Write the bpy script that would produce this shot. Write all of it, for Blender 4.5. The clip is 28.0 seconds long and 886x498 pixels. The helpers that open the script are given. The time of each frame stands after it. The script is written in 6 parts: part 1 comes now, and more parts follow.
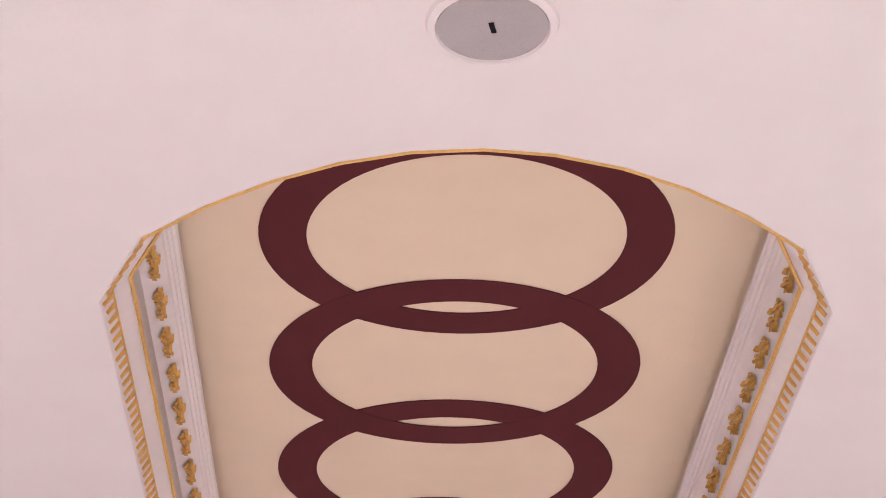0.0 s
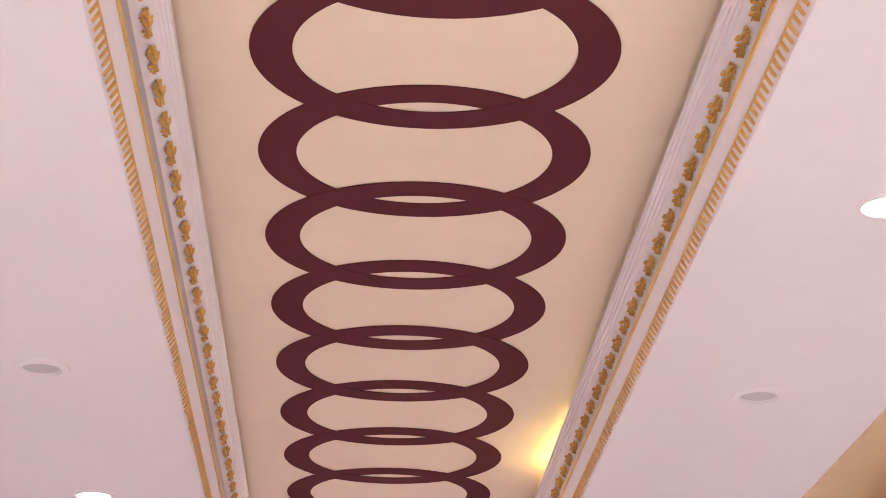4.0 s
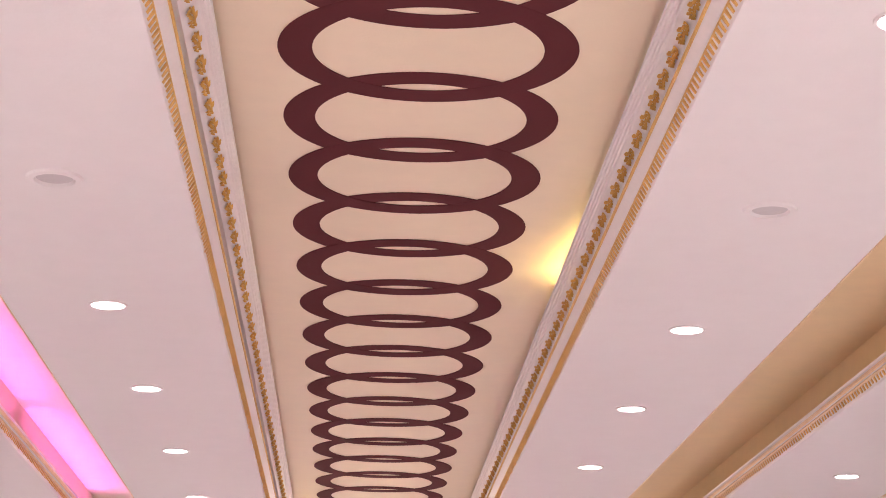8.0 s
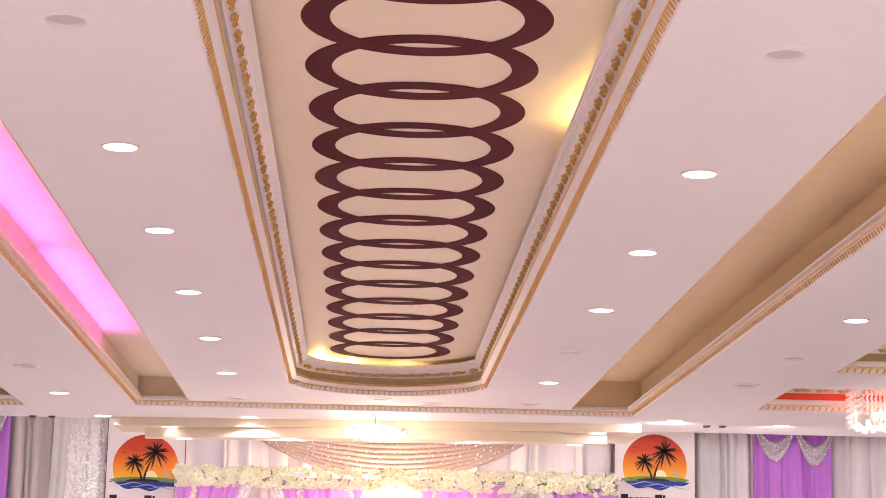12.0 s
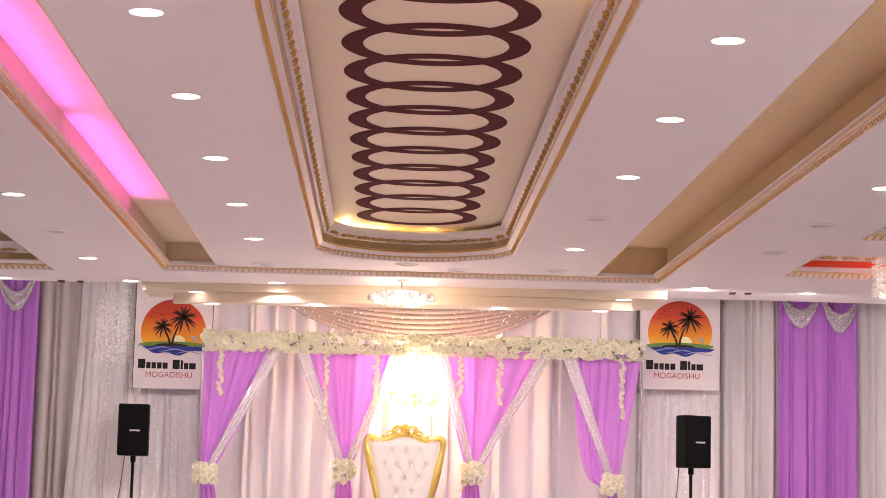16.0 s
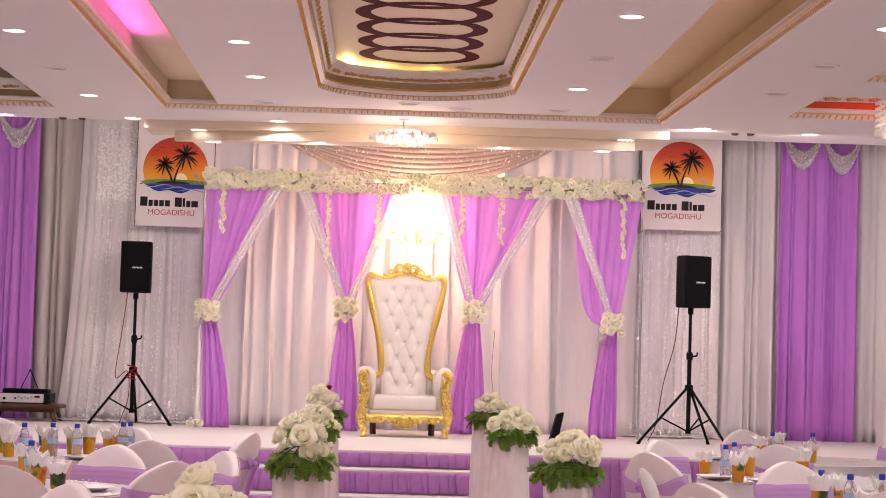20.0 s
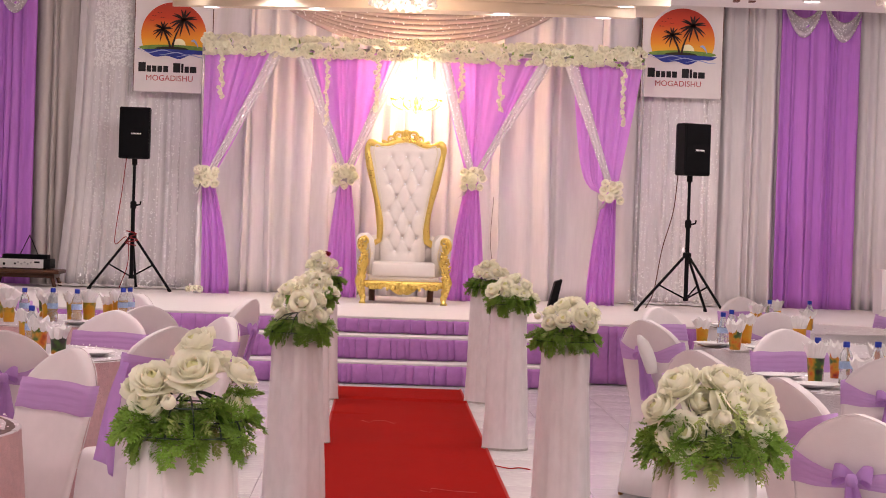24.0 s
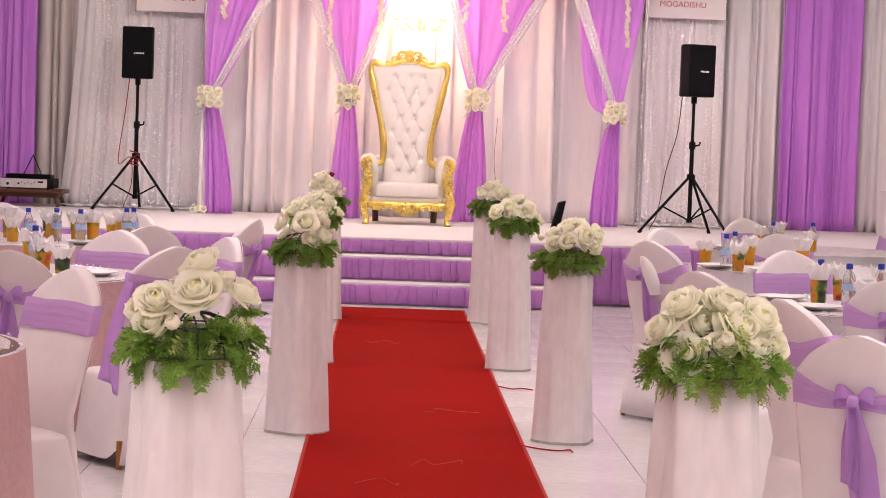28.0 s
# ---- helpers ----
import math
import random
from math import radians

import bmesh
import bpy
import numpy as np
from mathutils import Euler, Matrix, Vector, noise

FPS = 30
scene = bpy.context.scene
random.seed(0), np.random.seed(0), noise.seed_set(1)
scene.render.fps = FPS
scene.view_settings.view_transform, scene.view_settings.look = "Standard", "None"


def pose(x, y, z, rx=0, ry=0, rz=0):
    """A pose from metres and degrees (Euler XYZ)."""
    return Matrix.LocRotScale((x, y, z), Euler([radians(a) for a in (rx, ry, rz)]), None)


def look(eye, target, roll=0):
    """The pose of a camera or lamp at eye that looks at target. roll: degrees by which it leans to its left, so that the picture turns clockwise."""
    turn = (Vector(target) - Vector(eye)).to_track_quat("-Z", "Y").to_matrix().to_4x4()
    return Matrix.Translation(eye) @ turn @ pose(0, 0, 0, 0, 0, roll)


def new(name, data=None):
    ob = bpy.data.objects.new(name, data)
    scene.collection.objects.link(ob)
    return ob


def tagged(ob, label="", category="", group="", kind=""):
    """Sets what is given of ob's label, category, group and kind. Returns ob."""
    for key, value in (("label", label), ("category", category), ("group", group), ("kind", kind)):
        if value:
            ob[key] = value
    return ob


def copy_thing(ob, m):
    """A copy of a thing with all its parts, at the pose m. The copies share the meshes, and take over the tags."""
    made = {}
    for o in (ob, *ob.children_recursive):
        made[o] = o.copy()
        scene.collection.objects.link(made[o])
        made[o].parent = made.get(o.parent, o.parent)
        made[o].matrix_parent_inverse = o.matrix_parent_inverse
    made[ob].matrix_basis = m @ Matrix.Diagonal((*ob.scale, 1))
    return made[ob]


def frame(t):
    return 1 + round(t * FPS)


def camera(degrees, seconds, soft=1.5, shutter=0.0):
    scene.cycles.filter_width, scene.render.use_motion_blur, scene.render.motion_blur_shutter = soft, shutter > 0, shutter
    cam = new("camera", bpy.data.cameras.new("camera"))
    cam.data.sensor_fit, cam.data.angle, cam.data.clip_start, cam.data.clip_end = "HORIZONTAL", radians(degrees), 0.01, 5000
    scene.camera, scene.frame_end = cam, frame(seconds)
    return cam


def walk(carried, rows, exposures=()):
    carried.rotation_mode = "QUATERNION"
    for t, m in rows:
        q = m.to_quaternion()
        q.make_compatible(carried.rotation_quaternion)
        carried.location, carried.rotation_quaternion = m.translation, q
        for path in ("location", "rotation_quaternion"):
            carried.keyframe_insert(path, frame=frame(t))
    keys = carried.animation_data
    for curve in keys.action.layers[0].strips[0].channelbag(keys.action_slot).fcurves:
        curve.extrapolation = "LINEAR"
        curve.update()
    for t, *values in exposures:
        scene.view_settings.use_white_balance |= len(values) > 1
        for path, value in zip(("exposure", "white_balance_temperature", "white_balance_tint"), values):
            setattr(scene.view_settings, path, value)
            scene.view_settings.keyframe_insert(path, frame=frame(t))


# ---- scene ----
EXPOSURES = [(0.0, 0.02, 6520, 13), (1.0, 0.12, 6450, 12.5), (3.0, 0.18, 6480, 13.5), (6.0, 0.22, 6600, 14.5), (9.0, 0.29, 6700, 15.5), (12.5, 0.29, 6730, 16.5), (14.6, 0.16, 6800, 18), (16.0, -0.14, 6950, 20), (18.0, -0.22, 7000, 20), (22.0, -0.38, 7050, 21), (25.0, -0.41, 7000, 20), (27.0, -0.18, 6950, 20), (28.0, -0.18, 6950, 20)]
FOV = 25.0
cam = camera(FOV, 28.0, soft=0.95)
EYE = (0.0, 0.0, 1.45)
# seconds, pitch, heading to the right, lean of the picture (degrees)
PATH = [
    (0, 30.265, 2.123, -0.054),
    (0.5, 28.745, 2.060, 0.015),
    (1, 27.656, 2.021, 0.072),
    (1.5, 26.555, 2.108, 0.257),
    (2, 25.025, 2.269, 0.334),
    (2.5, 23.845, 2.561, 0.458),
    (3, 22.756, 2.757, 0.451),
    (3.5, 21.939, 2.798, 0.387),
    (5.5, 19.336, 2.685, 0.588),
    (6, 18.629, 2.609, 0.650),
    (6.5, 17.966, 2.563, 0.697),
    (7, 17.182, 2.520, 0.743),
    (7.5, 16.501, 2.506, 0.803),
    (8, 15.888, 2.481, 0.838),
    (8.5, 15.300, 2.467, 0.923),
    (9, 14.406, 2.367, 0.934),
    (9.5, 13.732, 2.279, 0.981),
    (10, 13.135, 2.224, 1.058),
    (10.5, 12.638, 2.216, 1.086),
    (11, 12.179, 2.227, 1.083),
    (11.5, 11.810, 2.218, 1.114),
    (12, 11.386, 2.199, 1.149),
    (12.5, 10.961, 2.187, 1.248),
    (14.5, 9.408, 2.005, 1.274),
    (15, 8.811, 1.851, 1.325),
    (15.5, 8.202, 1.633, 1.378),
    (16, 7.542, 1.515, 1.412),
    (16.5, 6.917, 1.516, 1.430),
    (17, 6.313, 1.509, 1.499),
    (17.5, 5.801, 1.496, 1.519),
    (18, 5.210, 1.511, 1.564),
    (18.5, 4.611, 1.534, 1.605),
    (19, 3.944, 1.539, 1.645),
    (19.5, 3.417, 1.543, 1.662),
    (20, 2.936, 1.584, 1.712),
    (20.5, 2.483, 1.615, 1.715),
    (21, 1.983, 1.661, 1.733),
    (21.5, 1.491, 1.688, 1.780),
    (22, 0.905, 1.702, 1.828),
    (22.5, 0.377, 1.724, 1.829),
    (24.5, -1.251, 1.726, 1.928),
    (25, -1.626, 1.715, 1.949),
    (25.5, -1.943, 1.702, 1.967),
    (26, -2.210, 1.708, 1.978),
    (26.5, -2.419, 1.711, 1.985),
    (27, -2.644, 1.704, 2.033),
    (27.5, -2.894, 1.705, 2.037),
    (28, -3.141, 1.709, 2.052),
]


def aim(pitch, heading, lean):
    p, w = radians(pitch), radians(heading)
    ahead = Vector((math.sin(w) * math.cos(p), math.cos(w) * math.cos(p), math.sin(p)))
    return look(EYE, Vector(EYE) + ahead, lean)


walk(cam, [(t, aim(p, w, r)) for t, p, w, r in PATH], EXPOSURES)

# ---- world ----
world = bpy.data.worlds.new("night_outside")
scene.world = world
world.use_nodes = True
world.node_tree.nodes["Background"].inputs[0].default_value = (0.02, 0.02, 0.025, 1)
world.node_tree.nodes["Background"].inputs[1].default_value = 0.2

CEIL = 3.68
LIGHT_W = 25.0


def lamp(name, kind, loc, power, color, size=0.15, target=None, spread=144):
    d = bpy.data.lights.new(name, kind)
    d.energy, d.color = power, color
    if kind == "AREA":
        d.shape, d.size, d.spread = "DISK", size, radians(spread)
    else:
        d.shadow_soft_size = size
    ob = new(name, d)
    ob.matrix_world = look(loc, target) if target else Matrix.Translation(loc)
    return ob


# downlights that are lit: rows along the hall; x, y, z
LOWZ = 3.63
LIT = [(-1.14, y, CEIL) for y in (8.9, 10.75, 12.68, 14.62, 16.5)] + [(1.55, y, CEIL) for y in (5.29, 9.1, 11.0, 12.95, 16.6)]
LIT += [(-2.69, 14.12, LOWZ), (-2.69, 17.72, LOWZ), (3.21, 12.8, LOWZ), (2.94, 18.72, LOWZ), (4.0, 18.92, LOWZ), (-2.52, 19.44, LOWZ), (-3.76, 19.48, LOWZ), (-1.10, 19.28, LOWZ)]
# unseen downlights added past the row's ends to brighten the side curtains
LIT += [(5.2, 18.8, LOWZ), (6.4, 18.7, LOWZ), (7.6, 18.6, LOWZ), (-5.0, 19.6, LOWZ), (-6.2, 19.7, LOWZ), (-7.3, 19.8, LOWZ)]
LIT += [(-1.89, 19.575, 3.552), (2.27, 19.23, 3.552)]
LIT += [(-1.755, 19.72, 3.455), (-0.715, 19.49, 3.455), (1.08, 19.36, 3.455), (2.07, 19.42, 3.455)]
# assumed downlights out of view, added to light the rest of the hall
LIT += [(x, y, CEIL) for x in (-1.14, 1.55) for y in (-4.2, -2.3, -0.4, 1.5)]
LIT += [(x, y, LOWZ) for x in (-5.0, -6.8, 5.0, 7.2) for y in (-3.0, 1.0, 5.0, 9.0)]
LIT += [(x, y, LOWZ) for x in (-2.9, 3.4) for y in (-2.0, 2.5, 7.0)]
# beams of the row over the stage are tilted to brighten the curtains; swivel assumed
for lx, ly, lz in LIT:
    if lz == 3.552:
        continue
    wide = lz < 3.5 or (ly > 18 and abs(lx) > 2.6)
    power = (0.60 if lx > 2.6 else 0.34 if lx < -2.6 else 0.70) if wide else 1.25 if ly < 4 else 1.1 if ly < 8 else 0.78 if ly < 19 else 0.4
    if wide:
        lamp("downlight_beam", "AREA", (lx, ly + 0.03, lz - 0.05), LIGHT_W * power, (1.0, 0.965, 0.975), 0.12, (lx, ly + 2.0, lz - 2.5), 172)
    else:
        lamp("downlight_beam", "AREA", (lx, ly, lz - 0.02), LIGHT_W * power, (1.0, 0.965, 0.975), 0.15, (lx, ly, 0), 140)


def strip(name, loc, target, power, color, long, wide=0.012):
    """A light strip that runs along the hall."""
    d = bpy.data.lights.new(name, "AREA")
    d.energy, d.color, d.shape, d.size, d.size_y, d.spread = power, color, "RECTANGLE", wide, long, radians(160)
    ob = new(name, d)
    way = (Vector(target) - Vector(loc)).normalized()
    side = Vector((0, 1, 0))
    m = Matrix((side.cross(-way), side, -way)).transposed().to_4x4()
    m.translation = loc
    ob.matrix_world = m
    return ob


# coloured strips hidden in the trays and coves
strip("pink_strip", (-2.066, 14.1, 3.722), (-1.85, 14.1, 3.89), 10, (0.96, 0.13, 1.0), 3.3)
strip("pink_strip", (-2.066, 9.9, 3.722), (-1.85, 9.9, 3.89), 12, (0.96, 0.13, 1.0), 4.6)
strip("rose_strip", (-2.066, 2.5, 3.722), (-1.85, 2.5, 3.89), 24, (1.0, 0.22, 0.42), 9.0)
for bx, by, bw in ((1.085, 9.15, 9.0), (1.085, 8.85, 4.0), (1.085, 8.55, 1.0), (-0.40, 17.56, 14.0), (-0.12, 17.69, 2.5), (0.35, 17.72, 0.7)):
    lamp("cove_bulb", "POINT", (bx, by, 3.922), bw, (1.0, 0.77, 0.25), 0.025)
lamp("red_strip", "AREA", (5.0, 17.1, 3.93), 14, (1.0, 0.10, 0.05), 0.5, (5.0, 17.75, 3.70))
lamp("cove_bulb", "POINT", (4.6, 14.2, 3.9), 6, (1.0, 0.80, 0.30), 0.03)
# the chandeliers
lamp("chandelier_glow", "POINT", (0.318, 22.12, 2.87), 28, (1.0, 0.61, 0.35), 0.12)
lamp("chandelier_glow", "POINT", (0.318, 22.12, 3.07), 31, (1.0, 0.60, 0.34), 0.05)
lamp("chandelier_glow", "POINT", (0.115, 18.82, 3.335), 32, (1.0, 0.72, 0.48), 0.10)
lamp("chandelier_glow", "POINT", (4.5, 16.9, 3.45), 14, (1.0, 0.9, 0.85), 0.08)

# ---- materials ----
def mat(name, color, rough=0.6, metal=0.0, vary=0.08, scale=6.0, bump=0.0, bump_scale=60.0, sheen=0.0, trans=0.0, ior=1.45,
        emit=None, power=0.0, rand=0.0, stretch=(1, 1, 1), coat=0.0, sss=0.0, spec=0.35, thin=0.0, alpha=1.0):
    """A principled material with colour variation at two scales, fine relief and a slight change from object to object."""
    m = bpy.data.materials.new(name)
    m.use_nodes = True
    nt = m.node_tree
    n, l = nt.nodes, nt.links
    b = n["Principled BSDF"]
    b.inputs["Roughness"].default_value = rough
    b.inputs["Metallic"].default_value = metal
    b.inputs["IOR"].default_value = ior
    b.inputs["Sheen Weight"].default_value = sheen
    b.inputs["Transmission Weight"].default_value = trans
    b.inputs["Coat Weight"].default_value = coat
    b.inputs["Subsurface Weight"].default_value = sss
    b.inputs["Base Color"].default_value = color
    b.inputs["Specular IOR Level"].default_value = spec
    if emit:
        b.inputs["Emission Color"].default_value = emit
        b.inputs["Emission Strength"].default_value = power
    if vary or bump or rand:
        tc = n.new("ShaderNodeTexCoord")
        mp = n.new("ShaderNodeMapping")
        mp.inputs["Scale"].default_value = stretch
        l.new(tc.outputs["Object"], mp.inputs["Vector"])
    if vary or rand:
        big, fine = n.new("ShaderNodeTexNoise"), n.new("ShaderNodeTexNoise")
        big.inputs["Scale"].default_value, big.inputs["Detail"].default_value = scale * 0.25, 3
        fine.inputs["Scale"].default_value, fine.inputs["Detail"].default_value = scale * 4, 4
        add = n.new("ShaderNodeMath")
        add.operation = "ADD"
        l.new(mp.outputs[0], big.inputs["Vector"])
        l.new(mp.outputs[0], fine.inputs["Vector"])
        l.new(big.outputs["Fac"], add.inputs[0])
        l.new(fine.outputs["Fac"], add.inputs[1])
        ramp = n.new("ShaderNodeMapRange")
        ramp.inputs["From Min"].default_value, ramp.inputs["From Max"].default_value = 0.6, 1.4
        ramp.inputs["To Min"].default_value, ramp.inputs["To Max"].default_value = 1 - vary, 1 + vary
        l.new(add.outputs[0], ramp.inputs["Value"])
        val = ramp.outputs[0]
        if rand:
            info = n.new("ShaderNodeObjectInfo")
            r2 = n.new("ShaderNodeMapRange")
            r2.inputs["To Min"].default_value, r2.inputs["To Max"].default_value = 1 - rand, 1 + rand
            l.new(info.outputs["Random"], r2.inputs["Value"])
            mul = n.new("ShaderNodeMath")
            mul.operation = "MULTIPLY"
            l.new(val, mul.inputs[0])
            l.new(r2.outputs[0], mul.inputs[1])
            val = mul.outputs[0]
        hsv = n.new("ShaderNodeHueSaturation")
        hsv.inputs["Color"].default_value = color
        l.new(val, hsv.inputs["Value"])
        l.new(hsv.outputs[0], b.inputs["Base Color"])
        rr = n.new("ShaderNodeMapRange")
        rr.inputs["From Min"].default_value, rr.inputs["From Max"].default_value = 0.6, 1.4
        rr.inputs["To Min"].default_value, rr.inputs["To Max"].default_value = max(rough - 0.08, 0.02), min(rough + 0.08, 1)
        l.new(add.outputs[0], rr.inputs["Value"])
        l.new(rr.outputs[0], b.inputs["Roughness"])
    if bump:
        bn, bp = n.new("ShaderNodeTexNoise"), n.new("ShaderNodeBump")
        bn.inputs["Scale"].default_value, bn.inputs["Detail"].default_value = bump_scale, 4
        bp.inputs["Strength"].default_value, bp.inputs["Distance"].default_value = bump, 0.02
        l.new(mp.outputs[0], bn.inputs["Vector"])
        l.new(bn.outputs["Fac"], bp.inputs["Height"])
        l.new(bp.outputs[0], b.inputs["Normal"])
    if thin:
        # thin cloth and petals let some light through
        out, tl, mx = n["Material Output"], n.new("ShaderNodeBsdfTranslucent"), n.new("ShaderNodeMixShader")
        tl.inputs["Color"].default_value = color
        mx.inputs["Fac"].default_value = thin
        l.new(b.outputs[0], mx.inputs[1])
        l.new(tl.outputs[0], mx.inputs[2])
        l.new(mx.outputs[0], out.inputs["Surface"])
    b.inputs["Alpha"].default_value = alpha
    return m


PAINT = mat("ceiling_paint", (0.80, 0.755, 0.755, 1), 0.65, vary=0.025, scale=2, bump=0.05, bump_scale=40)
WALL = mat("wall_paint", (0.72, 0.66, 0.62, 1), 0.7, vary=0.05, scale=2, bump=0.06)
BEIGE = mat("recess_paint", (0.785, 0.655, 0.495, 1), 0.6, vary=0.04, scale=2, bump=0.05)
TRAY = mat("tray_field_paint", (0.82, 0.625, 0.37, 1), 0.6, vary=0.05, scale=2, bump=0.05)
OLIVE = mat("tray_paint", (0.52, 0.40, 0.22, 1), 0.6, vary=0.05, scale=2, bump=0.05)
# red base colour for the upright band of one side coffer
RED_BAND = mat("red_band", (0.80, 0.105, 0.05, 1), 0.5, vary=0.06, scale=3, bump=0.04)
# recess beige darkened: shade of the left tray's walls put into the colour
TRAY_WALL_SHADED = mat("tray_wall_shaded", (0.68, 0.55, 0.40, 1), 0.6, vary=0.05, scale=2, bump=0.05)
CREAM = mat("cream_paint", (0.75, 0.64, 0.50, 1), 0.6, vary=0.04, scale=2, bump=0.05)
MAROON = mat("maroon_paint", (0.105, 0.026, 0.030, 1), 0.85, vary=0.08, scale=3, bump=0.04, spec=0.1)
PLASTER = mat("white_plaster", (0.80, 0.75, 0.75, 1), 0.5, vary=0.04, scale=8, bump=0.08)
GILT_PALE = mat("worn_gold_paint", (0.80, 0.58, 0.36, 1), 0.5, metal=0.0, vary=0.18, scale=20, bump=0.15, bump_scale=120)
GILT = mat("gold_paint", (0.74, 0.46, 0.16, 1), 0.5, metal=0.1, vary=0.22, scale=20, bump=0.2, bump_scale=120)
GILT_TOOTH = mat("pale_gold_paint", (0.75, 0.45, 0.16, 1), 0.5, vary=0.15, scale=20, bump=0.15, bump_scale=120)
GILT_LEAF = mat("old_gold_paint", (0.64, 0.375, 0.10, 1), 0.45, metal=0.15, vary=0.2, scale=20, bump=0.2, bump_scale=120)
GOLD = mat("gold_leaf", (0.80, 0.60, 0.17, 1), 0.30, metal=0.85, vary=0.05, scale=15, bump=0.02, bump_scale=40)
TILE = mat("white_tile", (0.66, 0.635, 0.63, 1), 0.16, vary=0.04, scale=4, bump=0.01, rand=0.03)
GROUT = mat("grey_grout", (0.30, 0.28, 0.27, 1), 0.8, vary=0.2, scale=10)
CARPET = mat("red_carpet", (0.30, 0.009, 0.006, 1), 1.0, vary=0.14, scale=5, bump=0.25, bump_scale=350, spec=0.05)
CARPET_HEM = mat("carpet_hem", (0.40, 0.028, 0.022, 1), 0.9, vary=0.1)
STAGE_TOP = mat("stage_cloth", (0.70, 0.665, 0.665, 1), 0.6, vary=0.05, scale=3, bump=0.1, bump_scale=50)
LILAC = mat("lilac_voile", (0.85, 0.46, 0.93, 1), 0.6, thin=0.54, alpha=0.93, vary=0.10, scale=3, bump=0.1, bump_scale=300, sheen=0.1, spec=0.15, stretch=(4, 4, 0.6))
LILAC_DEEP = mat("purple_curtain", (0.70, 0.275, 0.86, 1), 0.6, thin=0.2, vary=0.10, scale=3, bump=0.1, bump_scale=300, sheen=0.06, spec=0.2, stretch=(4, 4, 0.5))
SKIRT = mat("purple_skirt", (0.50, 0.215, 0.56, 1), 0.7, thin=0.1, vary=0.15, scale=5, bump=0.15, bump_scale=200, sheen=0.1, spec=0.15)
WHITE_CLOTH = mat("white_drape", (0.80, 0.765, 0.775, 1), 0.65, vary=0.06, scale=2, bump=0.12, bump_scale=250, sheen=0.06, spec=0.2, stretch=(4, 4, 0.5))
SATIN = mat("white_satin", (0.78, 0.725, 0.73, 1), 0.42, vary=0.10, scale=4, bump=0.06, bump_scale=60, sheen=0.06, spec=0.25, stretch=(1.5, 1.5, 0.7))
SPANDEX = mat("chair_cover", (0.80, 0.745, 0.75, 1), 0.62, vary=0.05, scale=4, bump=0.1, bump_scale=350, sheen=0.05, spec=0.2)
SASH = mat("lilac_sash", (0.69, 0.42, 0.80, 1), 0.45, thin=0.3, alpha=0.78, vary=0.14, scale=6, stretch=(0.5, 0.5, 7), bump=0.1, bump_scale=250, sheen=0.1, spec=0.15)
SASH_SHEER = mat("lilac_organza", (0.70, 0.43, 0.82, 1), 0.45, thin=0.4, alpha=0.66, vary=0.10, scale=6, bump=0.1, bump_scale=250, spec=0.15)
LEATHER = mat("white_leather", (0.72, 0.67, 0.64, 1), 0.38, vary=0.04, scale=5, bump=0.08, bump_scale=200, coat=0.1)
BLACK = mat("black_plastic", (0.006, 0.006, 0.007, 1), 0.55, vary=0.2, scale=10, bump=0.1, bump_scale=300, spec=0.12)
MESH_BLACK = mat("speaker_grille", (0.006, 0.006, 0.007, 1), 0.8, vary=0.25, scale=30, bump=0.3, bump_scale=500, spec=0.1)
STEEL = mat("grey_metal", (0.42, 0.41, 0.42, 1), 0.4, metal=0.7, vary=0.1)
PANEL = mat("brushed_silver", (0.66, 0.64, 0.64, 1), 0.45, metal=0.3, vary=0.08)
PEARL = mat("pale_nail", (0.90, 0.84, 0.70, 1), 0.25, metal=0.2, vary=0.0, spec=0.6)
WOOD = mat("dark_wood", (0.09, 0.035, 0.018, 1), 0.4, vary=0.3, scale=8, stretch=(1, 1, 6), bump=0.1)
WOOD_LEG = mat("varnished_leg", (0.30, 0.12, 0.03, 1), 0.35, vary=0.25, scale=8)
PAPER = mat("white_paper", (0.90, 0.88, 0.87, 1), 0.8, thin=0.10, vary=0.03, bump=0.05)
BOARD = mat("banner_print", (0.78, 0.74, 0.74, 1), 0.6, vary=0.03, scale=3)
DULL = mat("dull_lens", (0.56, 0.52, 0.53, 1), 0.6, vary=0.05, scale=20)
GRILLE = mat("grille_white", (0.45, 0.42, 0.43, 1), 0.6, vary=0.08, scale=60, bump=0.3, bump_scale=400)
GLOW = mat("downlight_glow", (0.9, 0.9, 0.9, 1), 0.5, vary=0, emit=(1.0, 0.95, 0.92, 1), power=6.0)

SILVER = mat("sequin_sheer", (0.84, 0.81, 0.82, 1), 0.42, vary=0.12, scale=8, bump=0.2, bump_scale=160, spec=0.5, thin=0.1, stretch=(4, 4, 0.4))
SEQUIN = mat("sequin", (0.97, 0.96, 0.96, 1), 0.32, metal=1.0, vary=0.0)
SHEER = mat("silver_sheer", (0.87, 0.83, 0.85, 1), 0.45, vary=0.12, scale=10, bump=0.4, bump_scale=160, spec=0.5, thin=0.3, alpha=0.72)
BEADS = mat("cut_glass", (0.96, 0.94, 0.92, 1), 0.15, vary=0, spec=0.8, thin=0.6)
TULLE = mat("mauve_tulle", (0.50, 0.395, 0.35, 1), 0.55, metal=0.1, vary=0.12, scale=8, bump=0.3, bump_scale=200)
PETAL = mat("ivory_petal", (0.985, 0.97, 0.825, 1), 0.6, thin=0.44, vary=0.05, scale=20, bump=0.1, bump_scale=80, rand=0.05, spec=0.2)
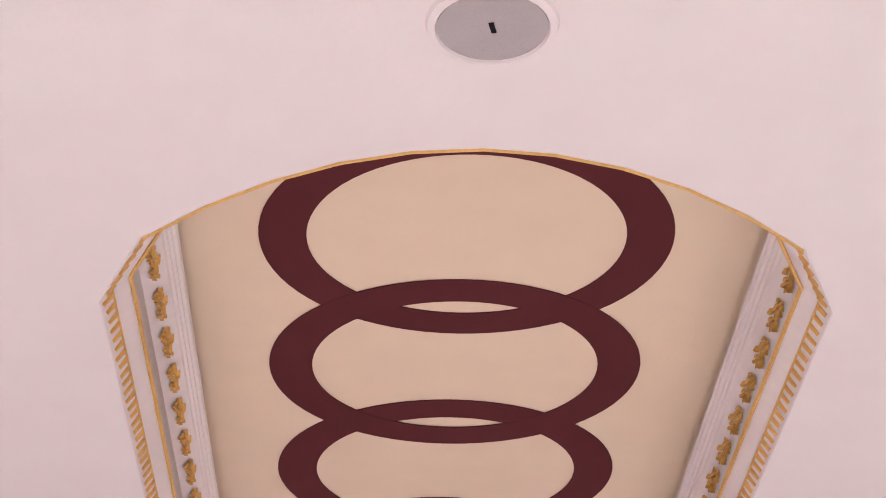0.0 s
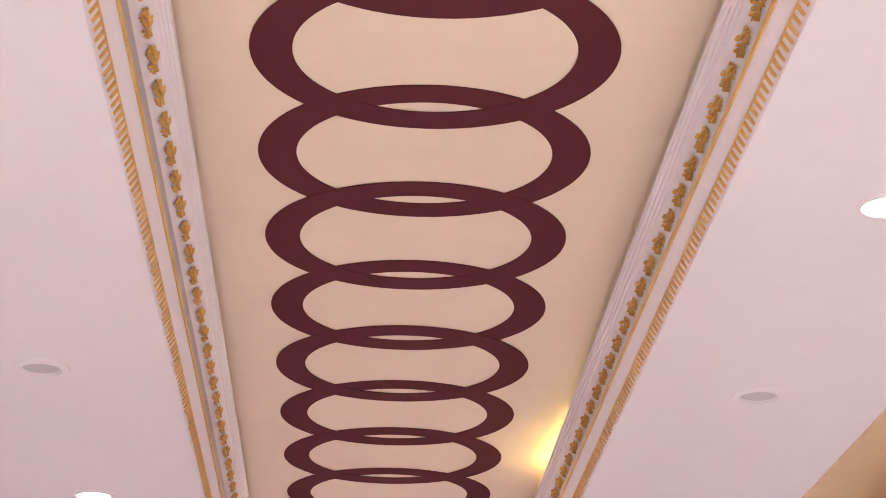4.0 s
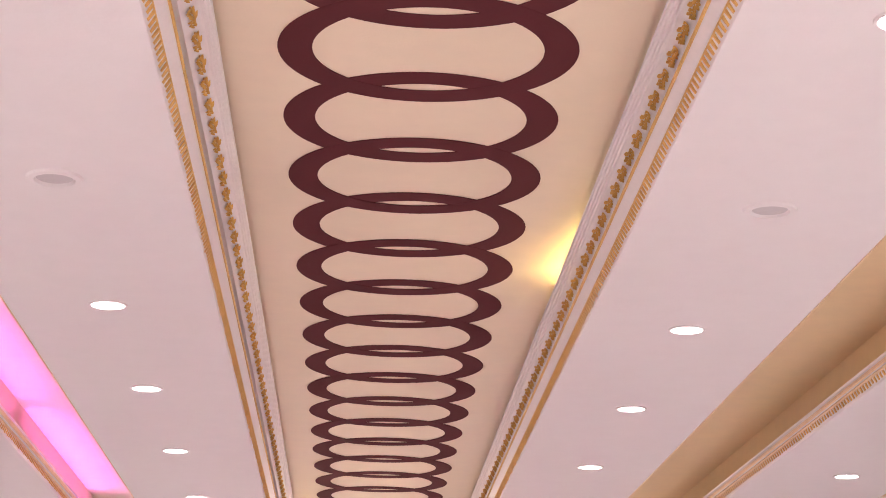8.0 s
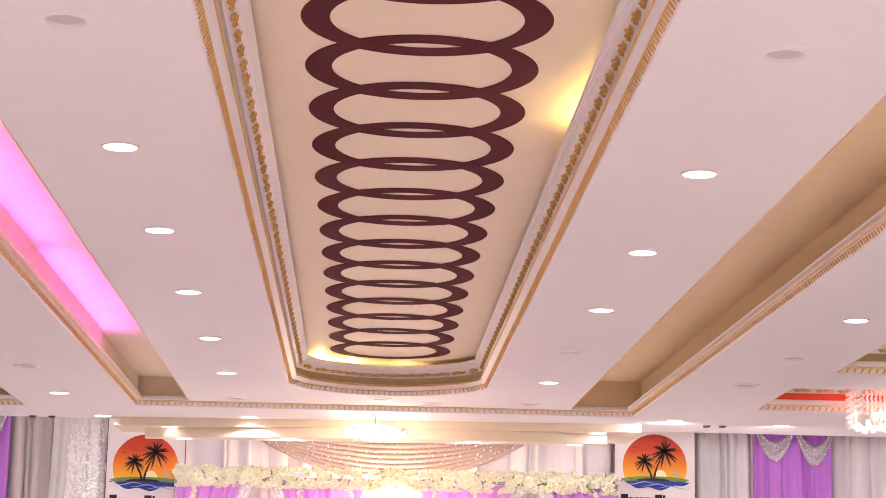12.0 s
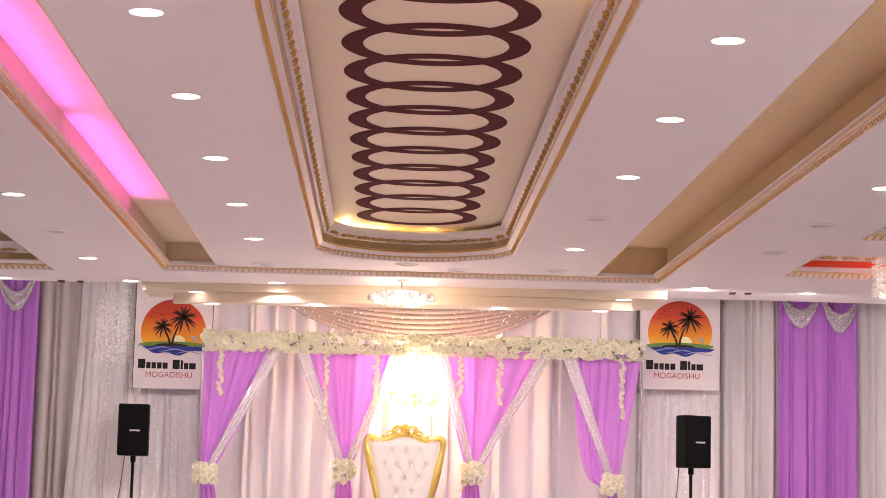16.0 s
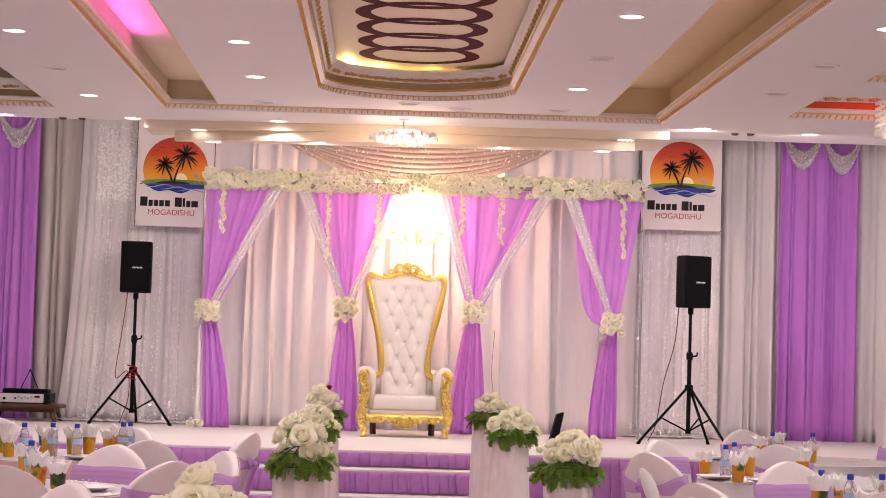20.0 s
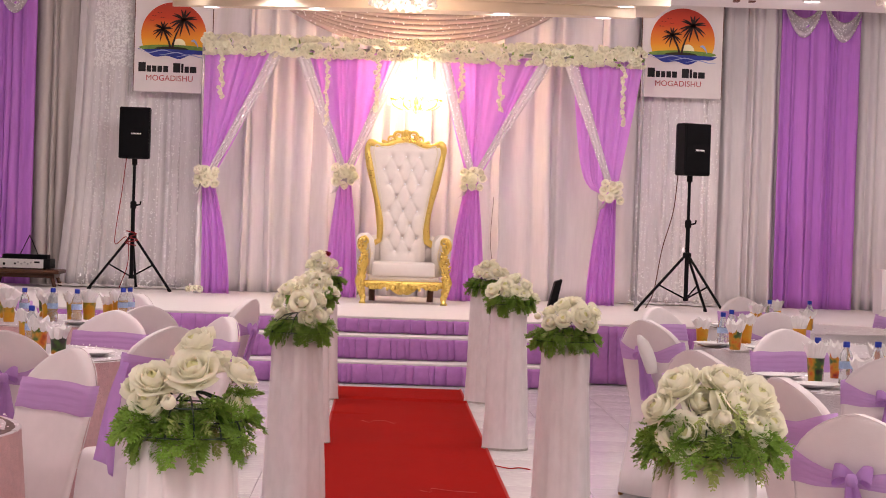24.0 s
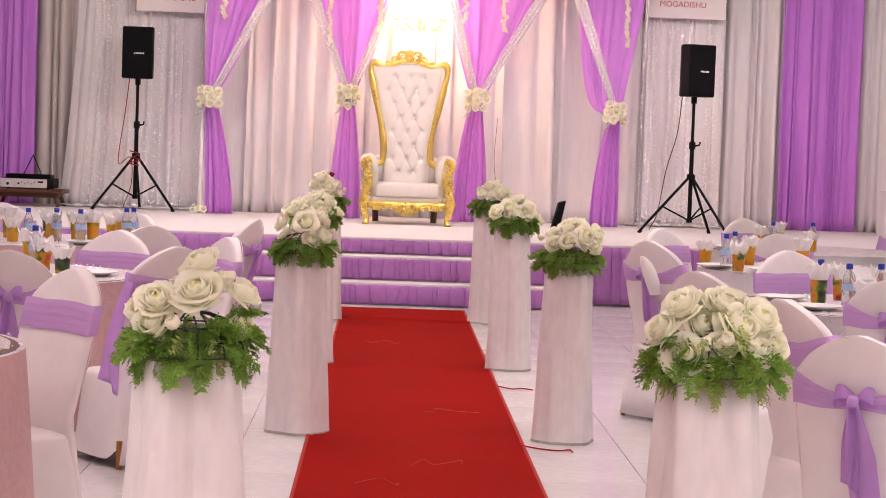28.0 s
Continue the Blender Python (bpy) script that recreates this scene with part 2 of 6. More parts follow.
PETAL_HEART = mat("rose_heart", (0.88, 0.87, 0.50, 1), 0.6, thin=0.35, vary=0.1, scale=20, spec=0.2)
LEAFY = mat("fern_green", (0.215, 0.38, 0.065, 1), 0.5, thin=0.28, vary=0.55, scale=45, rand=0.25, spec=0.3)
LEAFY_PALE = mat("pale_sprig", (0.38, 0.46, 0.15, 1), 0.5, thin=0.25, vary=0.3, scale=25, rand=0.2, spec=0.3)
WIRE = mat("green_wire", (0.02, 0.045, 0.028, 1), 0.45, vary=0.2)
RED_PETAL = mat("red_petal", (0.25, 0.008, 0.02, 1), 0.6, vary=0.15)
CRYSTAL = mat("crystal", (0.90, 0.90, 0.92, 1), 0.10, vary=0, spec=0.9)
BULB = mat("warm_glass_shade", (1, 0.9, 0.75, 1), 0.4, vary=0, emit=(1.0, 0.86, 0.60, 1), power=26.0)
BULB_WHITE = mat("cool_bulb", (1, 1, 1, 1), 0.4, vary=0, emit=(1.0, 0.93, 0.92, 1), power=16.0)
# darker grey for the thin strip round each pedestal's foot
GREY_HEM = mat("grey_hem", (0.42, 0.39, 0.36, 1), 0.8, vary=0.25, scale=15)
WATER = mat("bottle_plastic", (0.90, 0.93, 0.96, 1), 0.10, vary=0, trans=0.82, ior=1.15, spec=0.5)
CAP = mat("blue_cap", (0.02, 0.05, 0.40, 1), 0.4, vary=0.1)
LABEL_BLUE = mat("blue_label", (0.36, 0.50, 0.72, 1), 0.5, vary=0.35, scale=40)
GLITTER = mat("white_glitter_cloth", (0.72, 0.68, 0.70, 1), 0.4, metal=0.15, vary=0.1, scale=20, bump=0.7, bump_scale=220, spec=0.5)
PINK_TULLE = mat("pink_sequined_tulle", (0.66, 0.42, 0.43, 1), 0.5, metal=0.05, vary=0.15, scale=10, bump=0.5, bump_scale=180)
PLATE = mat("white_plate", (0.86, 0.85, 0.85, 1), 0.35, vary=0.02, spec=0.3)
LINT = mat("pale_lint", (0.52, 0.16, 0.14, 1), 0.9, vary=0.1)
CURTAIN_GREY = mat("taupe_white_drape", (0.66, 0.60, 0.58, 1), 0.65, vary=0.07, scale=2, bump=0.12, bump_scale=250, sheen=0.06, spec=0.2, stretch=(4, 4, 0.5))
BROWN_EDGE = mat("brown_frame", (0.12, 0.045, 0.03, 1), 0.5, vary=0.2)
INK = mat("black_print", (0.012, 0.010, 0.012, 1), 0.6, vary=0.1)
RED_INK = mat("red_print", (0.45, 0.06, 0.07, 1), 0.6, vary=0.1)
PALM = mat("palm_print", (0.035, 0.015, 0.012, 1), 0.6, vary=0.2)
SEA = mat("sea_print", (0.03, 0.05, 0.30, 1), 0.6, vary=0.3, scale=8)
FOAM = mat("foam_print", (0.35, 0.42, 0.66, 1), 0.6, vary=0.1)
SUN = mat("sun_print", (0.95, 0.88, 0.55, 1), 0.6, vary=0.03)
ISLE = mat("island_print", (0.03, 0.03, 0.015, 1), 0.6, vary=0.2)
GREENSEA = mat("green_print", (0.16, 0.28, 0.06, 1), 0.6, vary=0.3, scale=10)
CABLE_RED = mat("red_cable", (0.30, 0.015, 0.02, 1), 0.5, vary=0.1)


def ramp_mat(name, stops, coord, rough=0.6, scale=1.0, shift=0.0, noisy=0.0, noise_scale=5.0):
    """Print whose colour runs through stops along one object axis, or through noise when noisy is 1."""
    m = bpy.data.materials.new(name)
    m.use_nodes = True
    n, l = m.node_tree.nodes, m.node_tree.links
    b = n["Principled BSDF"]
    b.inputs["Roughness"].default_value = rough
    tc, sep, rp = n.new("ShaderNodeTexCoord"), n.new("ShaderNodeSeparateXYZ"), n.new("ShaderNodeValToRGB")
    nz = n.new("ShaderNodeTexNoise")
    nz.inputs["Scale"].default_value = noise_scale
    info = n.new("ShaderNodeObjectInfo")
    nz.noise_dimensions = "4D"
    mul = n.new("ShaderNodeMath")
    mul.operation = "MULTIPLY"
    mul.inputs[1].default_value = 40
    l.new(info.outputs["Random"], mul.inputs[0])
    l.new(mul.outputs[0], nz.inputs["W"])
    l.new(tc.outputs["Object"], nz.inputs["Vector"])
    l.new(tc.outputs["Object"], sep.inputs[0])
    mr = n.new("ShaderNodeMapRange")
    mr.inputs["From Min"].default_value, mr.inputs["From Max"].default_value = shift, shift + scale
    l.new(sep.outputs[coord], mr.inputs["Value"])
    mix = n.new("ShaderNodeMix")
    mix.inputs["Factor"].default_value = noisy
    l.new(mr.outputs[0], mix.inputs["A"])
    l.new(nz.outputs["Fac"], mix.inputs["B"])
    l.new(mix.outputs["Result"], rp.inputs["Fac"])
    cr = rp.color_ramp
    while len(cr.elements) < len(stops):
        cr.elements.new(0.5)
    for e, (p, c) in zip(cr.elements, stops):
        e.position, e.color = p, c
    l.new(rp.outputs[0], b.inputs["Base Color"])
    return m


SUNSET = ramp_mat("sunset_print", [(0.0, (0.75, 0.10, 0.02, 1)), (0.18, (0.85, 0.48, 0.03, 1)), (0.35, (0.85, 0.30, 0.015, 1)), (0.7, (0.62, 0.055, 0.012, 1)), (1.0, (0.42, 0.03, 0.015, 1))], "Z", scale=0.62, shift=-0.25)
FRUIT = ramp_mat("fruit_print", [(0.30, (0.03, 0.02, 0.02, 1)), (0.42, (0.06, 0.16, 0.02, 1)), (0.50, (0.62, 0.30, 0.02, 1)), (0.58, (0.70, 0.16, 0.01, 1)), (0.70, (0.30, 0.01, 0.01, 1))], "Z", 0.35, noisy=1.0, noise_scale=16.0)
FRUIT_YELLOW = ramp_mat("mango_print", [(0.30, (0.10, 0.20, 0.02, 1)), (0.45, (0.70, 0.38, 0.02, 1)), (0.6, (0.75, 0.30, 0.01, 1)), (0.72, (0.45, 0.10, 0.01, 1))], "Z", 0.35, noisy=1.0, noise_scale=14.0)


# ---- building helpers ----
def obj(name, bm, material, smooth=False):
    me = bpy.data.meshes.new(name)
    if smooth:
        for f in bm.faces:
            f.smooth = True
    bm.to_mesh(me)
    bm.free()
    for m in material if isinstance(material, (list, tuple)) else [material]:
        me.materials.append(m)
    return new(name, me)


def part(name, bm, material, parent, label="", smooth=False, m=None):
    ob = obj(name, bm, material, smooth)
    ob.parent = parent
    if m is not None:
        ob.matrix_basis = m
    if label:
        ob["label"] = label
    return ob


def thing(name, label, category, group="", m=None, kind=""):
    ob = new(name)
    ob.empty_display_size = 0.1
    if m is not None:
        ob.matrix_basis = m
    return tagged(ob, label, category, group, kind)


def add_box(bm, x0, x1, y0, y1, z0, z1, bevel=0.0, seg=2):
    vs = [bm.verts.new(p) for p in ((x0, y0, z0), (x1, y0, z0), (x1, y1, z0), (x0, y1, z0), (x0, y0, z1), (x1, y0, z1), (x1, y1, z1), (x0, y1, z1))]
    fs = [bm.faces.new([vs[i] for i in q]) for q in ((0, 3, 2, 1), (4, 5, 6, 7), (0, 1, 5, 4), (1, 2, 6, 5), (2, 3, 7, 6), (3, 0, 4, 7))]
    if bevel:
        es = {e for f in fs for e in f.edges}
        bmesh.ops.bevel(bm, geom=list(es), offset=bevel, segments=seg, affect="EDGES", profile=0.5)
    return bm


def box(x0, x1, y0, y1, z0, z1, bevel=0.0, seg=2):
    return add_box(bmesh.new(), x0, x1, y0, y1, z0, z1, bevel, seg)


def add_rings(bm, rings, close=True, cap0=False, cap1=False, mi=0):
    """Skin over a list of rings (lists of points)."""
    vr = [[bm.verts.new(p) for p in r] for r in rings]
    k = len(vr[0])
    for a, b in zip(vr, vr[1:]):
        for i in range(k if close else k - 1):
            j = (i + 1) % k
            bm.faces.new((a[i], a[j], b[j], b[i])).material_index = mi
    if cap0:
        bm.faces.new(list(reversed(vr[0]))).material_index = mi
    if cap1:
        bm.faces.new(vr[-1]).material_index = mi
    return vr


def circle(r, z, k=24, cx=0.0, cy=0.0, ry=None):
    ry = r if ry is None else ry
    return [(cx + r * math.cos(2 * math.pi * i / k), cy + ry * math.sin(2 * math.pi * i / k), z) for i in range(k)]


def lathe(profile, k=24, cap0=True, cap1=True):
    bm = bmesh.new()
    add_rings(bm, [circle(r, z, k) for r, z in profile], True, cap0, cap1)
    return bm


def add_tube(bm, pts, r, k=8, cap=True):
    """A round bar along points; r may be a list."""
    pts = [Vector(p) for p in pts]
    rs = r if isinstance(r, (list, tuple)) else [r] * len(pts)
    rings, side = [], None
    for i, p in enumerate(pts):
        d = (pts[min(i + 1, len(pts) - 1)] - pts[max(i - 1, 0)]).normalized()
        if side is None:
            side = d.orthogonal().normalized()
        side = (side - d * side.dot(d)).normalized()
        up = d.cross(side)
        rings.append([p + rs[i] * (math.cos(2 * math.pi * j / k) * side + math.sin(2 * math.pi * j / k) * up) for j in range(k)])
    add_rings(bm, rings, True, cap, cap)
    return bm


def tube(pts, r, k=8):
    return add_tube(bmesh.new(), pts, r, k)


def grid(fn, nu, nv):
    """A sheet: fn(u, v) gives a point for u, v from 0 to 1."""
    bm = bmesh.new()
    vs = [[bm.verts.new(fn(i / nu, j / nv)) for i in range(nu + 1)] for j in range(nv + 1)]
    for j in range(nv):
        for i in range(nu):
            bm.faces.new((vs[j][i], vs[j][i + 1], vs[j + 1][i + 1], vs[j + 1][i]))
    return bm


def cloth(name, bm, material, parent=None, thick=0.006, label=""):
    """A sheet of cloth with real thickness."""
    ob = part(name, bm, material, parent, label, True) if parent else obj(name, bm, material, True)
    s = ob.modifiers.new("thickness", "SOLIDIFY")
    s.thickness = thick
    return ob


def structure(ob, label, category):
    return tagged(ob, label, category, "", "structure")


X0, X1, Y0, Y1 = -8.0, 8.6, -6.0, 23.5   # the hall
TOP = 4.45

# ---- floor ----
floor = structure(obj("floor", box(X0, X1, Y0, Y1, -0.2, -0.006), GROUT), "glossy white tiled floor with thin grey joints", "floor")
carpet = thing("carpet_runner", "red aisle carpet runner laid on white tiles", "carpet")
part("carpet_top", grid(lambda u, v: (-0.335 + 1.035 * u, 2.5 + 14.4 * v, 0.006 + 0.0035 * noise.noise((u * 3, v * 40, 0))
     + 0.020 * math.exp(-((v * 14.4 + 2.5 - 15.80 + 0.12 * u) / 0.035) ** 2)
     + 0.014 * max(1 - u * 2.6, 0) * math.exp(-((v * 14.4 + 2.5 - 14.58) / 0.03) ** 2)), 14, 700), CARPET, carpet)
for hx in (-0.34, 0.69):
    part("hem", box(hx, hx + 0.015, 2.5, 16.9, 0.0, 0.011, 0.002, 1), CARPET_HEM, carpet)

# ---- walls ----
structure(obj("wall_north", box(X0, X1, Y1, Y1 + 0.2, 0, TOP + 0.2), WALL), "cream painted wall behind the stage curtains", "wall")
structure(obj("wall_south", box(X0, X1, Y0 - 0.2, Y0, 0, TOP + 0.2), WALL), "cream painted wall at the back of the hall", "wall")
structure(obj("wall_west", box(X0 - 0.2, X0, Y0, Y1, 0, TOP + 0.2), WALL), "cream painted side wall", "wall")
structure(obj("wall_east", box(X1, X1 + 0.2, Y0, Y1, 0, TOP + 0.2), WALL), "cream painted side wall", "wall")


# ---- ceiling with its sunk fields ----
def fill(loops, z):
    bm = bmesh.new()
    edges = []
    for lp in loops:
        vs = [bm.verts.new((x, y, z)) for x, y in lp]
        edges += [bm.edges.new((a, b)) for a, b in zip(vs, vs[1:] + vs[:1])]
    bmesh.ops.triangle_fill(bm, edges=edges, use_beauty=True)
    bmesh.ops.recalc_face_normals(bm, faces=bm.faces)
    return bm


def rect(x0, x1, y0, y1):
    return [(x0, y0), (x1, y0), (x1, y1), (x0, y1)]


def inset(loop, s):
    """The anticlockwise loop moved inwards by s."""
    out = []
    k = len(loop)
    for i in range(k):
        a, b, c = Vector(loop[i - 1]), Vector(loop[i]), Vector(loop[(i + 1) % k])
        n1 = Vector((-(b - a).y, (b - a).x)).normalized()
        n2 = Vector((-(c - b).y, (c - b).x)).normalized()
        w = (n1 + n2).normalized()
        out.append(tuple(b + w * (s / max(w.dot(n1), 0.3))))
    return out


def band(loop, profile, closed=True):
    """A moulding: the profile (s inwards, z) swept round the loop."""
    bm = bmesh.new()
    rings = [[(x, y, z) for x, y in inset(loop, s)] for s, z in profile]
    add_rings(bm, rings, closed)
    return bm


def bowed(x0, x1, y0, y1, bow, k=10, cut=0.12):
    """A field with ends that bow outwards and small cut corners."""
    pts = []
    for i in range(k + 1):
        u = i / k
        pts.append((x0 + cut + (x1 - x0 - 2 * cut) * u, y0 - bow * (1 - (2 * u - 1) ** 2)))
    pts.append((x1, y0 + cut * 2.4))
    pts.append((x1, y1 - cut * 2.4))
    for i in range(k + 1):
        u = 1 - i / k
        pts.append((x0 + cut + (x1 - x0 - 2 * cut) * u, y1 + bow * (1 - (2 * u - 1) ** 2)))
    pts.append((x0, y1 - cut * 2.4))
    pts.append((x0, y0 + cut * 2.4))
    return pts


LOW = 3.63                                # the ceiling outside the framed field lies a little lower
MID = bowed(-0.632, 1.052, 3.80, 17.38, 0.38)
FRAME = [(-2.10, -5.0), (2.97, -5.0), (2.68, 9.5), (2.51, 18.52), (-2.10, 18.52)]
TRAYS = {"left": [(-2.05, -4.9), (-1.61, -4.9), (-1.61, 18.44), (-2.05, 18.44)],
         "right": [(2.24, -4.9), (2.92, -4.9), (2.63, 9.5), (2.46, 18.44), (1.92, 18.44), (2.05, 9.0)]}
SIDE = {"red": rect(3.54, 6.5, 16.2, 17.70), "yellow": rect(3.66, 6.5, 12.1, 15.25), "west": rect(-6.3, -3.17, 16.0, 18.75)}


def edge_y(x):
    """The end of the suspended ceiling over the stage runs slightly askew."""
    return 19.32 - 0.085 * x


def ceiling_sheet(loops, z):
    cb = fill(loops, z)
    ext = bmesh.ops.extrude_face_region(cb, geom=cb.faces[:])
    for v in ext["geom"]:
        if isinstance(v, bmesh.types.BMVert):
            v.co.z += 0.03
    return cb


structure(obj("ceiling", ceiling_sheet([[(X0, Y0), (X1, Y0), (X1, edge_y(X1)), (X0, edge_y(X0))], inset(FRAME, -0.017), *(inset(q, -0.017) for q in SIDE.values())], LOW), PAINT),
          "smooth pale pink-white suspended ceiling round a raised field", "ceiling")
structure(obj("ceiling_field", ceiling_sheet([inset(FRAME, 0.012), inset(MID, -0.015), *TRAYS.values()], CEIL), PAINT), "smooth raised ceiling field with a coffer and two trays", "ceiling")
structure(obj("ceiling_slab", box(X0, X1, Y0, Y1, TOP, TOP + 0.2), PAINT), "white slab above the suspended ceiling", "ceiling")
RINGZ = 3.965
RING_X, RING_Y, RING_STEP, RING_R = 0.2166, 4.259, 0.7047, 0.515


def drop_panel(x0, x1, z0, z1, back, bow, shift):
    """A dropped panel over the stage, its front edge bowed towards the hall."""
    k = 24
    front = []
    for i in range(k + 1):
        x = x0 + (x1 - x0) * i / k
        front.append((x, edge_y(x) + shift - bow * (1 - (2 * i / k - 1) ** 2)))
    rear = [(x1, back), (x0, back)] if back else [(x, 19.66 - 0.085 * x + 0.05 * math.exp(-((x - 0.3) / 0.9) ** 2)) for x, y in reversed(front)]
    loop = front + rear
    bm = bmesh.new()
    add_rings(bm, [[(x, y, z0) for x, y in loop], [(x, y, z1) for x, y in loop]], True, True, True)
    return bm


panels = thing("stage_bulkhead", "stepped cream bulkhead hanging over the front of the stage", "bulkhead", kind="structure")
part("upper_panel", drop_panel(-2.42, 2.68, 3.552, TOP - 0.002, 20.2, 0.0, 0.003), CREAM, panels, "broad cream panel")
part("lower_panel", drop_panel(-2.14, 2.38, 3.455, 3.55, None, 0.26, 0.24), CREAM, panels, "bowed cream panel")
part("edge_face", drop_panel(X0, X1, LOW + 0.034, TOP, 20.0, 0.0, 0.006), PAINT, panels, "plain white face")


def teeth(parent, loop, size, gap, outer, inner, skip=()):
    """Gilt teeth on a sloping face, pointing down and outwards; outer and inner are (s, z) of their ends. One mesh of many small blocks."""
    bm = bmesh.new()
    lo_l, hi_l = inset(loop, outer[0]), inset(loop, inner[0])
    k = len(loop)
    for i in range(k):
        if i in skip:
            continue
        a, b, c, d = (Vector(p) for p in (lo_l[i], lo_l[(i + 1) % k], hi_l[i], hi_l[(i + 1) % k]))
        t = (b - a).normalized()
        n = Vector((-t.y, t.x))
        count = max(int((b - a).length / gap), 1)
        for j in range(count):
            u = (j + 0.5) / count
            p, q = a + (b - a) * u, c + (d - c) * u
            w = size * (0.29 + 0.08 * random.random())
            cut = 0.18 * random.random()
            p = p + (q - p) * cut
            z = outer[1] + (inner[1] - outer[1]) * cut
            th = n * 0.005 + Vector((0, 0))
            pts = [(p - t * w * 0.7, z), (p + t * w * 0.7, z), (q + t * w, inner[1]), (q - t * w, inner[1])]
            under = [bm.verts.new((v.x + th.x, v.y + th.y, h - 0.005)) for v, h in pts]
            over = [bm.verts.new((v.x, v.y, h + 0.002)) for v, h in pts]
            bm.faces.new(under)
            for s in range(4):
                bm.faces.new((under[s], over[s], over[(s + 1) % 4], under[(s + 1) % 4]))
    bmesh.ops.recalc_face_normals(bm, faces=bm.faces)
    ob = part("dentils", bm, GILT_TOOTH, parent, "row of small gilt teeth")
    ob["kind"] = "stuff"
    return ob


def leaf_mesh():
    """A gilt acanthus spray about 16 cm long, lying along x, raised along z."""
    bm = bmesh.new()

    def blade(base, tip, wide, high):
        d = tip - base
        sd = Vector((-d.y, d.x, 0)).normalized() * wide
        m1, m2 = base + d * 0.35, base + d * 0.72
        vs = [bm.verts.new(p) for p in (base, m1 - sd, m2 - sd * 0.8, tip, m2 + sd * 0.8, m1 + sd)]
        r1, r2 = bm.verts.new(m1 + Vector((0, 0, high))), bm.verts.new(m2 + Vector((0, 0, high * 0.8)))
        for q in ((0, 1, "a"), (5, 0, "a")):
            bm.faces.new((vs[q[0]], vs[q[1]], r1))
        bm.faces.new((vs[1], vs[2], r2, r1))
        bm.faces.new((vs[4], vs[5], r1, r2))
        bm.faces.new((vs[2], vs[3], r2))
        bm.faces.new((vs[3], vs[4], r2))
    r = random.Random(3)
    for i in range(8):
        x = -0.075 + 0.019 * i
        y = 0.004 * math.sin(i * 1.3)
        for sy in (-1, 1):
            ln = (0.030 if 0 < i < 7 else 0.022) * r.uniform(0.8, 1.2)
            ang = radians(r.uniform(34, 62))
            blade(Vector((x, y, 0)), Vector((x + math.cos(ang) * ln, y + sy * math.sin(ang) * ln * 0.78, 0.002)), 0.0066, 0.009)
    blade(Vector((0.062, 0, 0)), Vector((0.092, 0.003, 0.002)), 0.004, 0.006)
    return bm


LEAF = leaf_mesh()
LEAF_ME = bpy.data.meshes.new("leaf_spray")
LEAF.to_mesh(LEAF_ME)
LEAF_ME.materials.append(GILT_LEAF)


def leaves(parent, loop, z, pitch, s):
    """Gilt sprays along a moulding, facing inwards and down."""
    lp = inset(loop, s)
    k = len(lp)
    for i in range(k):
        a, b = Vector(lp[i]), Vector(lp[(i + 1) % k])
        d = b - a
        count = int(round(d.length / pitch))
        t = d.normalized()
        n = Vector((-t.y, t.x, 0))
        for j in range(count):
            c = a + d * ((j + 0.5) / count)
            ob = new("leaf_spray", LEAF_ME)
            ob.parent = parent
            ax = Vector((t.x, t.y, 0))
            face = (n * 0.75 - Vector((0, 0, 1)) * 0.66).normalized()
            m = Matrix((ax, face.cross(ax), face)).transposed().to_4x4()
            m.translation = (c.x, c.y, z)
            ob.matrix_basis = m


# the long middle field with the chain of rings
mid = thing("ceiling_coffer", "long ceiling coffer with gilt mouldings and a chain of maroon rings", "ceiling coffer", kind="structure")
part("frame", band(MID, [(-0.016, CEIL + 0.004), (-0.014, CEIL - 0.002), (-0.011, CEIL + 0.0), (0.012, CEIL + 0.040), (0.018, CEIL + 0.046), (0.048, CEIL + 0.076), (0.052, CEIL + 0.09)]), PLASTER, mid, "white plaster cove")
part("bead", band(MID, [(0.010, CEIL + 0.036), (0.012, CEIL + 0.033), (0.015, CEIL + 0.037), (0.014, CEIL + 0.042)]), GILT, mid, "gilt line over the teeth")
part("bead", band(MID, [(0.047, CEIL + 0.076), (0.048, CEIL + 0.070), (0.053, CEIL + 0.069), (0.057, CEIL + 0.076), (0.054, CEIL + 0.086)]), GILT, mid, "rounded gilt bead")
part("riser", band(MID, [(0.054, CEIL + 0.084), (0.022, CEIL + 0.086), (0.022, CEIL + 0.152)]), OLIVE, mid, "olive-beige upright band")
# the inner moulding sits a little off the middle of the frame
INNER = [(x + 0.020, y) for x, y in MID]
part("leaf_moulding", band(INNER, [(0.0, CEIL + 0.1535), (0.022, CEIL + 0.153), (0.036, CEIL + 0.150), (0.092, CEIL + 0.198), (0.096, CEIL + 0.207), (0.103, CEIL + 0.209), (0.105, CEIL + 0.218),
                                   (0.112, CEIL + 0.220), (0.114, CEIL + 0.229), (0.122, CEIL + 0.231), (0.125, CEIL + 0.250), (0.10, CEIL + 0.250)]), PLASTER, mid, "fluted white plaster moulding")
teeth(mid, MID, 0.017, 0.047, (-0.010, CEIL + 0.003), (0.010, CEIL + 0.034), range(1, 9))
part("edge_line", tube([(x, y, CEIL - 0.001) for x, y in inset(MID, -0.008)[:11]], 0.0045, 6), GILT, mid, "thin gilt edge line")
leaves(mid, INNER, CEIL + 0.1715, 0.205, 0.068)
wide = inset(MID, -0.08)
part("recess_side", band(wide, [(0.0, CEIL + 0.02), (0.0, RINGZ)]), BEIGE, mid)
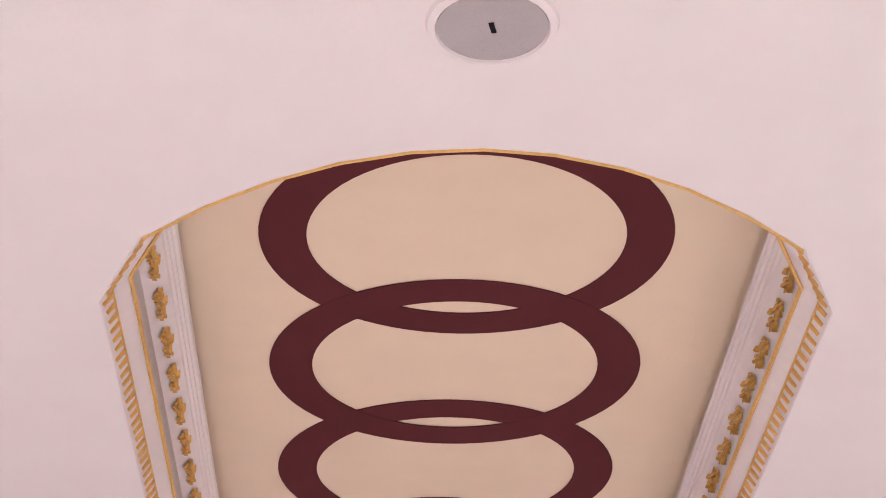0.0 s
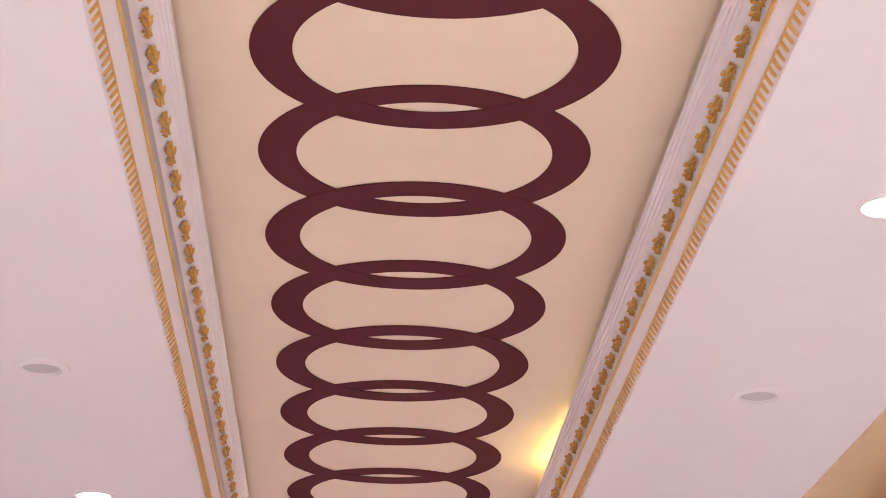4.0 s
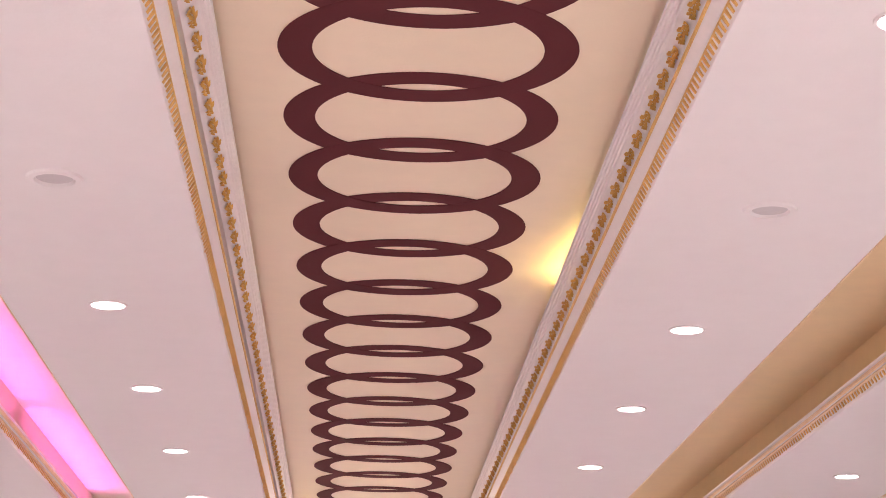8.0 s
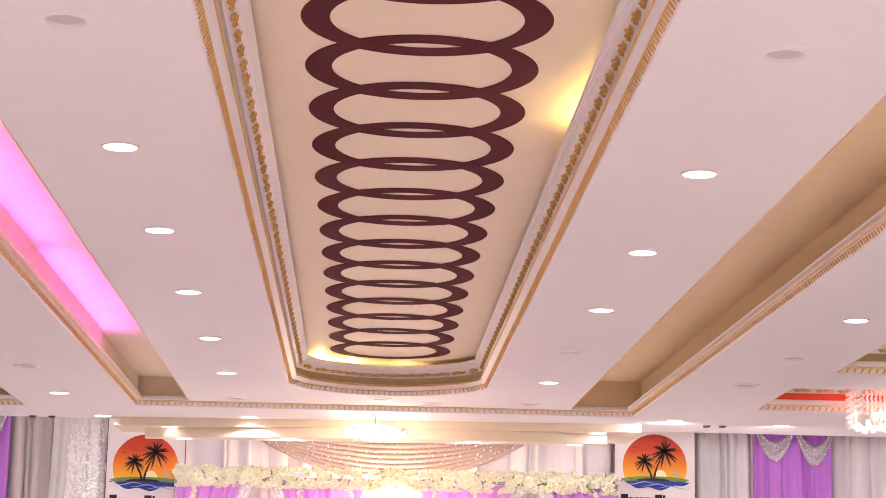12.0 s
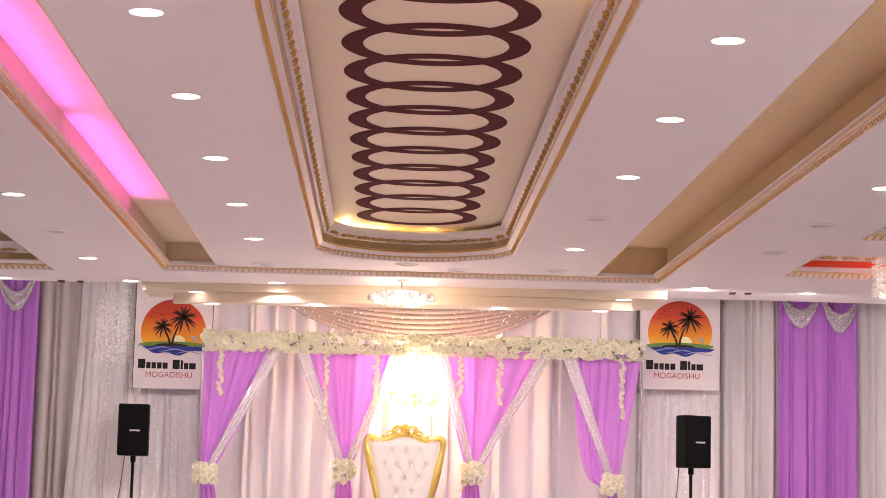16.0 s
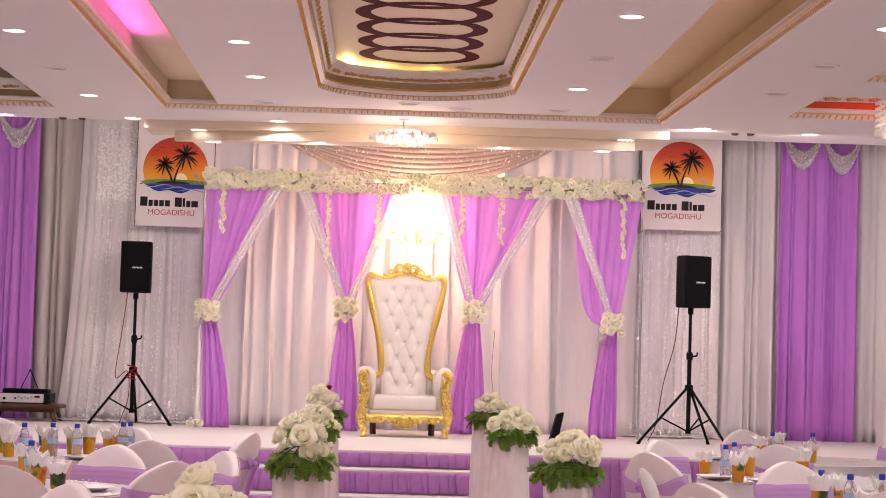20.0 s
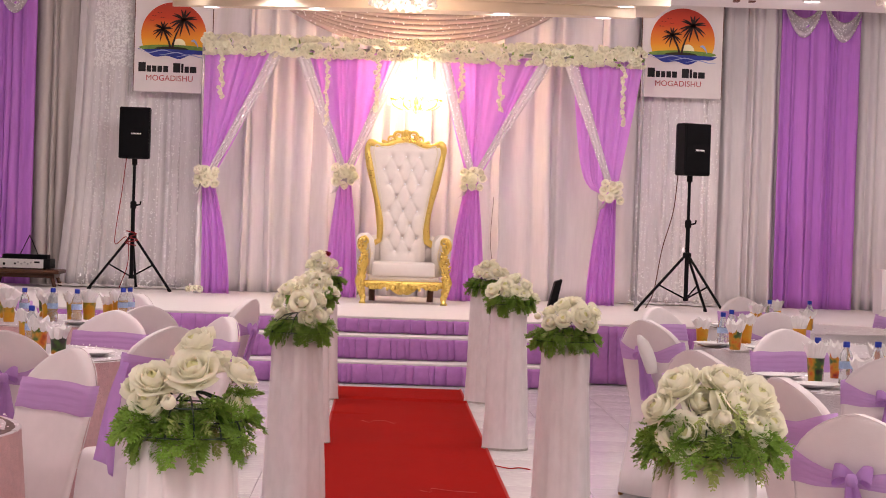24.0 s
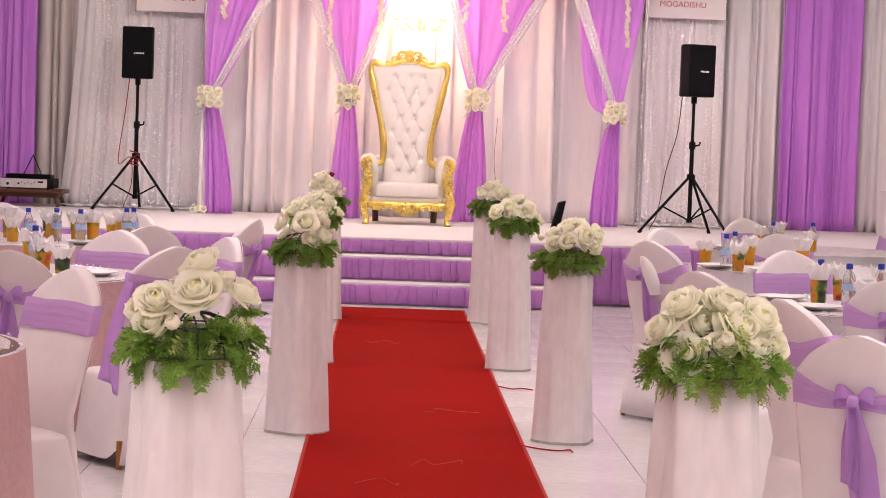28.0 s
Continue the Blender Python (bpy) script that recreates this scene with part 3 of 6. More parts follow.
part("recess_top", fill([inset(MID, -0.085)], RINGZ + 0.004), BEIGE, mid, "beige painted field")
part("ledge", band(MID, [(0.11, CEIL + 0.243), (0.06, CEIL + 0.243)]), PLASTER, mid)


def ring_mesh(r0, r1, k=72):
    bm = bmesh.new()
    add_rings(bm, [circle(r0, 0, k), circle(r0, -0.002, k), circle(r1, -0.002, k), circle(r1, 0, k)])
    return bm


RM = bpy.data.meshes.new("ring")
rb = ring_mesh(RING_R * 0.77, RING_R)
rb.to_mesh(RM)
rb.free()
RM.materials.append(MAROON)
for i in range(19):
    ro = new("ring", RM)
    ro.parent = mid
    ro.matrix_basis = pose(RING_X, RING_Y + RING_STEP * i, RINGZ + 0.003 - 0.0008 * (i % 2)) @ Matrix.Diagonal((1, 0.972, 1, 1))

# the long trays on both sides, with one gilt frame round them
for side, lp in TRAYS.items():
    tr = thing("ceiling_tray", "long sunk ceiling tray painted beige" if side == "right" else "long sunk ceiling tray washed by a pink light strip", "ceiling tray", kind="structure")
    # the recess runs back behind its outer lip
    wide = [(-2.085, -4.95), (-1.59, -4.95), (-1.59, 18.47), (-2.085, 18.47)] if side == "left" else [(2.26, -4.95), (3.05, -4.95), (2.76, 9.5), (2.585, 18.47), (1.90, 18.47), (2.03, 9.0)]
    zt = 3.89 if side == "left" else 3.955
    part("tray_side", band(wide, [(0, CEIL + 0.031), (0, zt)]), TRAY_WALL_SHADED if side == "left" else TRAY, tr)
    part("tray_top", fill([inset(wide, -0.004)], zt), BEIGE if side == "left" else TRAY, tr)
    line = [(-1.61, -4.9), (-1.61, 18.44)] if side == "left" else [(2.24, -4.9), (2.05, 9.0), (1.92, 18.44)]
    part("edge_line", tube([(x, y, CEIL - 0.001) for x, y in line], 0.005, 6), GILT_PALE, tr, "thin gilt edge line")
fr = thing("ceiling_frame", "gilt and white moulding frame round the ceiling trays", "ceiling moulding", kind="structure")
part("moulding", band(FRAME, [(-0.018, LOW + 0.004), (-0.016, LOW - 0.002), (-0.013, LOW + 0.0), (0.010, LOW + 0.040), (0.014, CEIL + 0.002), (0.045, CEIL + 0.012), (0.056, CEIL + 0.03)]), PLASTER, fr)
part("bead", band(FRAME, [(0.008, LOW + 0.036), (0.016, LOW + 0.034), (0.02, LOW + 0.042), (0.016, LOW + 0.052), (0.01, LOW + 0.052)]), GILT_PALE, fr, "gilt bead")
teeth(fr, FRAME, 0.021, 0.054, (-0.006, LOW + 0.009), (0.008, LOW + 0.034))
for bx0, by0, bx1, by1 in ((-2.055, -4.9, -2.055, 18.46), (2.925, -4.9, 2.64, 9.5), (2.64, 9.5, 2.47, 18.46)):
    part("bead", tube([(bx0, by0, CEIL + 0.004), (bx1, by1, CEIL + 0.004)], 0.012, 6), GILT_PALE, fr, "gilt bead")

# smaller side fields
for nm, lp in SIDE.items():
    sf = thing("side_coffer", {"red": "side ceiling coffer with a red band and gilt mouldings", "yellow": "side ceiling coffer with a pale yellow field", "west": "side ceiling coffer with gilt mouldings"}[nm], "ceiling coffer", kind="structure")
    part("frame", band(lp, [(-0.018, LOW + 0.004), (-0.016, LOW - 0.002), (-0.013, LOW + 0.0), (0.010, LOW + 0.042), (0.016, LOW + 0.052), (0.048, LOW + 0.075), (0.052, LOW + 0.09)]), PLASTER, sf)
    part("bead", band(lp, [(0.008, LOW + 0.036), (0.016, LOW + 0.034), (0.02, LOW + 0.042), (0.016, LOW + 0.052), (0.01, LOW + 0.052)]), GILT_PALE, sf, "gilt bead")
    part("riser", band(lp, [(0.054, LOW + 0.084), (0.014, LOW + 0.086), (0.014, LOW + 0.152), (0.052, LOW + 0.152)]), RED_BAND if nm == "red" else OLIVE, sf, "red upright band" if nm == "red" else "")
    part("leaf_moulding", band(lp, [(0.05, LOW + 0.15), (0.06, LOW + 0.152), (0.094, LOW + 0.20), (0.113, LOW + 0.226), (0.124, LOW + 0.246), (0.10, LOW + 0.246)]), PLASTER, sf)
    teeth(sf, lp, 0.026, 0.058, (-0.012, LOW + 0.002), (0.008, LOW + 0.036))
    leaves(sf, lp, LOW + 0.174, 0.205, 0.080)
    part("recess_side", band(inset(lp, -0.06), [(0.0, LOW + 0.035), (0.0, RINGZ)]), BEIGE, sf)
    part("recess_top", fill([inset(lp, -0.065)], RINGZ + 0.004), BEIGE, sf)

# ---- stage ----
ST = 0.55
stage = thing("stage", "low stage covered in white cloth with purple gathered skirts", "stage", kind="structure")
part("platform", box(X0, X1, 17.94, Y1, 0, ST, 0.012, 2), STAGE_TOP, stage, "white cloth top")
part("step", box(-1.35, 1.5, 17.60, 17.94, 0, 0.40, 0.012, 2), STAGE_TOP, stage, "white cloth tread")
part("step", box(-1.35, 1.5, 17.27, 17.60, 0, 0.19, 0.012, 2), STAGE_TOP, stage, "white cloth tread")


def skirt(x0, x1, y, z0, z1, seed, pitch=0.085):
    """Cloth gathered into uneven knife pleats, each lapping over the next."""
    r = random.Random(seed)
    cols, x, lift = [], x0, 0.0
    while x < x1 - pitch * 0.4:
        w = min(pitch * r.uniform(0.5, 1.7), x1 - x)
        d, tilt = r.uniform(0.012, 0.042), r.gauss(0, 0.014)
        for t, e in ((0.0, 0.0), (0.02, 0.75), (0.12, 1.0), (0.4, 0.82), (0.7, 0.45), (0.95, 0.12), (1.06, 0.0)):
            cols.append((x + w * t, d * e, tilt, r.uniform(-1, 1)))
        x += w
    rows = 7

    def f(u, v):
        cx, dep, tilt, jig = cols[min(int(round(u * (len(cols) - 1))), len(cols) - 1)]
        puff = math.sin(min(v * 0.8 + 0.22, 1) * math.pi) ** 0.8
        return (min(max(cx + tilt * (1 - v) + 0.006 * noise.noise((cx * 9, v * 2, seed)), x0), x1), y - 0.012 - 0.02 * puff - dep * (0.55 + 0.45 * puff) - 0.014 * (1 - v) * noise.noise((cx * 11, v * 3, seed + 2)), z0 + (z1 - z0) * v + 0.016 * (1 - v) * abs(noise.noise((cx * 7, seed, 0))) + 0.006 * v * noise.noise((cx * 20, seed, 3)))
    return grid(f, len(cols) - 1, rows)


for x0, x1, y, z0, z1, sd in ((-1.35, 1.5, 17.27, 0.005, 0.172, 1), (-1.35, 1.5, 17.60, 0.195, 0.382, 2), (-1.35, 1.5, 17.94, 0.405, 0.53, 3),
                              (-7.9, -1.36, 17.94, 0.01, 0.53, 4), (1.51, 8.5, 17.94, 0.01, 0.53, 5)):
    cloth("skirt", skirt(x0, x1, y, z0, z1, sd), SKIRT, stage, 0.004, "gathered purple skirt")


# ---- curtains behind the stage ----
def hanging(x0, x1, y, seed, pitch, depth, z0, z1, flare=0.0):
    """Cloth hung in uneven folds that lean, lap over and run into one another; flare spreads the left edge at the foot."""
    r = random.Random(seed)
    cuts = [0.0]
    while cuts[-1] < x1 - x0 - pitch * 0.5:
        cuts.append(cuts[-1] + pitch * r.choice((0.5, 0.7, 0.9, 1.1, 1.5, 1.9)))
    k = (x1 - x0) / cuts[-1]
    cuts = [c * k for c in cuts]
    n = len(cuts) - 1
    folds = [(depth * r.uniform(0.35, 1.15), r.choice((0.45, 0.6, 0.8, 1.3, 1.8, 2.3)), r.uniform(-1, 1)) for _ in range(n)]

    def f(u, v):
        i = min(int(u * n), n - 1)
        t = u * n - i
        d, skew, lean = folds[i]
        ridge = math.sin(math.pi * t ** skew) ** 0.75
        sway = pitch * 0.22 * noise.noise((i * 1.7, seed, v * 1.6))
        x = x0 + cuts[i] + (cuts[i + 1] - cuts[i]) * t + (sway + 0.30 * pitch * lean * ridge * (1 - 0.4 * v)) * (0 < u < 1)
        d *= (1.05 - 0.35 * v) * (1 + 0.5 * noise.noise((i * 2.3, seed + 4, v * 2.2)))
        return (x - flare * (1 - u) ** 2 * (1 - v) ** 2.2, y - d * ridge + 0.012 * noise.noise((u * n * 1.3, seed, v * 5)), z0 + (z1 - z0) * v)
    return f, n * 12


def curtain(label, x0, x1, y, z0, z1, pitch, depth, seed, material, name="curtain", group="", flare=0.0):
    f, k = hanging(x0, x1, y, seed, pitch, depth, z0, z1, flare)
    ob = cloth(name, grid(f, k, 22), material, None, 0.004)
    return tagged(ob, label, "curtain", group)


CT = TOP - 0.002
curtain("white pleated backdrop curtain hanging to the stage floor", -2.05, 2.85, 22.72, ST + 0.002, CT, 0.20, 0.13, 1, WHITE_CLOTH, "backdrop_curtain")
curtain("grey-white pleated curtain beside the banner", 3.74, 4.62, 23.02, ST + 0.002, CT, 0.11, 0.14, 3, WHITE_CLOTH, group="white curtains")
curtain("deep purple pleated curtain panel", 4.5, 5.42, 22.88, ST + 0.002, CT, 0.085, 0.07, 4, LILAC_DEEP, group="purple curtains")
curtain("grey-white pleated curtain on the end wall", 5.38, 8.5, 23.02, ST + 0.002, CT, 0.12, 0.14, 5, WHITE_CLOTH, group="white curtains")
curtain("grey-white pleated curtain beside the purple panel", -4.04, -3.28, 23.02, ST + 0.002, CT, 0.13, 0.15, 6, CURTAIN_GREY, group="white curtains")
curtain("deep purple pleated curtain panel", -4.95, -4.0, 22.88, ST + 0.002, CT, 0.085, 0.07, 7, LILAC_DEEP, group="purple curtains")
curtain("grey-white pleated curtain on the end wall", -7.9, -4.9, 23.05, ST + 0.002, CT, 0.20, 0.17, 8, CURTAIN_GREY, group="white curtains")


def sequins(parent, x0, x1, y, z0, z1, count, seed, size=0.011, fn=None, up=False):
    """Loose sequins, small tilted discs scattered over a cloth; too many to count."""
    rng = random.Random(seed)
    bm = bmesh.new()
    for _ in range(count):
        x, z = rng.uniform(x0, x1), rng.uniform(z0, z1)
        c = Vector(fn(rng.random(), rng.random()) if fn else (x, y + rng.uniform(-0.02, 0.02), z))
        n = Vector((rng.gauss(0, 0.28), -1, rng.gauss(0.5 * (3.4 - c.z) / 3.3, 0.09))).normalized()
        if up:
            n = Vector((rng.gauss(0, 0.3), rng.gauss(-0.45, 0.25), 1)).normalized()
        a = n.orthogonal().normalized()
        b = n.cross(a)
        s = size * rng.uniform(0.6, 1.2)
        bm.faces.new([bm.verts.new(c + s * (math.cos(t) * a + math.sin(t) * b)) for t in (0, 1.26, 2.51, 3.77, 5.03)])
    ob = part("sequin_scatter", bm, SEQUIN, parent, "scattered silver sequins")
    ob["kind"] = "stuff"
    return ob


for x0, x1, fl, sd in ((-3.50, -1.93, 0.20, 9), (2.70, 3.82, 0.0, 10)):
    sc = curtain("silver sequined sheer curtain behind the loudspeaker", x0, x1, 22.80, ST + 0.002, CT, 0.075, 0.045, sd, SILVER, "sequin_curtain", "sequin curtains", fl)
    hang = hanging(x0, x1, 22.80, sd, 0.075, 0.045, ST + 0.002, CT, fl)[0]
    rs = random.Random(sd)
    lines = [rs.uniform(0.13 if fl else 0.02, 0.98) for _ in range(22)]

    def on_line(p, q, lines=lines, hang=hang):
        u = lines[int(p * 22) % 22] + 0.010 * (p * 2200 % 1 - 0.5)
        return Vector(hang(min(u, 0.99), q * 0.86)) + Vector((0, -0.014, 0))
    sequins(sc, 0, 0, 0, 0, 0, 1300, sd, 0.0100, on_line)
    sequins(sc, 0, 0, 0, 0, 0, 700, sd + 3, 0.0085, lambda p, q, hang=hang, lo=0.13 if fl else 0.0: Vector(hang(lo + (0.99 - lo) * p, q * 0.86)) + Vector((0, -0.014, 0)))
    sequins(sc, x0 + 0.1, x1, 22.60, ST + 0.02, ST + 0.16, 160, sd + 6, 0.008)
    cloth("hem", grid(lambda u, v: (x0 - fl * 0.9 * (1 - u) ** 2 + (x1 - x0) * u, 22.76 - 0.30 * v * (1 + 0.35 * noise.noise((u * 9, sd, 0))), ST + 0.008 + 0.04 * abs(noise.noise((u * 14, v * 4, sd)))), 60, 8), SILVER, sc, 0.003, "sequined hem spread on the stage")
sequins(bpy.data.objects["sequin_curtain"], -3.33, -2.88, 22.735, 3.05, 3.90, 760, 77, 0.0115)
# swagged tops of the purple panels
for x0 in (4.52, -4.93):
    sw = thing("curtain_swag", "silver sequined swag across the top of the purple panel", "curtain swag", "purple panel swags")
    for i in range(2):
        xa, xb = x0 - 0.02 + 0.46 * i, x0 + 0.46 * (i + 1)
        def sag(u, v, xa=xa, xb=xb):
            d = 1 - (2 * u - 1) ** 2
            return (xa + (xb - xa) * u, 22.80 - 0.05 * d * math.sin(v * 9 + u), 4.12 - (0.24 + 0.04 * i) * d - v * (0.05 + 0.17 * d))
        cloth("festoon", grid(sag, 24, 8), SHEER, sw, 0.004)
        sequins(sw, 0, 0, 0, 0, 0, 110, 30 + i + int(x0), 0.009, lambda a, b, f=sag: Vector(f(a, b)) + Vector((0, -0.02, 0)))


# ---- the tied drapes of the arch ----
def drape_fn(x0, x1, xt, zt, b0, b1, seed, y=21.84, z_top=3.22, tie=0.055, waves=3.6, belly=0.92):
    """Gathered at the tie (xt, zt), spread at the top from x0 to x1 and at the foot from b0 to b1."""
    def f(u, v):
        z = ST + 0.006 + (z_top - ST) * v
        if z >= zt:
            w = (z - zt) / (z_top - zt)
            e = w ** 0.92
            a, b = xt - tie + (x0 - xt + tie) * w ** belly, xt + tie + (x1 - xt - tie) * e
        else:
            w = (zt - z) / (zt - ST)
            e = 1 - (1 - w) ** 1.8
            a, b = xt - tie + (b0 - xt + tie) * e, xt + tie + (b1 - xt - tie) * e
        x = a + (b - a) * u
        ph = u * waves * 2 * math.pi + 3.4 * noise.noise((u * 3, seed, v * 1.2))
        amp = 0.014 + 0.026 * w + 0.016 * noise.noise((u * 5, seed, v * 2))
        return (x, y - 0.05 * math.exp(-((z - zt) / 0.12) ** 2) + amp * math.sin(ph) + 0.35 * amp * math.sin(2.7 * ph + seed), z)
    return f


def petal_rose(rad, layers, seed, nu=5, nv=5):
    """A full rose: shells of broad petals lapping round a closed heart, the outer ones opened and rolled at the rim, open along +z."""
    rng = random.Random(seed)
    bm = bmesh.new()
    for li, (count, size, opened, roll) in enumerate(layers):
        off = rng.uniform(0, 6.28)
        for p in range(count):
            a0 = off + 2 * math.pi * p / count + rng.uniform(-0.2, 0.2)
            half = math.pi / count * 1.5
            rr, rl = rad * size * rng.uniform(0.93, 1.07), roll * rng.uniform(0.5, 1.5)
            end = radians(opened * rng.uniform(0.8, 1.2))
            twist, wave, tip = rng.uniform(-0.3, 0.3), rng.uniform(0, 6), rng.uniform(0.15, 0.5)
            vs = []
            for j in range(nv + 1):
                v = j / nv
                row = []
                for i in range(nu + 1):
                    u = i / nu * 2 - 1
                    phi = math.pi * 0.86 + (end + tip * u * u * v - math.pi * 0.86) * v
                    over = max(v - 0.66, 0) / 0.34
                    a = a0 + u * half * (0.75 + 0.25 * v) + twist * v
                    q = rr * math.sin(phi) * (1 + 0.10 * over * math.sin(4.5 * u + wave)) + rl * rad * over ** 1.4
                    z = rad * 0.85 + rr * math.cos(phi) * 1.02 - rl * rad * 0.45 * over ** 2 + 0.09 * rad * over * math.sin(3.5 * u + wave)
                    row.append(bm.verts.new((q * math.cos(a), q * math.sin(a), z)))
                vs.append(row)
            for j in range(nv):
                for i in range(nu):
                    bm.faces.new((vs[j][i], vs[j][i + 1], vs[j + 1][i + 1], vs[j + 1][i])).material_index = 1 if li < 1 else 0
    for f in bm.faces:
        f.smooth = True
    return bm


def mesh_of(name, bm, mats):
    me = bpy.data.meshes.new(name)
    bm.to_mesh(me)
    bm.free()
    for m in mats:
        me.materials.append(m)
    return me


BIG = [(2, 0.34, 8, 0.02), (3, 0.46, 26, 0.08), (3, 0.58, 44, 0.14), (4, 0.72, 60, 0.22), (4, 0.86, 76, 0.32), (5, 0.96, 92, 0.42)]
ROSES = [mesh_of("rose", petal_rose(0.040, BIG, s, 6, 7), [PETAL, PETAL_HEART]) for s in (1, 2, 3, 4, 5)]
BUD = mesh_of("bud", petal_rose(0.026, [(2, 0.45, 6, 0.0), (3, 0.62, 16, 0.05), (3, 0.8, 28, 0.08)], 9, 4, 5), [PETAL, PETAL])
SMALL = [mesh_of("blossom", petal_rose(0.040, [(2, 0.36, 12, 0.04), (3, 0.58, 44, 0.18), (4, 0.76, 66, 0.30), (4, 0.92, 88, 0.45)], s, 3, 5), [PETAL, PETAL]) for s in (5, 6, 7)]


def child(name, me, parent, m):
    ob = new(name, me)
    ob.parent = parent
    ob.matrix_basis = m
    return ob


def facing(loc, direction, scale=1.0, spin=0.0):
    d = Vector(direction).normalized()
    m = d.to_track_quat("Z", "Y").to_matrix().to_4x4() @ Matrix.Rotation(spin, 4, "Z") @ Matrix.Scale(scale, 4)
    m.translation = loc
    return m


rng = random.Random(11)
DRAPES = [((-2.00, -1.18), (-1.93, 1.82), (-1.965, -1.66), ("right",)), ((-0.88, 0.10), (-0.437, 1.885), (-0.62, -0.27), ("left", "right")),
          ((0.54, 1.69), (0.956, 1.89), (0.72, 1.11), ("left", "right")), ((2.02, 2.79), (2.475, 1.80), (2.24, 2.55), ("left",))]
SILVER_TOP = [None, (-1.03, 0.0), (0.50, 1.80), (1.90, 0.0)]
for i, ((x0, x1), (xt, zt), (b0, b1), sides) in enumerate(DRAPES):
    dr = thing("tied_drape", ("lilac voile drape swept to one side and tied with ivory flowers", "lilac voile drape gathered in the middle and tied with ivory flowers")[i in (1, 2)], "drape", "tied drapes of the arch")
    f = drape_fn(x0, x1, xt, zt, b0, b1, 20 + i, belly=0.22 if i == 3 else 0.92)
    cloth("voile", grid(f, 90, 40), LILAC, dr, 0.003)
    for sd in sides:
        out = {"left": SILVER_TOP[i][0] if SILVER_TOP[i] else 0, "right": [-1.12, 0.22, 1.82, 0][i]}[sd]
        inn = out + (0.15 if sd == "left" else -0.15)
        a, b = (out, inn) if sd == "left" else (inn, out)
        def edge(u, v, a=a, b=b, xt=xt, zt=zt, sd=sd, i=i):
            w = 1 - v * (1.0 if sd == "right" or i == 3 else 1.09)
            e = max(w, 0) ** 1.0
            z = zt + (3.22 - zt) * w
            lo, hi = xt - 0.03, xt + 0.04
            x = (lo + (a - lo) * e) + ((hi + (b - hi) * e) - (lo + (a - lo) * e)) * u
            return (x, 21.775 + 0.007 * math.sin(u * 17 + v * 3 + i) + 0.006 * noise.noise((u * 6, v * 5, i)), z)
        cloth("sequin_edge", grid(edge, 24, 24), SHEER, dr, 0.003, "silver sequined sheer edge")
        sequins(dr, 0, 0, 0, 0, 0, 70, 50 + i, 0.008, lambda p, q, f=edge: Vector(f(p, q)) + Vector((0, -0.018, 0)))
    for k in range(14):
        col, row = k % 3 - 1, k // 3 % 3 - 1
        px, pz = 0.078 * col + rng.gauss(0, 0.012), 0.074 * row + rng.gauss(0, 0.010)
        if k > 8:
            px, pz = rng.uniform(-0.05, 0.05), rng.uniform(-0.05, 0.05)
        child("blossom", rng.choice(SMALL), dr, facing((xt + px, 21.72 - 0.05 * (1 - abs(col)) + 0.02 * (k > 8), zt + pz), (px * 7 + rng.gauss(0, 0.2), -1, pz * 6 + 0.2), rng.uniform(0.82, 1.0), k * 1.9))
    cloth("tie_ribbon", grid(lambda u, v, xt=xt, zt=zt: (xt - 0.02 - 0.10 * v + 0.05 * (u - 0.5) * (0.5 + v), 21.74 + 0.01 * math.sin(u * 9), zt - 0.06 - 0.15 * v + 0.03 * u), 8, 8), SHEER, dr, 0.002, "silver sheer ribbon end")

# garland along the arch bar
gar = thing("flower_garland", "long garland of ivory roses and blossoms on the arch bar", "garland")
part("bar", tube([(-2.02, 21.80, 3.24), (2.80, 21.80, 3.26)], 0.02, 10), STEEL, gar, "steel bar")
for xp in (-2.02, 2.80):
    part("post", tube([(xp, 21.90, ST), (xp, 21.90, 3.26)], 0.013, 10), STEEL, gar, "thin steel post")
part("post_wrap", tube([(-2.02 + 0.006 * math.sin(q * 1.7), 21.88, ST + 1.15 * q / 12) for q in range(13)], [0.032 + 0.006 * math.sin(q * 2.3) - 0.001 * q for q in range(13)], 12), WHITE_CLOTH, gar, "white cloth wrapped round the post", True)
for k in range(298):
    u = (k + rng.random()) / 298
    a = rng.uniform(-0.5, 3.6)
    c = Vector((-2.0 + 4.78 * u, 21.78 - 0.085 * math.sin(a) - 0.02, 3.262 + 0.010 * u + 0.085 * math.cos(a)))
    child("blossom", rng.choice(SMALL), gar, facing(c, (rng.gauss(0, 0.4), -math.sin(a) - 0.4, math.cos(a) * 0.9), rng.uniform(0.62, 0.90), rng.uniform(0, 6)))

# the rest of the blossoms, packed behind and below the ones in front
packed = bmesh.new()
for k in range(330):
    u = (k + rng.random()) / 330
    a = rng.uniform(-0.9, 3.9)
    one = bmesh.new()
    one.from_mesh(rng.choice(SMALL))
    one.transform(facing((-2.0 + 4.78 * u, 21.79 - 0.07 * math.sin(a), 3.26 + 0.010 * u + 0.075 * math.cos(a)), (rng.gauss(0, 0.5), -math.sin(a) - 0.3, math.cos(a)), rng.uniform(0.65, 0.9), rng.uniform(0, 6)))
    tmp = bpy.data.meshes.new("packed")
    one.to_mesh(tmp)
    one.free()
    packed.from_mesh(tmp)
    bpy.data.meshes.remove(tmp)
ob = part("packed_blossom", packed, PETAL, gar, "closely packed ivory blossoms", True)
ob["kind"] = "stuff"


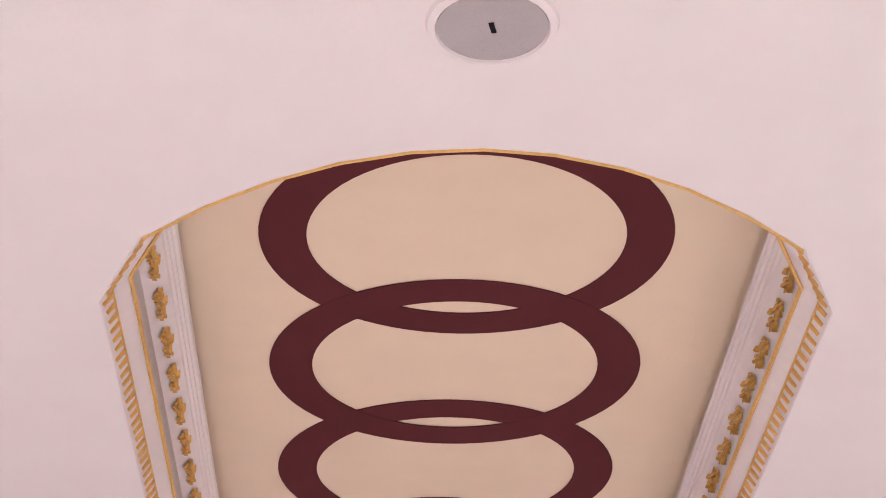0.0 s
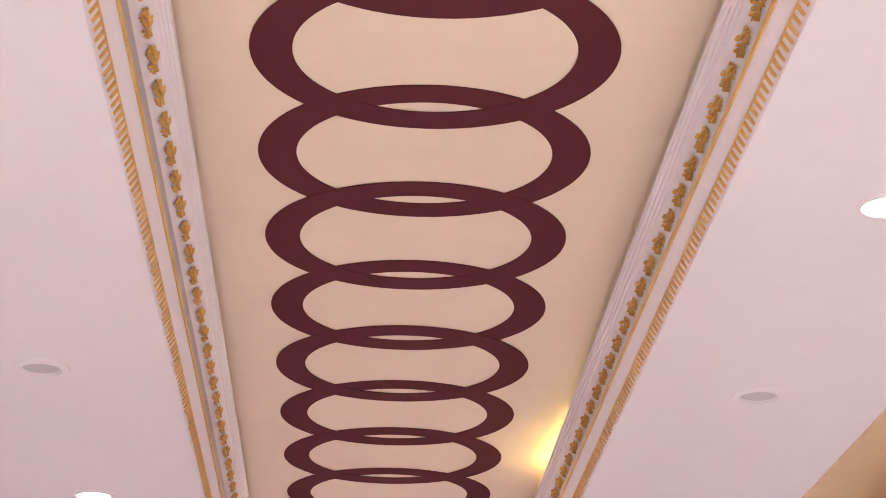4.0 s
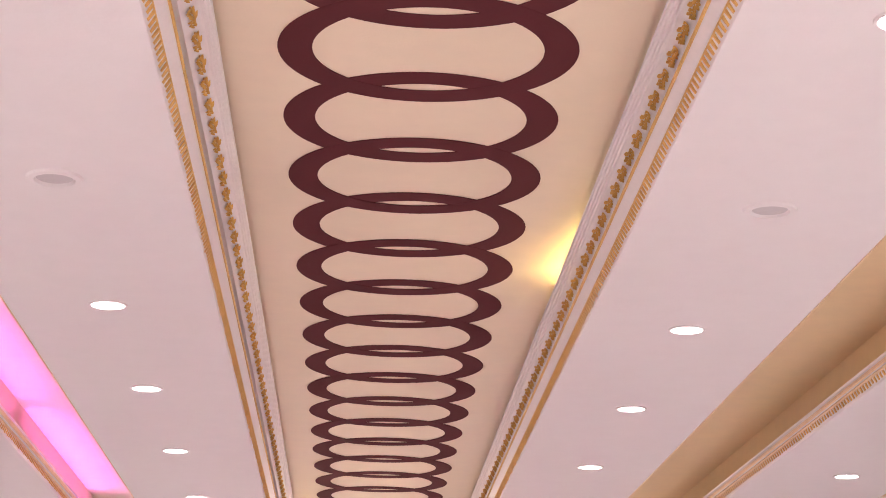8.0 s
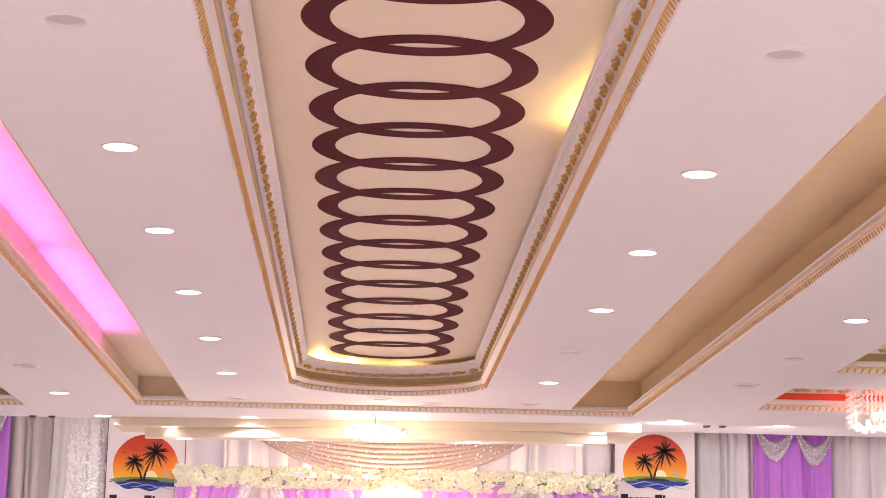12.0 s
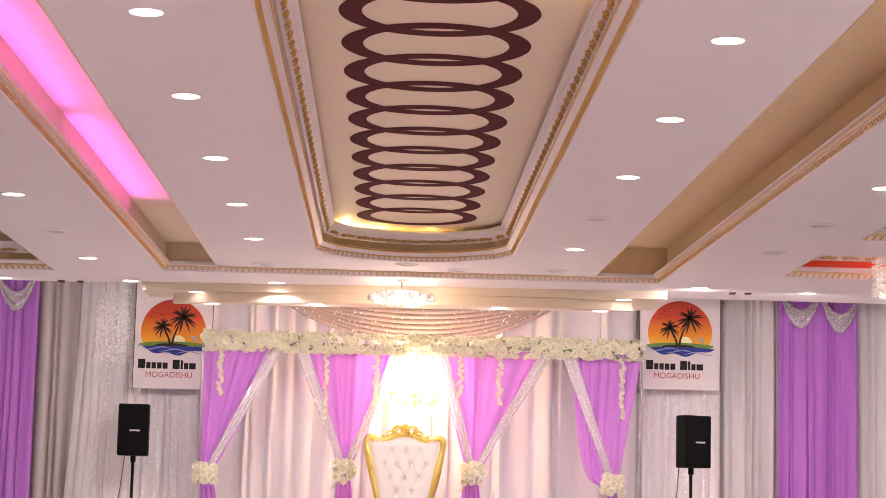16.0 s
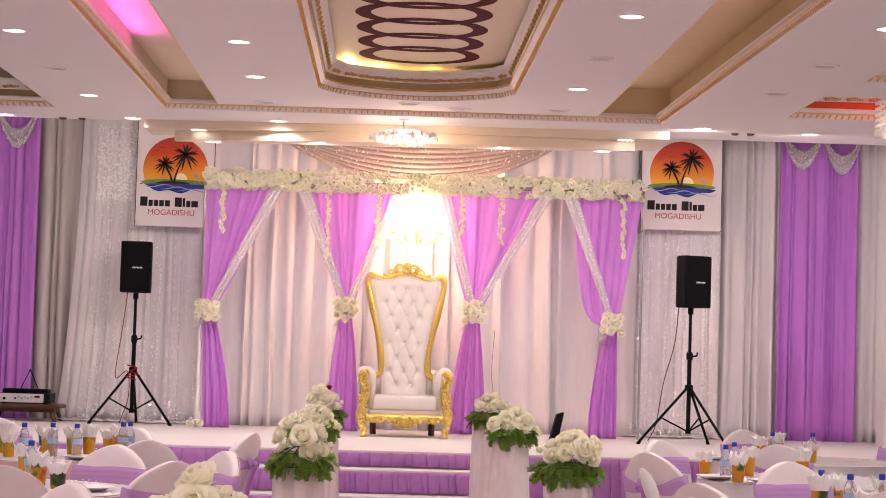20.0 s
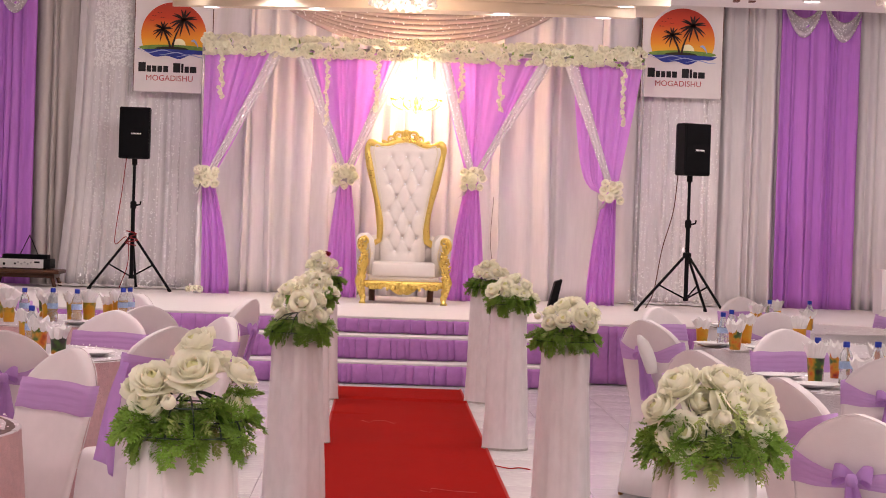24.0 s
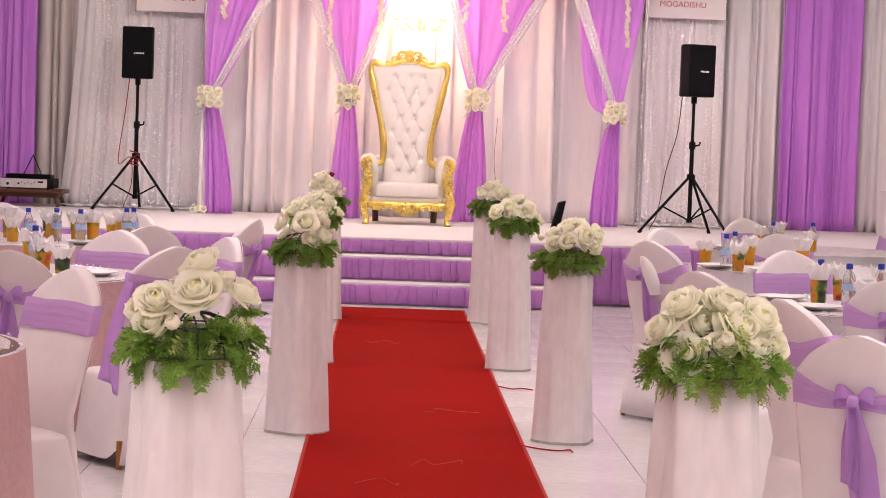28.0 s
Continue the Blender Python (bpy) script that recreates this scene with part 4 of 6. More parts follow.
def sprig_mesh(n, length, w, droop, seed):
    """A leafy sprig: a stem along +x with small leaflets on both sides."""
    r = random.Random(seed)
    bm = bmesh.new()
    stem = [Vector((length * t, 0, -droop * t * t)) for t in [i / 5 for i in range(6)]]
    add_tube(bm, stem, 0.0014, 4, False)
    for k in range(n):
        t = (k + 0.6) / n
        p = Vector((length * t, 0, -droop * t * t))
        for s in (-1, 1):
            a = radians(r.uniform(35, 70))
            ln = w * (0.6 + 0.8 * math.sin(math.pi * min(t + 0.12, 1))) * r.uniform(0.7, 1.2)
            d = Vector((math.cos(a), s * math.sin(a), r.uniform(-0.35, 0.35))).normalized()
            sd = d.cross(Vector((0, 0, 1))).normalized() * ln * 0.24
            up = Vector((0, 0, ln * 0.06))
            m1 = p + d * ln * 0.5
            vs = [bm.verts.new(q) for q in (p, m1 - sd, p + d * ln, m1 + sd)]
            c = bm.verts.new(m1 + up)
            for q in range(4):
                bm.faces.new((vs[q], vs[(q + 1) % 4], c))
    return bm


def fern_mesh(seed, length=0.13):
    """A feathery fern frond: side branches that carry many narrow leaflets."""
    r = random.Random(seed)
    bm = bmesh.new()

    def blade(p, d, ln, wide):
        sd = d.cross(Vector((0, 0, 1))).normalized() * ln * wide
        m1 = p + d * ln * 0.45
        vs = [bm.verts.new(q) for q in (p, m1 - sd + Vector((0, 0, ln * 0.05)), p + d * ln, m1 + sd)]
        bm.faces.new(vs)
    for k in range(9):
        t = (k + 0.7) / 9
        p = Vector((length * t, 0, -0.045 * t * t))
        for s in (-1, 1):
            a = radians(r.uniform(38, 66))
            br = length * 0.42 * (1.05 - 0.72 * t) * r.uniform(0.8, 1.15)
            d = Vector((math.cos(a), s * math.sin(a), r.uniform(-0.45, 0.3))).normalized()
            for q in range(6):
                c = p + d * br * (q + 0.5) / 6 + Vector((0, 0, -0.008 * (q / 6) ** 2))
                for e in (-1, 1):
                    dd = (d + Vector((-d.y, d.x, 0)) * e * r.uniform(0.6, 1.1) + Vector((0, 0, r.uniform(-0.9, 0.9)))).normalized()
                    blade(c, dd, 0.0150 * (1.1 - 0.5 * q / 6), 0.30)
            blade(p + d * br, d, 0.016, 0.25)
    add_tube(bm, [(length * t, 0, -0.045 * t * t) for t in (0, 0.25, 0.5, 0.75, 1)], 0.0013, 4, False)
    return bm


SPRIGS = [mesh_of("sprig", fern_mesh(s), [LEAFY]) for s in (1, 2, 3)]
PALE = [mesh_of("sprig", sprig_mesh(12, 0.12, 0.024, 0.03, 5), [LEAFY_PALE])]
for k in range(90):
    u = (k + rng.random()) / 90
    child("sprig", rng.choice(SPRIGS), gar, facing((-2.0 + 4.78 * u, 21.70, 3.26 + rng.uniform(-0.07, 0.08)), (rng.gauss(0, 1), -0.9, rng.uniform(-0.4, 1.0)), 0.36, rng.uniform(0, 6)))
for k in range(3):
    child("blossom", SMALL[k % 2], gar, facing((-2.075 + 0.05 * k, 21.74 - 0.02 * k, ST + 0.045), (0.6 * (k - 1), -1, 0.6), 0.8, k))
# hanging strands of blossoms
for xs, zt, zb in ((-1.80, 3.17, 2.66), (-0.665, 3.18, 2.42), (-0.115, 3.18, 2.58), (0.795, 3.22, 2.72), (1.225, 3.20, 2.62), (2.555, 3.16, 2.52)):
    stn = thing("blossom_strand", "hanging strand of small ivory blossoms below the garland", "flower strand", "strands below the garland")
    part("string", tube([(xs, 21.66, zt + 0.06), (xs + 0.01, 21.66, zb)], 0.002, 5), PETAL, stn)
    for k in range(22):
        z = zt - (zt - zb) * (k + 0.5) / 22
        child("blossom", rng.choice(SMALL), stn, facing((xs + rng.uniform(-0.02, 0.02), 21.65, z), (rng.gauss(0, 0.7), -1, rng.gauss(0, 0.5)), rng.uniform(0.38, 0.52), k))

# swag of mauve tulle above the arch
swag = thing("tulle_swag", "mauve sequined tulle swag draped above the flower arch", "swag")
for i in range(7):
    def sagline(u, v, i=i):
        d = 1 - (2 * u - 1) ** 2
        return (-1.95 + 0.07 * i + (4.55 - 0.14 * i) * u, 22.52 - 0.016 * i - 0.035 * math.sin(v * math.pi) * d - 0.01, 4.14 - 0.022 * i - d * (0.40 + 0.036 * i) - v * (0.03 + 0.055 * d))
    cloth("fold", grid(sagline, 40, 6), TULLE, swag, 0.003)
    sequins(swag, 0, 0, 0, 0, 0, 45, 90 + i, 0.009, lambda a, b, f=sagline: Vector(f(a, b)) + Vector((0, -0.025, 0)))


# ---- banners ----
def disc(bm, cx, cz, r, y, a0=0.0, a1=2 * math.pi, k=40, sz=1.0, mi=0):
    vs = [bm.verts.new((cx + r * math.cos(a0 + (a1 - a0) * i / k), y, cz + sz * r * math.sin(a0 + (a1 - a0) * i / k))) for i in range(k + (0 if a1 - a0 > 6.28 else 1))]
    bm.faces.new(vs).material_index = mi
    return bm


def palm_tree(bm, x, z, top_x, top_z, fr, y):
    pts = []
    for i in range(9):
        t = i / 8
        pts.append((x + (top_x - x) * t ** 1.6, z + (top_z - z) * t, 0.013 - 0.007 * t))
    vl = [bm.verts.new((px - w, y, pz)) for px, pz, w in pts]
    vr = [bm.verts.new((px + w, y, pz)) for px, pz, w in pts]
    for i in range(8):
        bm.faces.new((vl[i], vr[i], vr[i + 1], vl[i + 1]))
    for k in range(14):
        a = radians(-62 + 24 * k + 7 * math.sin(k * 2.6))
        prev = None
        for j in range(6):
            t = j / 5
            cx, cz = top_x + fr * t * math.cos(a), top_z + fr * t * math.sin(a) - 0.24 * fr * t * t
            w = fr * 0.062 * math.sin(math.pi * (0.12 + 0.86 * t)) + 0.002
            n = (-math.sin(a) * w, math.cos(a) * w)
            cur = (bm.verts.new((cx - n[0], y, cz - n[1])), bm.verts.new((cx + n[0], y, cz + n[1])))
            if prev:
                bm.faces.new((prev[0], prev[1], cur[1], cur[0]))
            prev = cur


def letters(text, size):
    """Raised letters in the built-in font, as a mesh."""
    cu = bpy.data.curves.new("lettering", "FONT")
    cu.body, cu.size, cu.extrude = text, size, 0.001
    ob = bpy.data.objects.new("lettering", cu)
    scene.collection.objects.link(ob)
    me = bpy.data.meshes.new_from_object(ob.evaluated_get(bpy.context.evaluated_depsgraph_get()))
    bm = bmesh.new()
    bm.from_mesh(me)
    bpy.data.objects.remove(ob)
    bpy.data.meshes.remove(me)
    return bm


def banner(label, x, z0, w, h, y):
    """Printed banner: a sunset disc over the sea with two palms; its name as plain bars."""
    bn = thing("banner", label, "banner", "printed banners")
    bn.location = (x, y, z0)
    part("sheet", box(-w / 2, w / 2, -0.004, 0.012, 0, h, 0.003, 1), BOARD, bn, "white printed sheet")
    for sx in (-1, 1):
        part("side_edge", box(sx * w / 2 - 0.004, sx * w / 2 + 0.004, -0.01, 0.02, -0.004, h, 0.002, 1), BROWN_EDGE, bn, "brown side edge")
    cz, r = 0.645, 0.365
    bm = bmesh.new()
    disc(bm, 0, 0, r, 0, radians(-24), radians(204))
    part("sunset", bm, SUNSET, bn, "orange sunset disc", m=pose(0, -0.008, cz))
    part("sun", disc(bmesh.new(), 0.06, cz - 0.115, 0.075, -0.010, 0, math.pi), SUN, bn, "pale sun")
    part("shallow_water", disc(bmesh.new(), 0.0, cz - 0.15, 0.385, -0.012, 0, 2 * math.pi, 40, 0.10), GREENSEA, bn, "green shallows")
    bm = bmesh.new()
    up, lo = [], []
    for i in range(41):
        t = i / 40 * 2 - 1
        up.append(bm.verts.new((0.395 * t, -0.014, cz - 0.16 - 0.015 * t * t)))
        lo.append(bm.verts.new((0.395 * t, -0.014, cz - 0.17 - 0.085 * (1 - t * t) - 0.016 * math.sin(t * 9))))
    for i in range(40):
        bm.faces.new((up[i], up[i + 1], lo[i + 1], lo[i]))
    part("sea", bm, SEA, bn, "blue sea band")
    for q in range(3):
        bm = bmesh.new()
        pts = [(-0.36 + 0.20 * q + 0.36 * t, -0.018, cz - 0.185 - 0.022 * q - 0.016 * math.sin(t * 7 + q)) for t in [i / 10 for i in range(11)]]
        a = [bm.verts.new((px, py, pz)) for px, py, pz in pts]
        b = [bm.verts.new((px, py, pz - 0.012 * math.sin(math.pi * (0.05 + 0.9 * i / 10)))) for i, (px, py, pz) in enumerate(pts)]
        for i in range(10):
            bm.faces.new((a[i], a[i + 1], b[i + 1], b[i]))
        part("wave", bm, FOAM, bn, "pale wave line")
    part("island", disc(bmesh.new(), -0.02, cz - 0.163, 0.19, -0.020, 0, math.pi, 24, 0.16), ISLE, bn, "dark island")
    for px, tx, tz, fr in ((-0.01, 0.11, cz + 0.17, 0.155), (-0.035, -0.12, cz + 0.06, 0.115)):
        bm = bmesh.new()
        palm_tree(bm, px, cz - 0.155, tx, tz, fr, -0.022)
        part("palm", bm, PALM, bn, "dark palm")
    # leaping dolphin and gulls, as plain shapes
    bm = bmesh.new()
    spine = [(0.175, -0.03, 0.004), (0.195, 0.0, 0.014), (0.225, 0.005, 0.019), (0.255, -0.02, 0.017), (0.280, -0.06, 0.010), (0.292, -0.10, 0.004)]
    lo = [bm.verts.new((0.225 + (px - 0.225) * 0.8 - w * 0.4, -0.023, cz - 0.06 + pz * 0.8 - w * 0.6)) for px, pz, w in spine]
    hi = [bm.verts.new((0.225 + (px - 0.225) * 0.8 + w * 0.4, -0.023, cz - 0.06 + pz * 0.8 + w * 0.6)) for px, pz, w in spine]
    for q in range(5):
        bm.faces.new((lo[q], lo[q + 1], hi[q + 1], hi[q]))
    part("dolphin", bm, FOAM, bn, "pale blue leaping shape")
    for gx, gz in ((-0.22, 0.20), (-0.16, 0.235), (-0.245, 0.15), (-0.13, 0.185)):
        bm = bmesh.new()
        for sx in (-1, 1):
            bm.faces.new([bm.verts.new((gx + px * sx, -0.0225, cz + gz + pz)) for px, pz in ((0, 0), (0.014, 0.012), (0.032, 0.006), (0.014, 0.005))])
        part("gull", bm, PALM, bn, "small dark gull")
    xa = -0.385
    for wide, high, gap in ((0.082, 0.105, 0.012), (0.048, 0.07, 0.012), (0.048, 0.07, 0.012), (0.052, 0.07, 0.012), (0.056, 0.07, 0.055), (0.080, 0.105, 0.010), (0.026, 0.10, 0.012), (0.048, 0.07, 0.010), (0.075, 0.07, 0.0)):
        part("print_bar", box(xa, xa + wide, -0.008, -0.003, 0.225, 0.225 + high, 0.002, 1), INK, bn, "black bar of print")
        xa += wide + gap
    part("lettering", letters("MOGADISHU", 0.090), RED_INK, bn, "red capital letters", m=pose(-0.30, -0.0045, 0.128, 90))
    return bn


banner("white banner printed with a sunset, palms and sea", -2.42, 2.765, 0.875, 1.60, 22.56)
banner("white banner printed with a sunset, beside the white curtain", 3.315, 2.905, 0.92, 1.45, 22.56)


# ---- the throne ----
def smooth_curve(pts, n):
    """Catmull-Rom through points."""
    P = [Vector(p) for p in pts]
    P = [2 * P[0] - P[1]] + P + [2 * P[-1] - P[-2]]
    out = []
    for i in range(1, len(P) - 2):
        for k in range(n):
            t = k / n
            a, b, c, d = P[i - 1], P[i], P[i + 1], P[i + 2]
            out.append(0.5 * (2 * b + (c - a) * t + (2 * a - 5 * b + 4 * c - d) * t * t + (3 * b - a - 3 * c + d) * t ** 3))
    out.append(P[-2])
    return out


# half outline of the back: x, z above the stage
BACK = smooth_curve([(0.255, 0.62), (0.248, 0.80), (0.280, 1.02), (0.335, 1.26), (0.385, 1.48), (0.408, 1.62), (0.375, 1.69), (0.30, 1.665), (0.21, 1.66), (0.11, 1.705), (0.0, 1.72)], 6)


def half_width(z):
    if z < 0.63:
        return 0.252
    best = 0.2
    for a, b in zip(BACK, BACK[1:]):
        if min(a.y, b.y) <= z <= max(a.y, b.y):
            t = (z - a.y) / (b.y - a.y) if b.y != a.y else 0
            best = max(best if best != 0.2 else 0, a.x + (b.x - a.x) * t)
    return best


def scroll(bm, c, r, turns, thick, flip=1, plane="xz", k=26):
    pts, rs = [], []
    for i in range(k + 1):
        t = i / k
        a = turns * 2 * math.pi * t
        rr = r * (1 - 0.85 * t)
        x, z = c[0] + flip * rr * math.cos(a), c[2] + rr * math.sin(a)
        pts.append((x, c[1], z) if plane == "xz" else (c[0], c[1] + flip * rr * math.cos(a), z))
        rs.append(thick * (1 - 0.5 * t))
    add_tube(bm, pts, rs, 7)


def lump(bm, c, rx, ry, rz, k=8):
    rings = []
    for j in range(1, 5):
        a = math.pi * j / 5
        rings.append([(c[0] + rx * math.sin(a) * math.cos(2 * math.pi * i / k), c[1] + ry * math.sin(a) * math.sin(2 * math.pi * i / k), c[2] + rz * math.cos(a)) for i in range(k)])
    add_rings(bm, rings, True, True, True)


def throne(m):
    th = thing("throne", "tall white tufted leather throne with carved gold frame", "throne", m=m)
    # buttons of the tufted back, in a staggered pattern
    two, three = (-0.085, 0.067), (-0.163, -0.01, 0.142)
    rows = [(1.547, (-0.150, 0.008, 0.150)), (1.406, (-0.222, -0.074, 0.074, 0.222)), (1.254, (-0.155, 0.003, 0.148)), (1.116, two), (0.967, three), (0.815, two), (0.68, three), (0.535, two)]
    buttons = [(bx, bz) for bz, xs in rows for bx in xs]

    def back_fn(u, v):
        z = 0.40 + 1.30 * v
        hw = half_width(z) * 0.955
        x = (2 * u - 1) * hw
        cap = 1.71 - 0.04 * (abs(x) / 0.3) ** 2
        z = min(z, cap)
        y = -0.035 - 0.05 * (1 - (2 * u - 1) ** 4) * min(1, (1.72 - z) * 9)
        for bx, bz in buttons:
            d2 = ((x - bx) ** 2 + (z - bz) ** 2)
            y += 0.024 * math.exp(-d2 / 0.0009) + 0.016 * math.exp(-d2 / 0.006)
        for bx, bz in buttons:
            for cx, cz in buttons:
                if 0.02 < bz - cz < 0.17 and abs(bx - cx) < 0.12:
                    t = (z - cz) / (bz - cz)
                    if 0 <= t <= 1:
                        y += 0.009 * math.exp(-((x - (cx + (bx - cx) * t)) / 0.014) ** 2)
        return (x, y + 0.10 * (z - 0.55) * 0.55, z)
    bk = part("backrest", grid(back_fn, 70, 130), LEATHER, th, "white tufted leather back", True)
    for bx, bz in buttons:
        bm = bmesh.new()
        lump(bm, (bx, -0.040 + 0.055 * (bz - 0.55), bz), 0.011, 0.008, 0.011, 8)
        part("button", bm, CRYSTAL, bk, "crystal button")
    shell = bmesh.new()
    L = [(p.x, p.y) for p in BACK]
    loop = L + [(-x, z) for x, z in reversed(L[:-1])]
    add_rings(shell, [[(x, 0.075 + 0.055 * (z - 0.55), z) for x, z in loop], [(x, 0.13 + 0.055 * (z - 0.55), z) for x, z in loop]], True, True, True)
    part("back_panel", shell, LEATHER, th)
    # gold rail round the back
    rail = bmesh.new()
    path = [(x, -0.035 + 0.055 * (z - 0.55), z) for x, z in [(0.36, 0.60), (0.305, 0.615)] + L[1:]]
    mirror = [(-x, y, z) for x, y, z in reversed(path[:-1])]
    pts = path + mirror
    add_tube(rail, pts, [0.034 + 0.005 * math.sin(i * 0.4) for i in range(len(pts))], 9)
    part("back_rail", rail, GOLD, th, "carved gold rail", True)
    # nail heads inside the rail
    nails = bmesh.new()
    for i in range(3, len(L) * 4 - 4):
        a = L[min(i // 4, len(L) - 1)]
        b = L[min(i // 4 + 1, len(L) - 1)]
        t = (i % 4) / 4
        x, z = (a[0] + (b[0] - a[0]) * t) * 0.835, a[1] + (b[1] - a[1]) * t - 0.026 * ((a[1] > 1.6) * 1.0)
        if i % 2:
            for s in (-1, 1):
                lump(nails, (s * x, -0.066 + 0.055 * (z - 0.55), z), 0.0075, 0.005, 0.0075, 6)
    ob = part("nail_trim", nails, PEARL, th, "row of pale nail heads")
    ob["kind"] = "stuff"
    # carved crest
    crest = bmesh.new()
    for s in (-1, 1):
        scroll(crest, (s * 0.075, 0.03, 1.765), 0.055, 1.4, 0.017, s)
        scroll(crest, (s * 0.16, 0.03, 1.725), 0.042, 1.3, 0.014, -s)
        add_tube(crest, smooth_curve([(s * 0.02, 0.03, 1.73), (s * 0.09, 0.02, 1.70), (s * 0.18, 0.03, 1.69), (s * 0.255, 0.03, 1.71)], 5), 0.017, 7)
        lump(crest, (s * 0.115, 0.015, 1.755), 0.022, 0.018, 0.03)
        lump(crest, (s * 0.035, 0.01, 1.80), 0.018, 0.016, 0.03)
    lump(crest, (0, 0.0, 1.79), 0.032, 0.026, 0.055)
    lump(crest, (0, 0.0, 1.735), 0.045, 0.03, 0.03)
    part("crest", crest, GOLD, th, "carved gold crest", True)
    # seat
    part("seat_cushion", box(-0.335, 0.335, -0.655, -0.02, 0.275, 0.43, 0.030, 4), LEATHER, th, "white leather seat cushion", True)
    part("seat_base", box(-0.37, 0.37, -0.64, 0.08, 0.19, 0.29, 0.02, 3), LEATHER, th, "", True)
    # arms
    for s in (-1, 1):
        arm = bmesh.new()
        prof = [(0.315, 0.30), (0.305, 0.58), (0.315, 0.66), (0.37, 0.725), (0.455, 0.722), (0.502, 0.675), (0.498, 0.60), (0.45, 0.545), (0.41, 0.48), (0.40, 0.30)]
        if s < 0:
            prof = [(-x, z) for x, z in reversed(prof)]
        add_rings(arm, [[(x, y, z - 0.015 * abs(y + 0.3)) for x, z in prof] for y in (-0.64, -0.60, -0.3, 0.06)], True, True, True)
        part("armrest", arm, LEATHER, th, "white padded leather arm", True)
        g = bmesh.new()
        add_tube(g, smooth_curve([(s * 0.40, -0.66, 0.68), (s * 0.455, -0.67, 0.655), (s * 0.46, -0.67, 0.59), (s * 0.415, -0.67, 0.53), (s * 0.40, -0.67, 0.44), (s * 0.43, -0.68, 0.34), (s * 0.45, -0.69, 0.27)], 6), [0.026] * 12 + [0.030] * 12 + [0.036] * 13, 8)
        scroll(g, (s * 0.415, -0.675, 0.645), 0.048, 1.5, 0.017, s)
        scroll(g, (s * 0.43, -0.685, 0.44), 0.040, 1.4, 0.015, -s)
        for q in range(7):
            lump(g, (s * (0.425 + 0.02 * math.sin(q * 2.1)), -0.695, 0.33 + 0.055 * q), 0.022, 0.015, 0.026)
        for q in range(9):
            # acanthus leaves curling to both sides of the stem
            z = 0.30 + 0.037 * q
            for e in (-1, 1):
                x = s * (0.428 + 0.018 * math.sin(q * 0.9)) + e * 0.012
                add_tube(g, [(x, -0.692, z), (x + e * 0.018, -0.705, z + 0.014), (x + e * 0.030, -0.695, z + 0.034)], [0.011, 0.010, 0.004], 6)
        part("arm_front", g, GOLD, th, "carved gold scrolled arm front", True)
        leg = bmesh.new()
        add_tube(leg, smooth_curve([(s * 0.43, -0.67, 0.30), (s * 0.455, -0.68, 0.22), (s * 0.43, -0.685, 0.12), (s * 0.415, -0.70, 0.055), (s * 0.42, -0.72, 0.02), (s * 0.42, -0.725, 0.0)], 5), [0.05] * 6 + [0.042] * 5 + [0.032] * 5 + [0.028] * 5 + [0.036] * 5, 9)
        for q in range(4):
            lump(leg, (s * (0.44 + 0.015 * math.sin(q * 2)), -0.715, 0.10 + 0.055 * q), 0.024, 0.016, 0.026)
        part("front_leg", leg, GOLD, th, "carved gold cabriole leg", True)
        back_leg = bmesh.new()
        add_tube(back_leg, smooth_curve([(s * 0.31, -0.02, 0.30), (s * 0.315, 0.0, 0.16), (s * 0.31, 0.04, 0.0)], 4), 0.034, 8)
        part("back_leg", back_leg, WOOD, th, "dark wooden back leg", True)
        wing = bmesh.new()
        sec = [(0.20, 0.42), (0.27, 0.42), (0.36, 0.42), (0.40, 0.56), (0.385, 0.66), (0.33, 0.70), (0.27, 0.71), (0.21, 0.66)]
        if s < 0:
            sec = [(-x, z) for x, z in reversed(sec)]
        add_rings(wing, [[(x * q, yy, 0.55 + (z - 0.55) * q) for x, z in sec] for yy, q in ((-0.022, 0.94), (-0.005, 1.0), (0.07, 1.0))], True, True, True)
        part("back_wing", wing, LEATHER, th, "white leather padding between arm and back", True)
    apron = bmesh.new()
    add_rings(apron, [[(x, -0.665, 0.275), (x, -0.69, 0.265), (x, -0.69, 0.195 - 0.055 * math.exp(-(x / 0.12) ** 2) - 0.016 * math.sin(abs(x) * 26)), (x, -0.66, 0.195 - 0.055 * math.exp(-(x / 0.12) ** 2) - 0.016 * math.sin(abs(x) * 26))] for x in [-0.41 + 0.82 * i / 40 for i in range(41)]], True, True, True)
    for s in (-1, 1):
        scroll(apron, (s * 0.10, -0.70, 0.195), 0.05, 1.3, 0.013, s)
        scroll(apron, (s * 0.235, -0.70, 0.215), 0.044, 1.3, 0.012, -s)
        add_tube(apron, smooth_curve([(s * 0.06, -0.70, 0.235), (s * 0.16, -0.70, 0.215), (s * 0.28, -0.70, 0.25), (s * 0.38, -0.70, 0.235)], 5), 0.012, 6)
        for q in range(5):
            lump(apron, (s * (0.06 + 0.075 * q), -0.70, 0.232 + 0.012 * math.cos(q * 2)), 0.022, 0.014, 0.017)
        for q in range(6):
            lump(apron, (s * (0.045 + 0.06 * q), -0.702, 0.208 - 0.035 * math.exp(-q) + 0.012 * math.sin(q * 2.4)), 0.017, 0.014, 0.024)
    for q in range(7):
        # shell in the middle
        a = radians(-150 + 20 * q)
        add_tube(apron, [(0, -0.70, 0.225), (0.035 * math.cos(a), -0.718, 0.225 + 0.045 * math.sin(a)), (0.066 * math.cos(a), -0.705, 0.225 + 0.085 * math.sin(a))], [0.007, 0.012, 0.009], 6)
